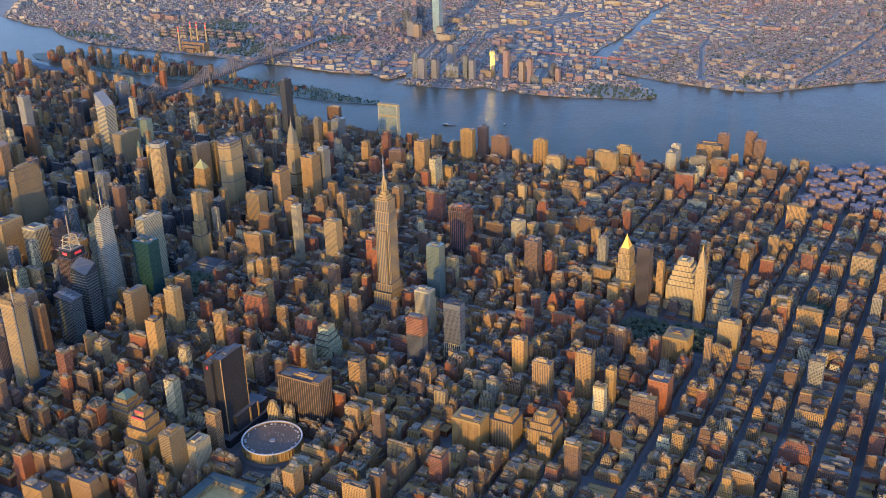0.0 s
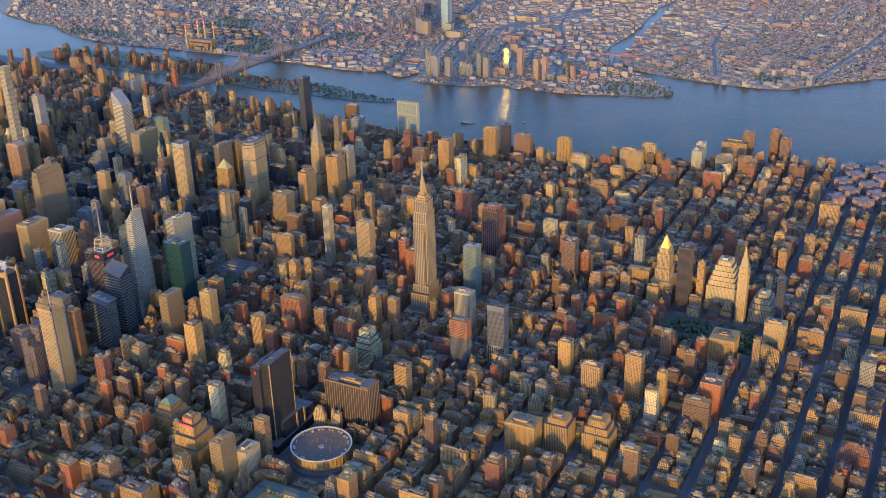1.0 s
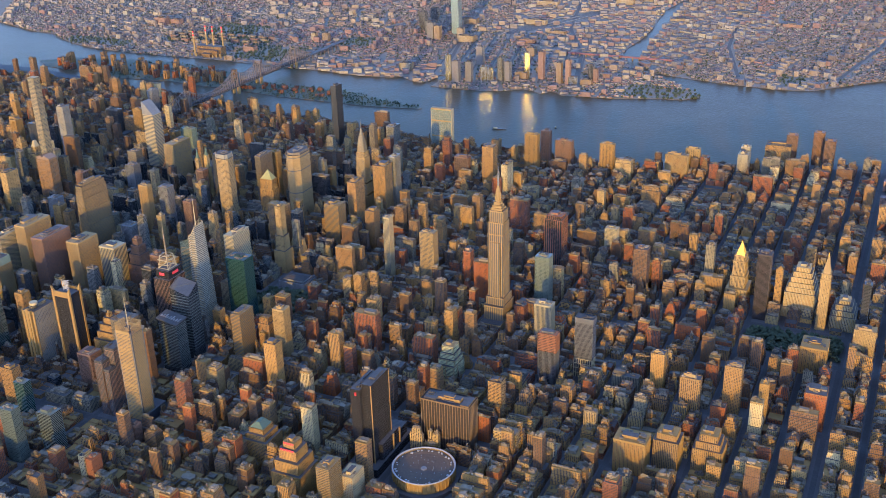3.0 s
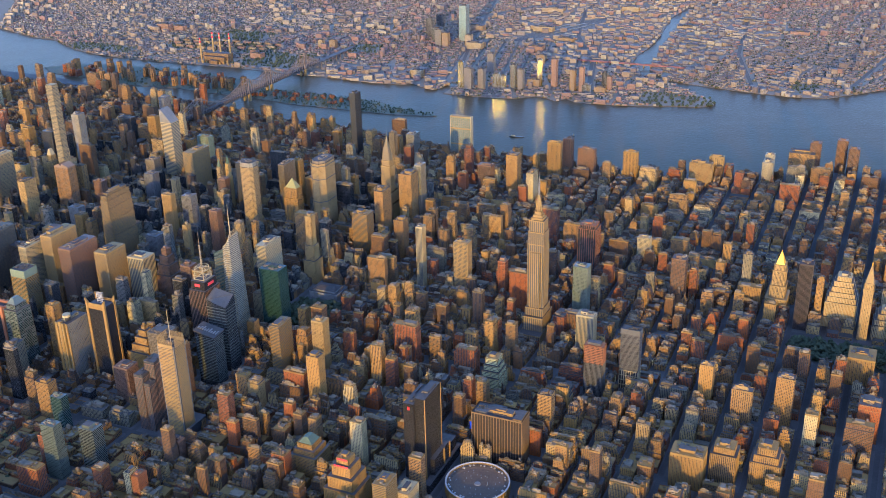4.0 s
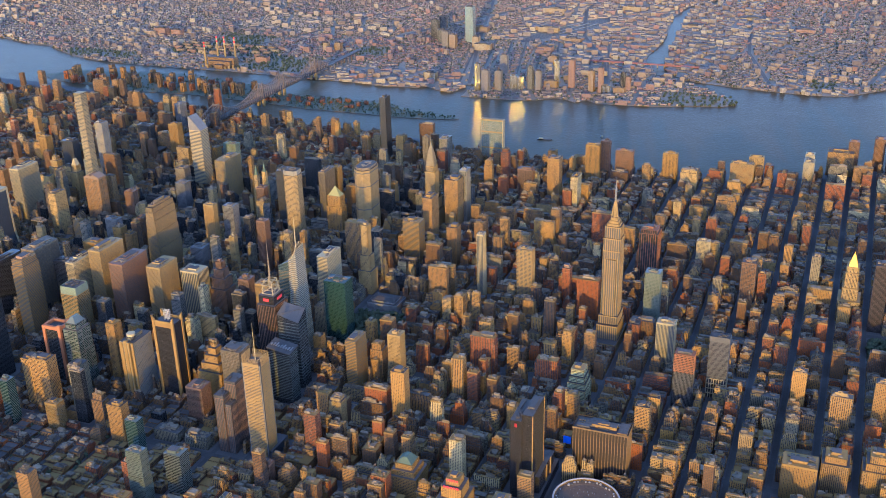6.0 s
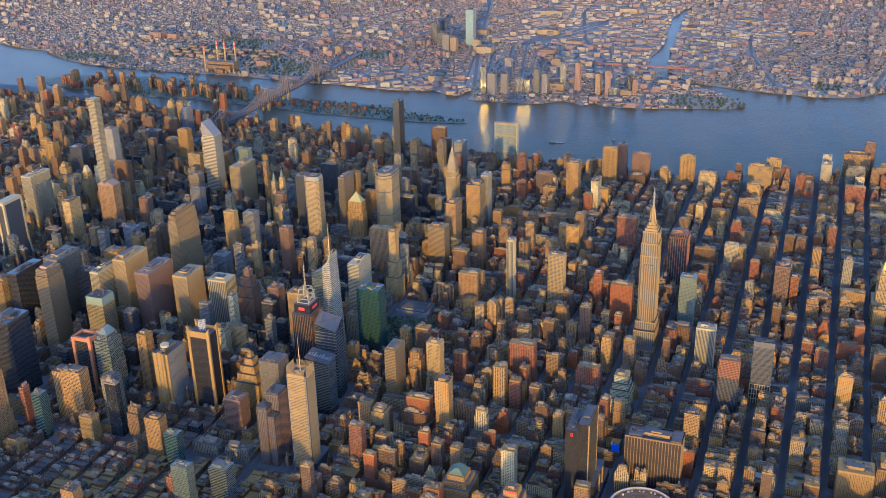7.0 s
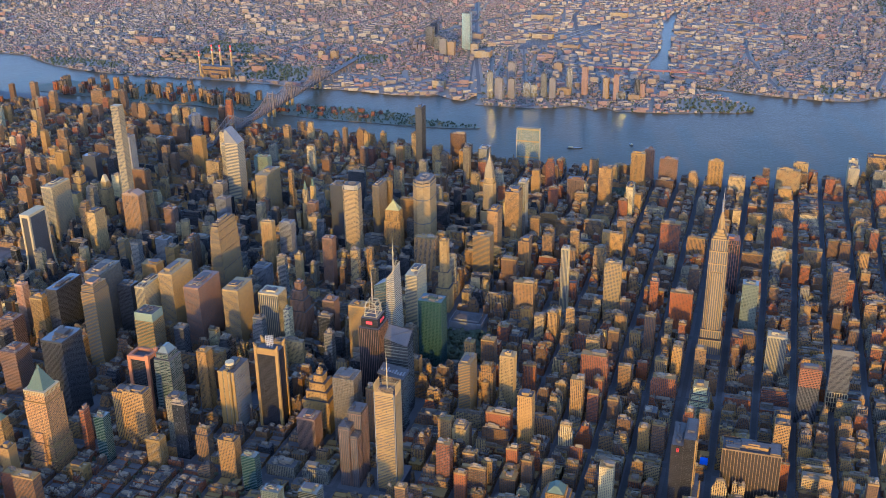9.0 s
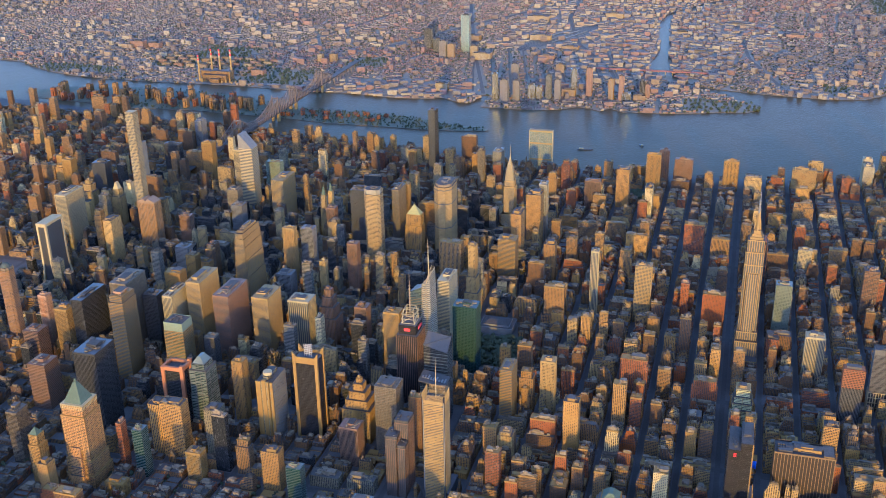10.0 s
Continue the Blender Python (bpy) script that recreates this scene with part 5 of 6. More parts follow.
def tilted_roof_block():
    """The glass office block under one pale roof plate that tilts and overhangs."""
    top = thing("office_tower", -640, -538, None, (), "dark glass office block under a grey tilted roof plate", "tower", z=GROUND)
    reserve(-676, -604, -568, -506)
    b, g, r = Shape(), Shape(), Shape()
    b.loft([[(*q, 0) for q in rect(-27, 27, -18, 18)], [(-27, -18, 140), (27, -18, 130.5), (27, 18, 134), (-27, 18, 144)]], 0)
    part("wall", b, F["dark glass"], top)
    face_bands(g, -27, 27, -18, 18, 10, 128, 4.2, 1.0, 0.3)
    tagged(part("spandrel_relief", g, GREEN_GREY, top), kind="stuff")
    lo = [(-30, -21, 141), (30, -21, 131), (30, 21, 135), (-30, 21, 145)]
    r.loft([lo, [(x, y, z + 3) for x, y, z in lo]], 0, 0)
    part("roof_plate", r, PLAZA, top, "grey tilted roof plate")
    for k in range(9):
        q = Shape()
        x, z = -26 + k * 6, 143 - k * 1.05
        q.solid(x, x + 3.5, -8, -1 + (k % 3) * 4, z, z + 3.5)
        part("roof_plant", q, GREY, top)


def terraced_office():
    """The cream and green banded office block that steps back like stairs."""
    setback_tower("cream and green banded office block stepping back", 0, -318, [(22, 30, 44), (21, 24, 58), (18, 20, 72), (15, 16, 90)], F["yellow band"], STONE, gap=22)


ORANGE = plain("orange_granite", (0.320, 0.120, 0.048), (0.240, 0.096, 0.040), size=10)
# hotel concrete, made dark because its walls stand in shade
SHADED_CONCRETE = facade("shaded_concrete", (0.062, 0.054, 0.048), (0.052, 0.046, 0.042), w=3.0, fw=0.45, fh=0.5, vary=0.3)
F["yellow band"] = facade("yellow_band", (0.36, 0.32, 0.15), (0.33, 0.30, 0.14), w=9.0, fw=0.97, fh=0.42, vary=0.0)
bay_hotel()
winged_slab()
framed_block()
mint_crowned()
shaft_hotel()
screened_slab()
sun_topped_slab()
tilted_roof_block()
terraced_office()
tower("apartment_tower", "dark green glass apartment tower with balcony edges", -1172, -842, 22, 24, 112, "bands", F["green glass"], GREEN_GREY, tall=0.8, category="tower")
tower("apartment_tower", "tan brick apartment tower with upright bays", -1180, -918, 40, 24, 34, "piers", F["tan brick"], TAN, category="tower")
tower("apartment_tower", "grey-green glass apartment slab with level bands", -697, -994, 36, 24, 130, "grid", F["green bands"], GREEN_GREY, tiers=((70, 0, 0), (130, 1, 1)), category="tower")
tower("apartment_tower", "orange brick apartment block beside a green slab", -738, -988, 14, 20, 96, "punched", F["red brick"], ORANGE, category="tower")
tower("office_tower", "dark grey-green glass office tower with level bands", -648, -940, 37, 30, 100, "bands", F["dark glass"], GREEN_GREY, tall=1.2, category="tower")
tower("apartment_tower", "cream panelled apartment block with a flat roof", -508, -1000, 15, 26, 72, "punched", F["white brick"], STONE, category="tower")
tower("apartment_tower", "red panelled apartment block with a flat roof", -489, -998, 16, 26, 68, "grid", F["red brick"], RUSSET, category="tower")
tower("apartment_tower", "slim dark brown apartment tower with pale corner piers", -492, -864, 26, 20, 66, "piers", F["dark glass"], BROWN, category="tower")
tower("apartment_tower", "dark green glass apartment tower with a flat roof", -824, -846, 30, 22, 84, "bands", F["green glass"], GREEN_GREY, tall=0.7, category="tower")
hoarding = thing("billboard", 27, -512, None, (), "bright blue billboard on a tan corner building", "billboard", z=GROUND)
panel, stand = Shape(), Shape()
panel.solid(-8, 8, -1, 0, 12, 30)
stand.solid(-9, 9, 0, 18, 0, 34)
part("panel", panel, BLUE_SIGN, hoarding, "bright blue panel")
part("wall", stand, F["buff brick"], hoarding)
reserve(16, 38, -516, -492)
setback_tower("slim hotel tower with dark top sign", -1079, -580, [(13, 13, 150)], F["tan brick"], TAN)
setback_tower("glass office tower with stepped glazed top", -1136, -640, [(21, 24, 100), (20, 23, 158), (15, 18, 172)], F["green bands"], SLATE, gap=14, cap=(GREEN_GREY, 14))
tower("office_tower", "red and tan banded office tower with a stepped top", -1415, -497, 37, 57, 222, "bands", PANE, TAN, tiers=((205, 0, 0), (214, 2, 3)), pent=0.6, pent_h=10, pent_mat=PINK, category="tower")
setback_tower("tall dark glass residential slab", -1126, 1096, [(12, 22, 262)], PANE, DARK, gap=2.5)
setback_tower("twin-wedge glass hotel slab", -880, 1085, [(16, 26, 130)], F["blue glass"], STEEL, gap=3)
setback_tower("slim balconied apartment tower", -925, 1010, [(11, 12, 150)], F["grey concrete"], PLANT_BOX, gap=3)
setback_tower("brick tower turned to the avenue with upright bays", 18, 384, [(26, 26, 150), (22, 22, 160)], F["dark glass"], RUSSET, gap=6.5)
setback_tower("brown brick riverside apartment tower", 525, 1500, [(18, 16, 122)], F["brown brick"], BROWN, gap=4, name="apartment_tower")
setback_tower("brown brick riverside apartment tower", 611, 1560, [(18, 16, 122)], F["brown brick"], BROWN, gap=4, name="apartment_tower")
setback_tower("brown brick riverside apartment tower", 655, 1505, [(18, 16, 112)], F["brown brick"], BROWN, gap=4, name="apartment_tower")




def post_office():
    """The broad old post office with a green copper roof round its courts."""
    ob = thing("post_office", 140, -945, None, (), "broad stone post office with green copper roofs round a light court", "building", z=GROUND)
    reserve(70, 210, -1040, -850)
    b, r = Shape(), Shape()
    for x0, x1, y0, y1 in ((-66, 66, 66, 90), (-66, 66, -90, -66), (-66, -42, -66, 66), (42, 66, -66, 66)):
        b.box(x0, x1, y0, y1, 0, 26, 0, 0)
        r.loft([[(*p, 26) for p in rect(x0, x1, y0, y1)], [(*p, 31) for p in rect(x0 + 6, x1 - 6, y0 + 6, y1 - 6)]], 0, 0)
    b.box(-42, 42, -66, 66, 0, 14, 0, 0)
    part("wall", b, F["limestone"], ob)
    part("copper_roof", r, OLD_COPPER, ob, "dull green copper roof")


post_office()


# ---- rows of houses on the street grid ----
BROADWAY = [(1100, 150), (844, 66), (-40, -245), (-925, -519), (-2050, -793)]
PARKS = [(605, 844, 84, 206), (-690, -522, -230, -62), (1000, 1080, 360, 470), (-420, -340, 1010, 1110)]


def near_broadway(x, y, r=17):
    for (xa, ya), (xb, yb) in zip(BROADWAY, BROADWAY[1:]):
        if min(xa, xb) <= x <= max(xa, xb):
            yy = ya + (yb - ya) * (x - xa) / (xb - xa)
            return abs(y - yy) < r
    return False


def clear(x0, x1, y0, y1):
    for a, b, c, d in TAKEN:
        if x0 < b and x1 > a and y0 < d and y1 > c:
            return False
    for a, b, c, d in PARKS:
        if x0 < b and x1 > a and y0 < d and y1 > c:
            return False
    return True


def district(x, y):
    """Typical height, spread, chance and height of a tower, and the mix of walls, by the part of the city."""
    n = 33.5 - x / STREET
    brick = ["tan brick"] * 5 + ["buff brick"] * 4 + ["limestone"] * 2 + ["red brick"] * 3 + ["brown brick"] * 6 + ["white brick"] * (rng.random() < 0.5) + ["grey concrete"]
    office = ["limestone"] * 3 + ["buff brick"] * 2 + ["tan brick"] * 2 + ["grey concrete"] * 2 + ["white brick"] + ["dark glass"] * 5 + ["blue glass"] * 2 + ["brown brick"] * 3
    home = ["red brick"] * 3 + ["tan brick"] * 6 + ["brown brick"] * 5 + ["buff brick"] * 4 + ["white brick"] + ["limestone"] * 2 + ["grey concrete"]
    if y < -1075 and -1700 < x < -420:  # unseen west side towards the sun: houses raised here to shade the city
        return (29, 0.5, 0.06, 118, home)
    # also out of view, with added height that casts shade eastwards
    if y < -1075 and -420 <= x < 450:
        return (28, 0.5, 0.05, 100, home)
    if n > 60:
        return (23, 0.4, 0.09, 85, home)
    if n > 41 and -800 < y < 780:
        edge = 0.5 if y < -560 else 1.0
        return (30 * edge, 0.6, 0.06 * edge, 112, office)
    # reddish tenements; more brown in the mix for the shade that lies here
    if n > 41 and y <= -800:
        return (13, 0.35, 0.03, 80, ["red brick"] * 6 + ["brown brick"] * 12 + ["tan brick"] * 4)
    if n > 41:
        return (23, 0.45, 0.07, 95, home)
    if -330 < x < 60 and -1070 < y < -770:
        return (38, 0.5, 0.08, 75, brick)
    if 170 < x < 430 and -830 < y < -540:
        return (40, 0.45, 0.05, 70, brick)
    if n > 34 and y < 0:
        return ((31 if y > -800 else 27 if y > -1070 else 16), 0.6, 0.055 if y > -1070 else 0.02, 90, brick)
    if n > 34 and y < 560:
        return (27, 0.5, 0.06, 95, brick)
    if y < -800:
        return (24, 0.45, 0.05, 65, home)
    if y < 250:
        return (26 if n > 26 else 22, 0.6, 0.045, 78, brick)
    if y < 560:
        return (28, 0.5, 0.07, 78, brick)
    return (22, 0.42, 0.09, 65, home)


def tank(sh, x, y, z, r=2.2):
    """A wooden water tank with a cone roof on four legs."""
    for sx in (-1, 1):
        for sy in (-1, 1):
            sh.solid(x + sx * r * 0.6 - 0.2, x + sx * r * 0.6 + 0.2, y + sy * r * 0.6 - 0.2, y + sy * r * 0.6 + 0.2, z, z + 3.0)
    sh.tube(x, y, z + 3.0, z + 7.4, r, r * 0.95, 8)
    sh.tube(x, y, z + 7.4, z + 9.0, r * 1.08, 0.1, 8, cap=False)


def house_shapes(rng, w, d, h, kind):
    """Walls, roof sheets, bulkheads and tanks of one house, centred on its plan."""
    walls, roof, extra, tanks, cornice = Shape(), Shape(), Shape(), Shape(), Shape()
    rings = []
    steps = [(1.0, 0.0, 0.0)]
    if kind == "loft_building":
        n = rng.choice((1, 2, 3, 4, 5, 6)) if h > 32 else rng.choice((1, 1, 2, 2, 3))
        f0 = rng.uniform(0.45, 0.8) if n > 1 else 1.0
        ix = iy = 0.0
        steps = []
        for i in range(n):
            steps.append((f0 + (1 - f0) * i / max(1, n - 1), ix, iy))
            ix += rng.uniform(0.8, 2.8)
            iy += rng.uniform(0.8, 3.2)
    elif kind == "office_tower":
        f0 = rng.uniform(0.12, 0.35)
        steps = [(f0, 0.0, 0.0), (1.0, w * rng.uniform(0.04, 0.16), d * rng.uniform(0.04, 0.16))]
        if rng.random() < 0.45:
            steps.insert(1, (rng.uniform(0.55, 0.85), steps[1][1] * 0.6, steps[1][2] * 0.6))
    elif kind == "apartment_building" and rng.random() < 0.5:
        steps = [(rng.uniform(0.8, 0.93), 0.0, 0.0), (1.0, rng.uniform(1.5, 3), rng.uniform(1.5, 3))]
    z0 = 0.0
    lean = [rng.choice((0.25, 0.6, 1.0, 1.4)) for _ in range(4)]
    for f, ix, iy in steps:
        ix, iy = min(ix, w * 0.26), min(iy, d * 0.26)
        x0, x1, y0, y1, z1 = -w / 2 + ix * lean[0], w / 2 - ix * lean[1], -d / 2 + iy * lean[2], d / 2 - iy * lean[3], h * f
        rings.append((x0, x1, y0, y1, z1))
    stepped(walls, roof, rings, 0.9, 0.5)
    if kind != "office_tower":
        cornice.box(x0 - 0.5, x1 + 0.5, y0 - 0.5, y1 + 0.5, z1 - 1.5, z1 - 0.7, 0, 0)
    else:
        cornice.box(x0 - 0.3, x1 + 0.3, y0 - 0.3, y1 + 0.3, z1 - 4.0, z1 - 0.5, 0, 0)
    bw, bd = (x1 - x0), (y1 - y0)
    if h > 12:
        a, b = rng.uniform(0.14, 0.3) * bw, rng.uniform(0.14, 0.34) * bd
        px, py = rng.uniform(x0 + 1 + a, x1 - a - 1), rng.uniform(y0 + 1 + b, y1 - b - 1)
        up = rng.uniform(2.8, 7.0)
        lid = Shape()
        upper = [(px - a * 0.55, px + a * 0.4, py - b * 0.6, py + b * 0.3, h + up + rng.uniform(1.5, 4.0))] if rng.random() < 0.35 else []
        stepped(extra, lid, [(px - a, px + a, py - b, py + b, h + up)] + upper, 0.3, 0.2)
        extra.add(lid)
        for _ in range(rng.choice((3, 4, 5, 6, 8))):
            a, b = rng.uniform(0.03, 0.11) * bw, rng.uniform(0.03, 0.11) * bd
            px, py = rng.uniform(x0 + 1 + a, x1 - a - 1), rng.uniform(y0 + 1 + b, y1 - b - 1)
            extra.solid(px - a, px + a, py - b, py + b, h - 0.8, h + rng.uniform(0.6, 4.2))
        for _ in range(rng.choice((0, 1, 2))):  # chimneys and stair heads on the ledges of the walls
            px, py = rng.choice((x0 + 0.9, x1 - 0.9)), rng.uniform(y0 + 1, y1 - 1)
            extra.solid(px - 0.6, px + 0.6, py - 0.9, py + 0.9, h - 0.8, h + rng.uniform(1.5, 5.0))
    if kind in ("loft_building", "apartment_building") and rng.random() < 0.75 and min(bw, bd) > 8:
        tank(tanks, rng.uniform(x0 + 3, x1 - 3), rng.uniform(y0 + 3, y1 - 3), h - 0.9)
    return walls, roof, extra, tanks, cornice


HOUSES = []
rng = random.Random(11)


def lot(x0, x1, y0, y1, again=2):
    w, d = x1 - x0, y1 - y0
    cx, cy = (x0 + x1) / 2, (y0 + y1) / 2
    if w < 5 or d < 5 or near_broadway(cx, cy) or y1 > shore_y(cx) - 45:
        return
    if not clear(x0, x1, y0, y1):
        if again and max(w, d) > 11:  # try what is left beside the taken ground
            for a, b in ((x0, cx), (cx, x1)) if w > d else ((x0, x1),):
                for e, f in ((y0, cy), (cy, y1)) if d >= w else ((y0, y1),):
                    lot(a, b, e, f, again - 1)
        return
    mean, spread, chance, tall, mixw = district(cx, cy)
    h = min(mean * math.exp(rng.gauss(0, spread)), mean * 2.8)
    wall = rng.choice(mixw)
    if min(w, d) > 17 and rng.random() < chance * 2.0:
        h = tall * rng.uniform(0.7, 1.35)
        kind = "office_tower" if "glass" in wall or rng.random() < 0.5 else "apartment_building"
    else:
        if "glass" in wall and h < 40:
            wall = "tan brick"
        h = min(h, 8 + 6.0 * min(w, d))
        kind = "row_house" if h < 15 else "walk_up_building" if h < 26 else "loft_building" if h < 70 else "office_tower"
    if -900 < cx < -560 and -860 < cy < -700 and h > 30:  # low lots beside the bus terminal
        kind, h = "loft_building", 24 + 10 * (h % 1.0)
    # pale walls become dark glass and brown brick, partly to paint in shade
    elif cx < -560 and -1080 < cy < -420 and wall in ("white brick", "limestone", "blue glass", "grey concrete"):
        wall = "dark glass" if kind == "office_tower" else "brown brick"
    HOUSES.append((kind, wall, cx, cy, w, d, max(7.0, h)))


for n in range(13, 92):
    for ya, yb in zip(AVENUES, AVENUES[1:]):
        xa, xb = street_x(n + 1) + 9, street_x(n) - 9
        if n + 1 in (14, 23, 34, 42, 57):
            xa += 5
        if n in (14, 23, 34, 42, 57):
            xb -= 5
        y0, y1 = ya + 13, yb - 13
        mx, my = (xa + xb) / 2, (ya + yb) / 2
        if y0 > shore_y(mx) - 60 or mx < -1700 - (my + 982) * 0.78 or (n > 58 and my < 40):
            continue
        if 844 < mx < 1090 and y0 > 1120 or mx > 1085 and y0 > 1120:
            continue
        y = y0
        first = True
        while y < y1 - 5:
            big = first or y > y1 - 45
            step = rng.uniform(15, 30) if big or rng.random() < 0.25 else rng.uniform(7.0, 17)
            if district(mx, y)[0] > 32:
                step *= 1.15
            e = min(y + step, y1)
            if y1 - e < 7:
                e = y1
            if (big and rng.random() < 0.45) or rng.random() < 0.07:
                lot(xa, xb, y, e - 0.3)
            else:
                cut = (xa + xb) / 2 + rng.uniform(-3, 3)
                gap = rng.choice((0, 3, 6, 9)) if not big else 0.3
                lot(xa, cut - gap / 2, y, e - 0.3)
                lot(cut + gap / 2, xb, y, e - 0.3)
            y = e
            first = False

WORDS = {
    "row_house": "low {} row house with a flat tar roof",
    "walk_up_building": "{} walk-up building with flat parapet roof",
    "loft_building": "stepped {} loft building with roof tanks",
    "office_tower": "{} office tower with stepped base",
    "apartment_building": "{} apartment building with roof bulkhead",
}
CATEGORY = {"row_house": "house", "walk_up_building": "building", "loft_building": "building", "office_tower": "tower", "apartment_building": "building"}
HOUSES.sort(key=lambda q: (q[2] - 640) ** 2 + (q[3] + 2290) ** 2)
count = {}
mass = {}
for kind, wall, cx, cy, w, d, h in HOUSES:
    shapes = house_shapes(rng, w, d, h, kind)
    count[kind] = count.get(kind, 0) + 1
    seen = cy > (-1050 if cx < -292 else -1098 + (cx + 292) * 0.483) and cx > -1440 - (cy + 982) * 0.765
    if seen and mass.setdefault(("made", kind), 0) < 295:
        mass[("made", kind)] += 1
        walls, roof, extra, tanks, cornice = shapes
        ob = thing(kind, cx, cy, walls, [FAC[wall], ROOF], WORDS[kind].format(wall), CATEGORY[kind], z=GROUND)
        roof_ob = part("roof", roof, ROOF, ob)
        if cornice.v:
            part("cornice", cornice, TAN if "brick" in wall else PLANT_BOX, ob)
        if extra.v:
            tagged(part("roof_plant", extra, PLANT_BOX, roof_ob), kind="stuff")
        if tanks.v:
            part("water_tank", tanks, WOOD, roof_ob, "wooden water tank")
    else:
        row = "uptown" if cx < -1400 else "midtown" if cx < 0 else "downtown"
        big = mass.setdefault((row, wall), (Shape(), Shape(), Shape(), Shape()))
        for target, source in zip(big, (shapes[0], shapes[1], shapes[2], shapes[3])):
            target.add(source, cx, cy, 0)
for key, value in list(mass.items()):
    if key[0] == "made":
        continue
    row, wall = key
    ob = thing("city_rows", 0, 0, value[0], [FAR[wall], ROOF_FAR], "dense rows of " + wall + " city buildings", "buildings", kind="stuff", z=GROUND)
    tagged(part("roofs", value[1], ROOF_FAR, ob), kind="stuff")
    if value[2].v:
        tagged(part("bulkheads", value[2], PLANT_BOX, ob), kind="stuff")
    if value[3].v:
        tagged(part("water_tanks", value[3], WOOD, ob), kind="stuff")

# pavements: one raised slab a block
walks = Shape()
for n in range(13, 92):
    for ya, yb in zip(AVENUES, AVENUES[1:]):
        mx = street_x(n + 0.5)
        if yb < shore_y(mx) - 20:
            walks.solid(street_x(n + 1) + 5.5, street_x(n) - 5.5, ya + 9, yb - 9, GROUND - 0.5, GROUND + 0.18)
thing("pavement", 0, 0, walks, PAVING, "grey concrete pavements round the blocks", "pavement", kind="structure")
print("houses", len(HOUSES), count)


# ---- trees ----
def tree(sh, rng, x, y, z, s):
    """A tapered trunk, three limbs and a crown of uneven clumps."""
    sh.tube(x, y, z, z + 0.45 * s, 0.05 * s, 0.03 * s, 5, 1, False)
    for i in range(3):
        a = rng.uniform(0, 6.28)
        sh.beam((x, y, z + 0.35 * s), (x + 0.2 * s * math.cos(a), y + 0.2 * s * math.sin(a), z + 0.6 * s), 0.02 * s, 1)
    for i in range(6):
        a, r = rng.uniform(0, 6.28), rng.uniform(0.05, 0.3) * s
        clump(sh, rng, x + r * math.cos(a), y + r * math.sin(a), z + rng.uniform(0.32, 0.8) * s, rng.uniform(0.2, 0.34) * s)


def clump(sh, rng, x, y, z, r):
    n = len(sh.v)
    ring = [(math.cos(1.2566 * i + r), math.sin(1.2566 * i + r)) for i in range(5)]
    sh.v.append((x, y, z + r * rng.uniform(0.7, 1.1)))
    for c, s in ring:
        q = r * rng.uniform(0.7, 1.25)
        sh.v.append((x + c * q, y + s * q, z + r * rng.uniform(-0.1, 0.4)))
    for c, s in ring:
        q = r * rng.uniform(0.5, 0.9)
        sh.v.append((x + c * q, y + s * q, z - r * rng.uniform(0.4, 0.9)))
    for i in range(5):
        j = (i + 1) % 5
        sh.f += [(n, n + 1 + i, n + 1 + j), (n + 1 + i, n + 6 + i, n + 6 + j, n + 1 + j)]
        sh.m += [0, 0]


def grove(label, spots, lo, hi, seed):
    rg, sh = random.Random(seed), Shape()
    for x, y in spots:
        tree(sh, rg, x, y, GROUND, rg.uniform(lo, hi))
    thing("trees", 0, 0, sh, [LEAF, BARK], label, "trees", kind="stuff")


rg = random.Random(21)
for x0, x1, y0, y1 in PARKS:
    lawn = Shape()
    lawn.solid(x0 + 6, x1 - 6, y0 + 6, y1 - 6, GROUND, GROUND + 0.4)
    thing("lawn", 0, 0, lawn, GRASS, "shaded park lawn under trees", "lawn", kind="structure")
    grove("leafy green park trees", [(rg.uniform(x0 + 8, x1 - 8), rg.uniform(y0 + 8, y1 - 8)) for _ in range(int((x1 - x0) * (y1 - y0) / 130))], 12, 20, 5)
spots = []
while len(spots) < 800:
    x, y = rg.uniform(-2900, -1090), rg.uniform(1640, 2050)
    if inside(x, y, ISLE) and (x > -1900 or rg.random() < 0.35):
        spots.append((x, y))
grove("green trees on the river island", spots, 6, 11, 6)


# ---- brick housing estate by the river ----
rg = random.Random(31)


ESTATE_BRICK = facade("estate_brick", (0.25, 0.145, 0.095), (0.21, 0.125, 0.085))
ESTATE_ROOF = plain("brown_gravel_roof", (0.15, 0.095, 0.075), (0.11, 0.075, 0.06))


def estate_block(x, y, turn):
    """A plus-shaped red brick apartment block."""
    ob = thing("housing_block", x, y, None, (), "red brick cross-shaped housing block with flat roof", "building", "riverside housing estate", z=GROUND)
    b, r = Shape(), Shape()
    w, d, t = (34, 29, 12) if turn else (29, 34, 12)
    edge = [(-w, -t), (-t, -t), (-t, -d), (t, -d), (t, -t), (w, -t), (w, t), (t, t), (t, d), (-t, d), (-t, t), (-w, t)]
    b.tower(edge, 0, 38)
    r.quad([(*p, 38) for p in edge])
    part("wall", b, ESTATE_BRICK, ob)
    roof_ob, house = part("roof", r, ESTATE_ROOF, ob), Shape()
    house.solid(-4, 4, -4, 4, 37.5, 43)
    part("roof_house", house, ESTATE_ROOF, roof_ob)
    return ob


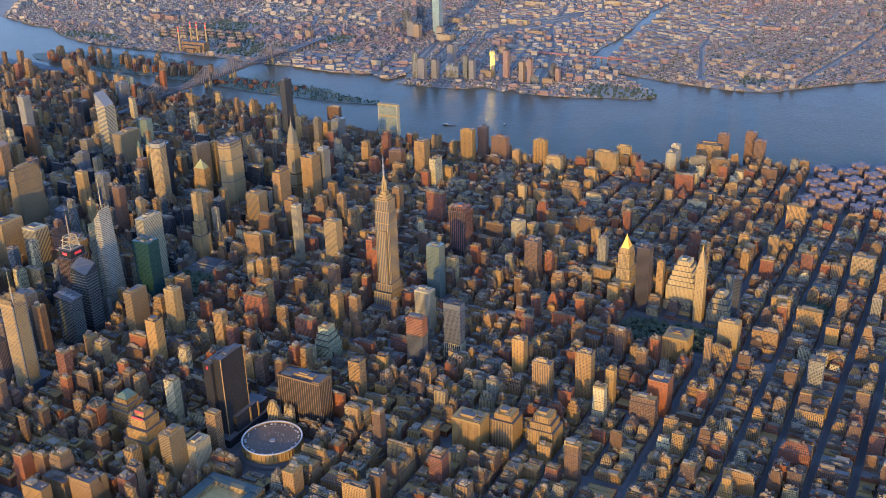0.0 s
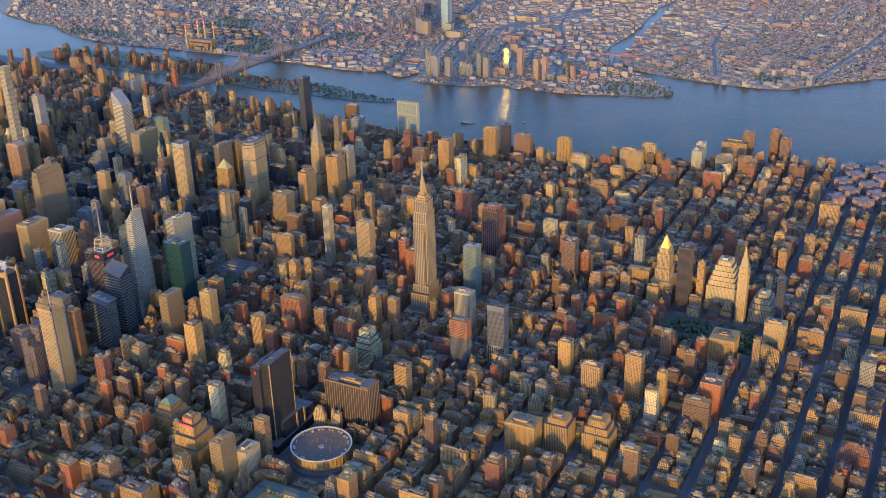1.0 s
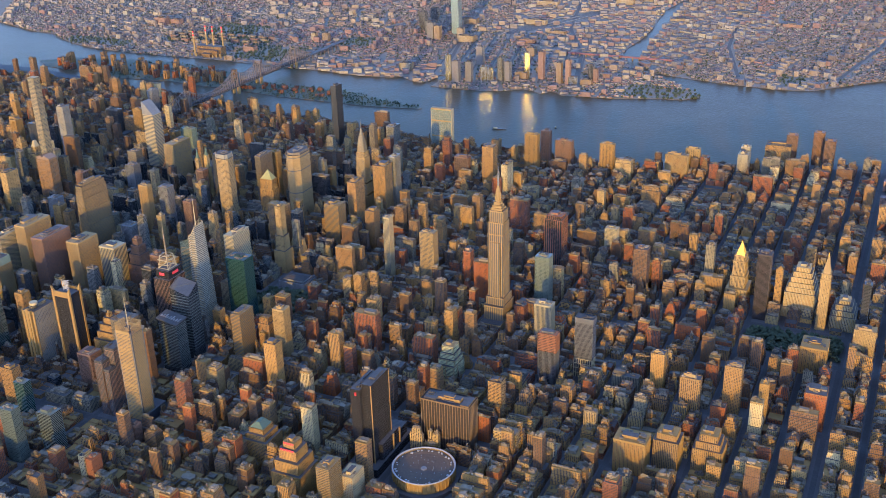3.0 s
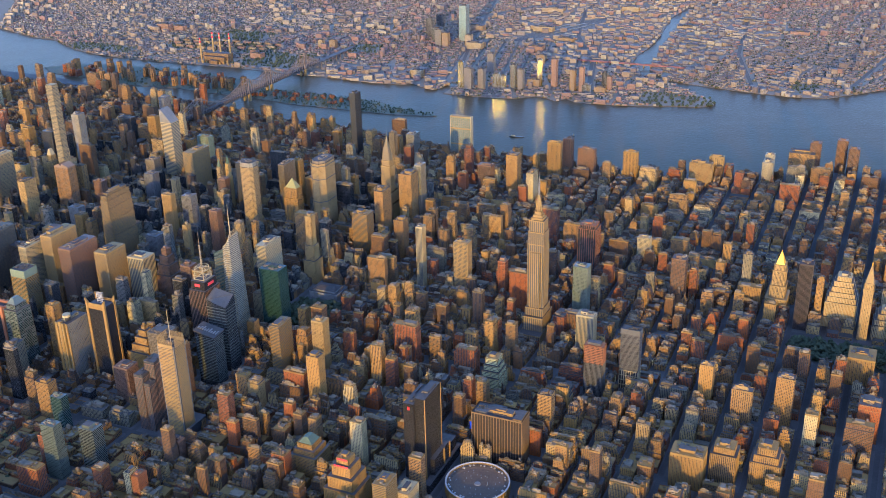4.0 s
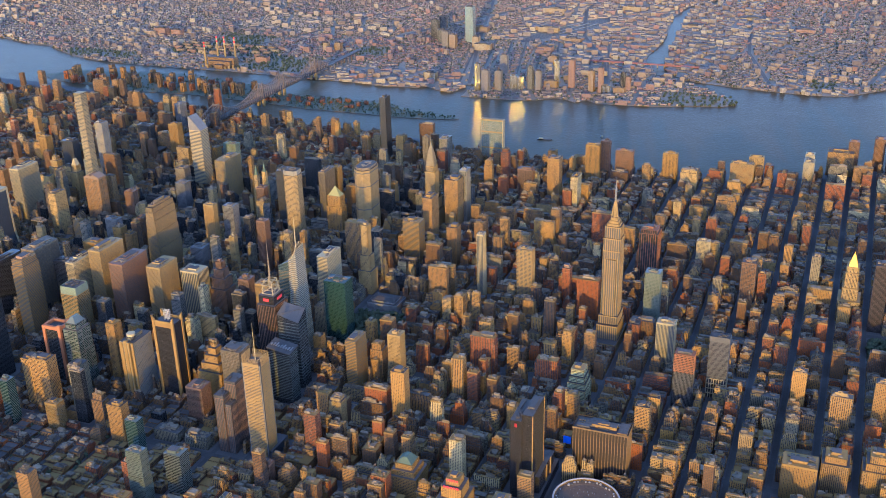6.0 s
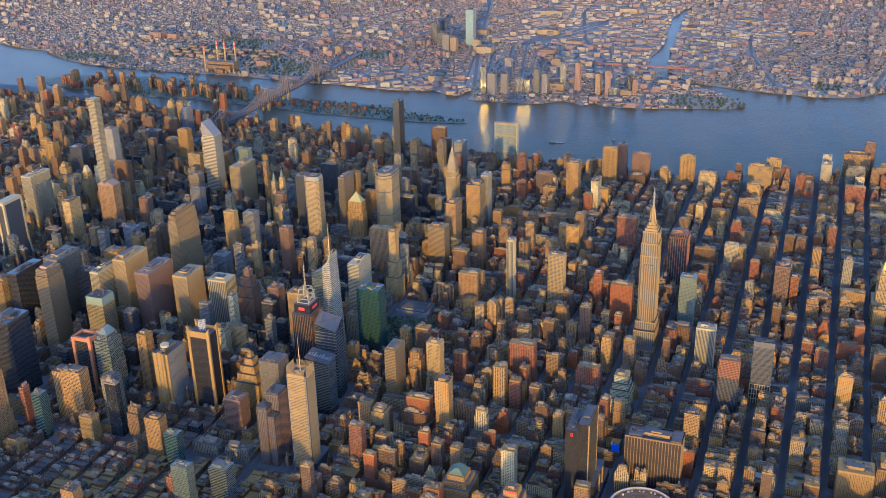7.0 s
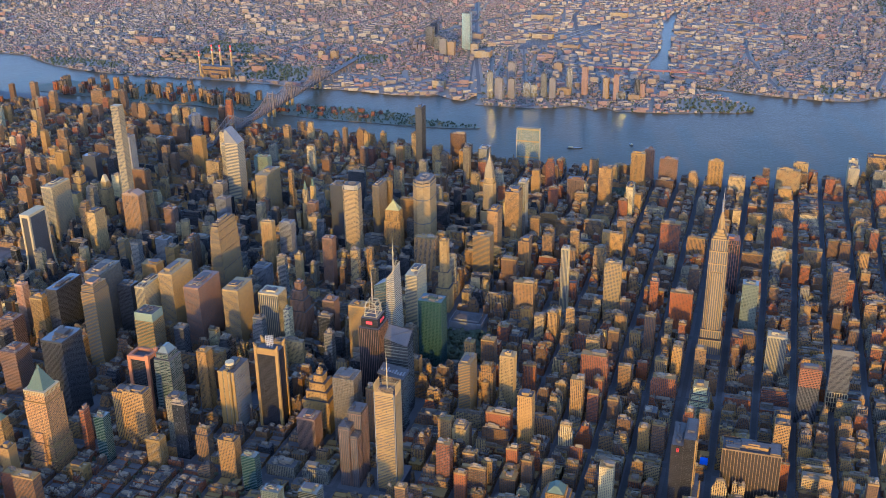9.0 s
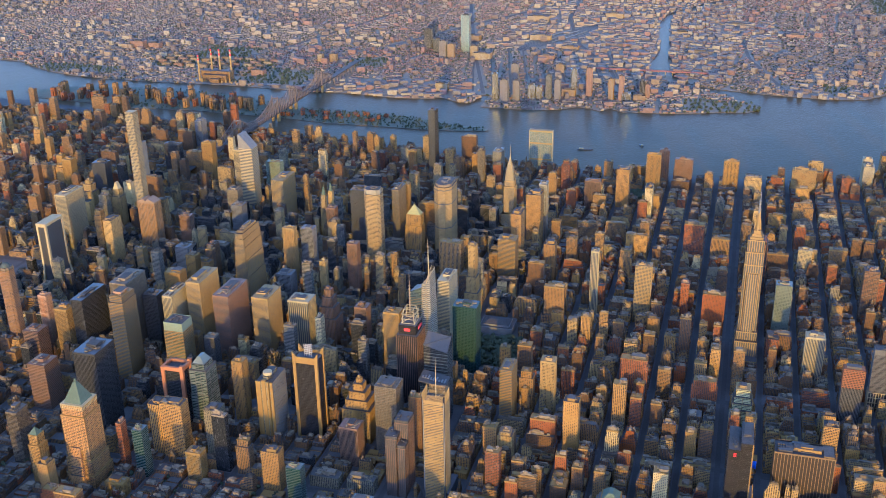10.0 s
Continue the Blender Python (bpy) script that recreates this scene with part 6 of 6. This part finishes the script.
k = 0
for i in range(6):
    for j in range(7):
        x, y = 880 + i * 84 + (j % 2) * 30, 1190 + j * 82 - i * 4
        if y < shore_y(x) - 90:
            estate_block(x, y, (i + j) % 2)
            k += 1
grove("leafy trees in the back yards of tenements", [(street_x(n) + rg.choice((-5.5, 5.5, 39, 41)), rg.uniform(-1060, -810)) for n in range(43, 58) for _ in range(16)], 8, 14, 10)
grove("trees between the housing blocks", [(rg.uniform(860, 1330), rg.uniform(1150, 1640)) for _ in range(260)], 8, 14, 9)


# far walls: distance haze put into greyer brick and lighter, low-contrast windows
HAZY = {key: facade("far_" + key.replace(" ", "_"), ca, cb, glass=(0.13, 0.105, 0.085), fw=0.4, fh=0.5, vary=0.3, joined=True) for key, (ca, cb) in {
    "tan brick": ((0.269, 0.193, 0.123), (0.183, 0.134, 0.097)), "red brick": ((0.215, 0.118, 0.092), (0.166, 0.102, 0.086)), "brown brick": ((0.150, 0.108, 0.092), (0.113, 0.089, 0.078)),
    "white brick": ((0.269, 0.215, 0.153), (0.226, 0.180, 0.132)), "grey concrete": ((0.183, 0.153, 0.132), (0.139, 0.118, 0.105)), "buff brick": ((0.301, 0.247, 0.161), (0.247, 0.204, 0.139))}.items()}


# ---- far shore ----
def far_block(sh, rg, x, y, w, d, h, turn, m):
    c, s = math.cos(turn), math.sin(turn)
    pts = [(x + a * c - b * s, y + a * s + b * c) for a, b in ((-w / 2, -d / 2), (w / 2, -d / 2), (w / 2, d / 2), (-w / 2, d / 2))]
    sh.loft([[(*p, GROUND) for p in pts], [(*p, GROUND + h) for p in pts]], m)
    sh.quad([(*p, GROUND + h) for p in pts], 1)


FAR_SHORE = QUEENS + CREEK_N + [(150, 6200), (-6500, 6200)]
FAR_SOUTH = CREEK_S[:-1] + [(2200, 3800), (2200, 6200), (190, 6200)]
FAR_PARKS = [(-2530, -2150, 2230, 2560), (-3700, -3250, 2260, 2420), (-3150, -2480, 2470, 2720), (300, 420, 2620, 2800), (-330, 20, 2200, 2400), (-2100, -1900, 2700, 2900), (-3000, -2700, 2700, 3000), (700, 1100, 4700, 5300)]
FAR_TAKEN = []


def far_rows(name, poly, turn, x0, x1, y0, y1, seed, label, works):
    """Quarters of low houses, sheds and flats, each on a street grid turned its own way; works(x, y) tells where the sheds stand."""
    rg = random.Random(seed)
    kinds = ("tan brick", "red brick", "brown brick", "white brick", "grey concrete", "buff brick")
    groups = {w: Shape() for w in kinds}
    leaves = Shape()
    size = 520
    for qx in range(int(x0 // size), int(x1 // size) + 1):
        for qy in range(int(y0 // size), int(y1 // size) + 1):
            bend = turn + rg.choice((-0.30, -0.1, 0.0, 0.0, 0.12, 0.35))
            c, s = math.cos(bend), math.sin(bend)
            cx, cy = (qx + 0.5) * size, (qy + 0.5) * size
            green, tallness, brick = rg.uniform(0.45, 0.98), rg.uniform(0.01, 0.07), rg.choices(kinds, (3, 3, 3, 2, 2, 1), k=5)
            v, lane = -size * 0.72, 0
            while v < size * 0.72:
                u = -size * 0.72
                while u < size * 0.72:
                    px, py = cx + u * c - v * s, cy + u * s + v * c
                    step = 20.0
                    home = qx * size <= px < (qx + 1) * size and qy * size <= py < (qy + 1) * size
                    if home and x0 < px < x1 and y0 < py < y1 and px > -1750 - (py + 982) * 0.78 and inside(px, py, poly):
                        if any(a < px < b and e < py < f for a, b, e, f in FAR_PARKS):
                            if rg.random() < 0.8:
                                clump(leaves, rg, px + rg.uniform(-8, 8), py + rg.uniform(-8, 8), GROUND + 5, rg.uniform(5, 9))
                        elif any(a < px < b and e < py < f for a, b, e, f in FAR_TAKEN):
                            pass
                        elif works(px, py):
                            if rg.random() < 0.62:
                                w, d = rg.uniform(14, 46), rg.uniform(16, 24)
                                if not inside(px + w * c, py + w * s, poly):
                                    w = 16
                                far_block(groups[rg.choice(kinds)], rg, px + w / 2 - 10, py, w, d, rg.choice((6, 8, 10, 12, 16, 24)), bend, 0)
                                step = w + rg.choice((3, 6, 25))
                            else:
                                step = rg.uniform(15, 45)
                        elif (u % 180) > 20:
                            h = rg.uniform(6, 11) if rg.random() > tallness else rg.uniform(13, 32)
                            w = rg.uniform(6, 14) if h < 12 else rg.uniform(16, 45)
                            if rg.random() < 0.86:
                                far_block(groups[rg.choice(brick)], rg, px + w / 2, py, w, rg.uniform(9, 13) if h < 12 else 15, h, bend, 0)
                            step = w + rg.choice((0.4, 0.4, 0.4, 3, 9))
                            if rg.random() < green:
                                a, b = u + rg.uniform(-9, 9), v + rg.choice((-10, 10)) + rg.uniform(-2, 2)
                                clump(leaves, rg, cx + a * c - b * s, cy + a * s + b * c, GROUND + 4.5, rg.uniform(3.0, 6.0))
                    u += step
                lane += 1
                v += 24 if lane % 2 else 34
    for wall, sh in groups.items():
        if sh.v:
            thing(name, 0, 0, sh, [HAZY[wall], ROOF_HAZY], "far low " + wall + " houses and sheds " + label, "buildings", kind="stuff")
    thing("street_trees", 0, 0, leaves, LEAF, "small green street trees among far houses", "trees", kind="stuff")


# far roofs, lighter than the near felt: haze put into the colour
ROOF_HAZY = plain("hazy_roofs", (0.085, 0.064, 0.05), (0.215, 0.16, 0.118), joined=True)


SUN_GLASS = plain("sun_control_glass", (0.55, 0.5, 0.4), (0.45, 0.41, 0.33), rough=0.15, metal=0.9, size=5, depth=0)


def far_tower(x, y, w, d, h, wall, label, name="apartment_tower", trim=None, turn=0.0):
    FAR_TAKEN.append((x - w - 6, x + w + 6, y - d - 6, y + d + 6))
    ob = thing(name, x, y, None, (), label, "tower", z=GROUND)
    ob.rotation_euler.z = turn
    b, r, p = Shape(), Shape(), Shape()
    b.box(-w, w, -d, d, 0, h)
    parapet_roof(b, r, -w, w, -d, d, h)
    face_strips(p, -w, w, -d, d, 0, h, 6, 1.4, 0.6)
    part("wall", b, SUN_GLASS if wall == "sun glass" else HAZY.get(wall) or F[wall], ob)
    roof_ob, house = part("roof", r, ROOF, ob), Shape()
    house.solid(-w * 0.5, w * 0.4, -d * 0.5, d * 0.5, h - 1, h + 6)
    part("roof_house", house, ROOF, roof_ob)
    tagged(part("pier_relief", p, trim or {"white brick": STONE, "grey concrete": GREY, "tan brick": TAN, "buff brick": TAN, "red brick": PINK}.get(wall, GREY), ob), kind="stuff")
    return ob


for x, y, w, d, h, wall, label in (
    (-1160, 2200, 13, 14, 128, "sun glass", "sunlit glass waterfront apartment tower"),
    (-1112, 2180, 18, 13, 105, "grey concrete", "grey glass waterfront apartment tower"),
    (-1140, 2540, 17, 14, 95, "grey concrete", "grey apartment tower"),
    (-1064, 2225, 15, 14, 95, "grey concrete", "grey glass waterfront apartment tower"),
    (-1000, 2255, 16, 12, 70, "sun glass", "sunlit glass waterfront apartment block"),
    (-965, 2255, 14, 12, 64, "sun glass", "sunlit glass waterfront apartment block"),
    (-925, 2285, 12, 12, 112, "blue glass", "slim glass waterfront tower"),
    (-878, 2260, 13, 13, 100, "grey concrete", "grey glass waterfront apartment tower"),
    (-822, 2370, 12, 12, 125, "sun glass", "sunlit slim glass waterfront tower"),
    (-840, 2340, 30, 12, 35, "tan brick", "low tan waterfront block"),
    (-750, 2375, 13, 13, 132, "red brick", "tall red brick waterfront tower"),
    (-640, 2315, 12, 12, 102, "tan brick", "tan slim waterfront tower"),
    (-592, 2300, 11, 11, 122, "red brick", "stepped pink brick tower"),
    (-570, 2305, 20, 14, 42, "sun glass", "low sunlit glass block beside a brick tower"),
    (-505, 2385, 12, 12, 85, "dark glass", "dark glass apartment tower"),
    (-480, 2375, 10, 10, 70, "red brick", "orange brick apartment tower"),
    (-512, 2330, 26, 10, 28, "tan brick", "low tan school building"),
    (-1447, 2315, 30, 18, 40, "buff brick", "pale yellow warehouse with many windows"),
    (-1555, 3171, 22, 22, 201, "court glass", "tall pale green glass office tower"),
    (-1640, 3010, 20, 16, 90, "grey concrete", "grey apartment tower"),
    (-1590, 2990, 18, 16, 80, "tan brick", "tan apartment tower"),
    (-1700, 3120, 26, 18, 75, "blue glass", "glass office block"),
    (-1780, 3200, 20, 18, 110, "dark glass", "dark office tower"),
    (-2250, 2750, 14, 14, 45, "buff brick", "tan apartment block"),
    (-2180, 2760, 18, 14, 48, "tan brick", "tan apartment block"),
    (-1210, 3560, 60, 22, 28, "buff brick", "long buff factory block"),
    (-1000, 3330, 45, 20, 22, "tan brick", "tan factory block"),
    (-1330, 4100, 70, 26, 34, "white brick", "pale factory block with many windows"),
    (-880, 4300, 55, 24, 30, "buff brick", "yellow warehouse block"),
    (-1080, 3050, 40, 22, 30, "red brick", "red brick factory block"),
    (-960, 2800, 22, 18, 44, "tan brick", "tan office block"),
    (-1420, 3000, 46, 20, 36, "buff brick", "buff factory block"),
    (-1850, 3500, 20, 20, 70, "dark glass", "dark office tower"),
    (-1480, 3060, 18, 16, 60, "white brick", "pale orange office block"),
    (-1600, 3450, 55, 25, 34, "tan brick", "broad tan factory block"),
    (-430, 3900, 60, 30, 14, "white brick", "long pale shed"),
    (-300, 3400, 70, 24, 12, "grey concrete", "long grey shed"),
    (-120, 4200, 80, 30, 14, "buff brick", "long yellow shed"),
    (200, 3900, 50, 26, 22, "red brick", "red brick works"),
    (-2455, 2410, 34, 18, 30, "red brick", "broad red brick works building"),
    (-3420, 2860, 40, 22, 44, "red brick", "tall red brick works building"),
    (-3330, 2890, 34, 20, 32, "red brick", "broad red brick works building"),
):
    far_tower(x, y, w, d, h, wall, label + " across the river", turn=radians(16.5 if x < -900 else 18.0 if x < -700 else 11.0) if wall == "sun glass" else 0.0)
for i in range(9):  # slabs of flats in a green estate
    for j in range(4):
        if (i * 3 + j * 5) % 7:
            far_tower(-3110 + i * 72 + j * 14, 2500 + j * 62, 24, 7, 18, ("buff brick", "tan brick", "red brick")[(i + 2 * j) % 3], "low brick slab of flats among trees across the river", "apartment_block")


def power_station():
    """The riverside power station with its striped stacks."""
    ob = thing("power_station", -2610, 2250, None, (), "tan power station with tall red and white striped stacks", "power station", z=GROUND)
    FAR_TAKEN.append((-2760, -2480, 2190, 2360))
    b = Shape()
    b.box(-90, 70, 10, 55, 0, 48, 0, 1)
    b.box(-70, 60, -15, 10, 0, 34, 0, 1)
    b.box(-20, 30, -40, -15, 0, 20, 0, 1)
    part("wall", b, [F["tan brick"], ROOF], ob)
    for x, y, h in ((-42, 40, 152), (2, 42, 152), (62, 45, 152), (-92, -5, 128)):
        s = Shape()
        s.tube(x, y, 0, h * 0.72, 5.6, 4.4, 14)
        st = part("stack", s, STONE, ob)
        for i, (f0, f1) in enumerate(((0.72, 0.8), (0.8, 0.87), (0.87, 0.94), (0.94, 1.0))):
            q = Shape()
            q.tube(x, y, h * f0, h * f1, 4.45 - i * 0.12, 4.35 - i * 0.12, 14)
            part("stripe", q, WHITE if i in (0, 2) else RED, st, "white stripe" if i in (0, 2) else "red stripe")
    t = Shape()
    for i in range(14):
        t.tube(-120 + i * 18, -30 + (i % 3) * 9, 0, 9 + (i % 4) * 3, 5, 5, 10)
    tagged(part("tank_farm", t, STONE, ob), kind="stuff")


def truss_bridge():
    """The long steel cantilever bridge over both channels and the river island."""
    bx = -2018
    ob = thing("bridge", bx, 1661, None, (), "long brown steel cantilever truss bridge on stone piers", "bridge")
    towers = [-360, 0, 190, 505]
    ends = [-540, 650]

    def top_z(y):
        if y < towers[0]:
            return 50 + 55 * max(0.0, 1 - (towers[0] - y) / 170)
        if y > towers[-1]:
            return 50 + 55 * max(0.0, 1 - (y - towers[-1]) / 145)
        for a, b in zip(towers, towers[1:]):
            if a <= y <= b:
                f = abs((y - a) / (b - a) - 0.5) * 2
                return 53 + 52 * f ** 2.0 if b - a > 250 else 80 + 25 * f ** 2
        return 50
    deck, truss = Shape(), Shape()
    deck.solid(-15, 15, ends[0] - 260, ends[1] + 380, 34, 38)
    deck.solid(-11, 11, ends[0], ends[1], 42, 44)
    part("deck", deck, PAVING, ob)
    n = 70
    ys = [ends[0] + (ends[1] - ends[0]) * i / n for i in range(n + 1)]
    for s in (-13, 13):
        for a, b in zip(ys, ys[1:]):
            truss.beam((s, a, top_z(a)), (s, b, top_z(b)), 1.2)
            truss.beam((s, a, 36), (s, b, top_z(b)), 0.5)
            truss.beam((s, a, 36), (s, a, top_z(a)), 0.8)
            truss.beam((s, a, 36), (s, b, 36), 1.2)
    for a in ys[::2]:
        truss.beam((-13, a, top_z(a)), (13, a, top_z(a)), 0.6)
    part("truss", truss, RUST, ob, "brown steel truss")
    for y in towers:
        p, q = Shape(), Shape()
        for s in (-13, 13):
            p.solid(s - 5, s + 5, y - 7, y + 7, 0, 34)
            q.solid(s - 2.2, s + 2.2, y - 2.5, y + 2.5, 34, 106)
            q.tube(s, y, 106, 117, 2.0, 0.2, 6)
        for z in (60, 80, 102):
            q.solid(-13, 13, y - 1.5, y + 1.5, z, z + 3)
        part("pier", p, STONE, ob, "stone pier")
        part("tower", q, RUST, ob)
    legs = Shape()
    for y in range(ends[1] + 20, ends[1] + 380, 40):
        for s in (-11, 11):
            legs.solid(s - 1.5, s + 1.5, y - 1.5, y + 1.5, 0, 34)
    tagged(part("approach_trestle", legs, RUST, ob), kind="stuff")
    FAR_TAKEN.append((bx - 22, bx + 22, 2150, 2720))
far_lanes = [(-1290 + 92 * i, 2290 + (i % 3) * 12) for i in range(9)]


RUST = plain("brown_steel", (0.15, 0.105, 0.075), (0.11, 0.08, 0.06), rough=0.6)
power_station()
truss_bridge()


FAR_STREET = plain("dusty_street", (0.105, 0.078, 0.052), (0.075, 0.058, 0.041), size=40, depth=0)
ROAD_LAYER = iter(range(40))  # crossing roads lie one above the other


def far_road(pts, wide, label):
    """A road on the far ground, laid as one ribbon, and the gap that it leaves between the houses."""
    sh, top = Shape(), GROUND + 0.4 + 0.1 * next(ROAD_LAYER)
    for (xa, ya), (xb, yb) in zip(pts, pts[1:]):
        d = math.hypot(xb - xa, yb - ya)
        nx, ny = -(yb - ya) / d * wide / 2, (xb - xa) / d * wide / 2
        sh.quad([(xa - nx, ya - ny, top), (xb - nx, yb - ny, top), (xb + nx, yb + ny, top), (xa + nx, ya + ny, top)])
        for i in range(int(d / 20) + 1):
            f = i * 20 / d
            x, y = xa + (xb - xa) * f, ya + (yb - ya) * f
            FAR_TAKEN.append((x - wide * 0.6 - 6, x + wide * 0.6 + 6, y - wide * 0.6 - 6, y + wide * 0.6 + 6))
    thing("road", 0, 0, sh, FAR_STREET, label, "road", kind="structure")


far_road([(-2018, 3200), (-1800, 3700), (-1350, 4600), (-1000, 5600)], 32, "broad grey avenue from the bridge")
far_road([(-560, 2300), (-720, 2900), (-980, 3500), (-1150, 4200), (-1250, 5600)], 20, "grey motorway on the far shore")
far_road([(-1240, 2300), (-1500, 3150), (-1900, 4600)], 18, "grey street on the far shore")
far_road([(-3000, 2250), (-2600, 3000), (-2300, 4200), (-2100, 5600)], 20, "grey avenue on the far shore")
far_road([(120, 2700), (-40, 3300), (-150, 4300)], 18, "grey avenue beyond the creek")
far_road([(560, 2800), (700, 3600), (900, 5400)], 16, "grey avenue beyond the creek")
for i, (x, y) in enumerate(far_lanes):  # streets of the waterfront quarter, running inland
    far_road([(x, y), (x - 130, y + 520), (x - 235 - 6 * (i % 2), y + 980)], 10, "dark narrow street between waterfront blocks")
yard, trains = Shape(), Shape()
for k in range(9):  # tracks that fan out and bend
    for i in range(16):
        f0, f1 = i / 16, (i + 1) / 16
        q = [(-1290 + 330 * f ** 1.6 + k * (6 + 14 * math.sin(math.pi * f)), 3250 + 800 * f) for f in (f0, f1)]
        yard.quad([(q[0][0] - 3, q[0][1], GROUND + 0.3), (q[0][0] + 3, q[0][1], GROUND + 0.3), (q[1][0] + 3, q[1][1], GROUND + 0.3), (q[1][0] - 3, q[1][1], GROUND + 0.3)])
        FAR_TAKEN.append((q[0][0] - 8, q[0][0] + 8, q[0][1] - 10, q[1][1] + 10))
        if k % 3 == 0 and 4 < i < 12:
            trains.beam((*q[0], GROUND + 2), (*q[1], GROUND + 2), 1.6)
thing("rail_yard", 0, 0, yard, ASPHALT, "fan of dark rail tracks on the far shore", "rail yard", kind="structure")
thing("train_rows", 0, 0, trains, STEEL, "rows of parked silver trains", "trains", kind="stuff")


def island_block(x, y, w, d, h):
    ob = thing("apartment_block", x, y, None, (), "tan brick apartment block on the river island", "building", "island blocks", z=GROUND)
    b, r = Shape(), Shape()
    b.box(-w, w, -d, d, 0, h)
    b.box(-w * 0.5, w * 0.5, -d * 1.6, d * 1.6, 0, h * 0.7)
    parapet_roof(b, r, -w, w, -d, d, h)
    r.quad([(*p, h * 0.7) for p in rect(-w * 0.5, w * 0.5, -d * 1.6, d * 1.6)])
    part("wall", b, F["tan brick" if h > 40 else "red brick"], ob)
    roof_ob, house = part("roof", r, ROOF, ob), Shape()
    house.solid(-3, 3, -3, 3, h - 1, h + 5)
    part("roof_house", house, ROOF, roof_ob)


rg = random.Random(41)
for i in range(34):
    x = -2200 - i * 32
    for y in ((1790 + 30 * math.sin(i)), (1900 + 40 * math.sin(i * 1.7))):
        if inside(x, y, ISLE) and inside(x, y + 25, ISLE) and rg.random() < 0.8:
            island_block(x, y, rg.uniform(8, 12), rg.uniform(8, 14), rg.uniform(28, 62))
for i in range(26):
    x, y = -1560 - i * 21, 1720 + rg.uniform(0, 110)
    if inside(x, y - 12, ISLE) and inside(x, y + 12, ISLE):
        island_block(x, y, rg.uniform(5, 12), rg.uniform(4, 8), rg.uniform(6, 20))
far_rows("far_houses", FAR_SHORE, radians(4), -6300, 160, 2080, 5900, 51, "on the far shore", lambda x, y: (x > -1000 and y > 2700 or x > -1450 and y > 3300 or y < 2450 and x > -2400 and x < -1250) and not (-1300 < x < -500 and y < 2650))
far_rows("far_houses", FAR_SOUTH, radians(-24), -560, 1700, 2500, 5900, 52, "beyond the creek", lambda x, y: x < -120 and y > 2750 or y < 2680 and x > 150 or -120 <= x < 100 and 3500 < y < 4300)


def road_bridge():
    ob = thing("road_bridge", -470, 2870, None, (), "low red steel drawbridge over the creek", "bridge")
    d = Shape()
    d.solid(-330, 240, -7, 7, 14, 17)
    d.solid(-330, 240, -7.6, -6.8, 17, 19)
    d.solid(-330, 240, 6.8, 7.6, 17, 19)
    part("deck", d, RED_STEEL, ob)
    p = Shape()
    for x in range(-320, 240, 35):
        p.solid(x - 2, x + 2, -6, 6, 0, 14)
    tagged(part("pier_relief", p, STONE, ob), kind="stuff")


RED_STEEL = plain("red_steel", (0.21, 0.085, 0.065), (0.17, 0.075, 0.06))
road_bridge()


def vessel(x, y, turn, long, label):
    ob = thing("boat", x, y, None, (), label, "boat")
    ob.rotation_euler.z = turn
    h, c = Shape(), Shape()
    h.loft([[(-long / 2, -3, 0), (long * 0.3, -3, 0), (long / 2, 0, 0), (long * 0.3, 3, 0), (-long / 2, 3, 0)], [(-long / 2, -4, 3), (long * 0.35, -4, 3), (long * 0.55, 0, 3.6), (long * 0.35, 4, 3), (-long / 2, 4, 3)]], 0, 0)
    part("hull", h, DARK, ob)
    c.solid(-long * 0.4, -long * 0.1, -2.5, 2.5, 3, 8)
    part("cabin", c, WHITE, ob)


vessel(-640, 1560, radians(8), 60, "low dark barge on the river")
vessel(-430, 1660, radians(120), 30, "small white ferry on the river")
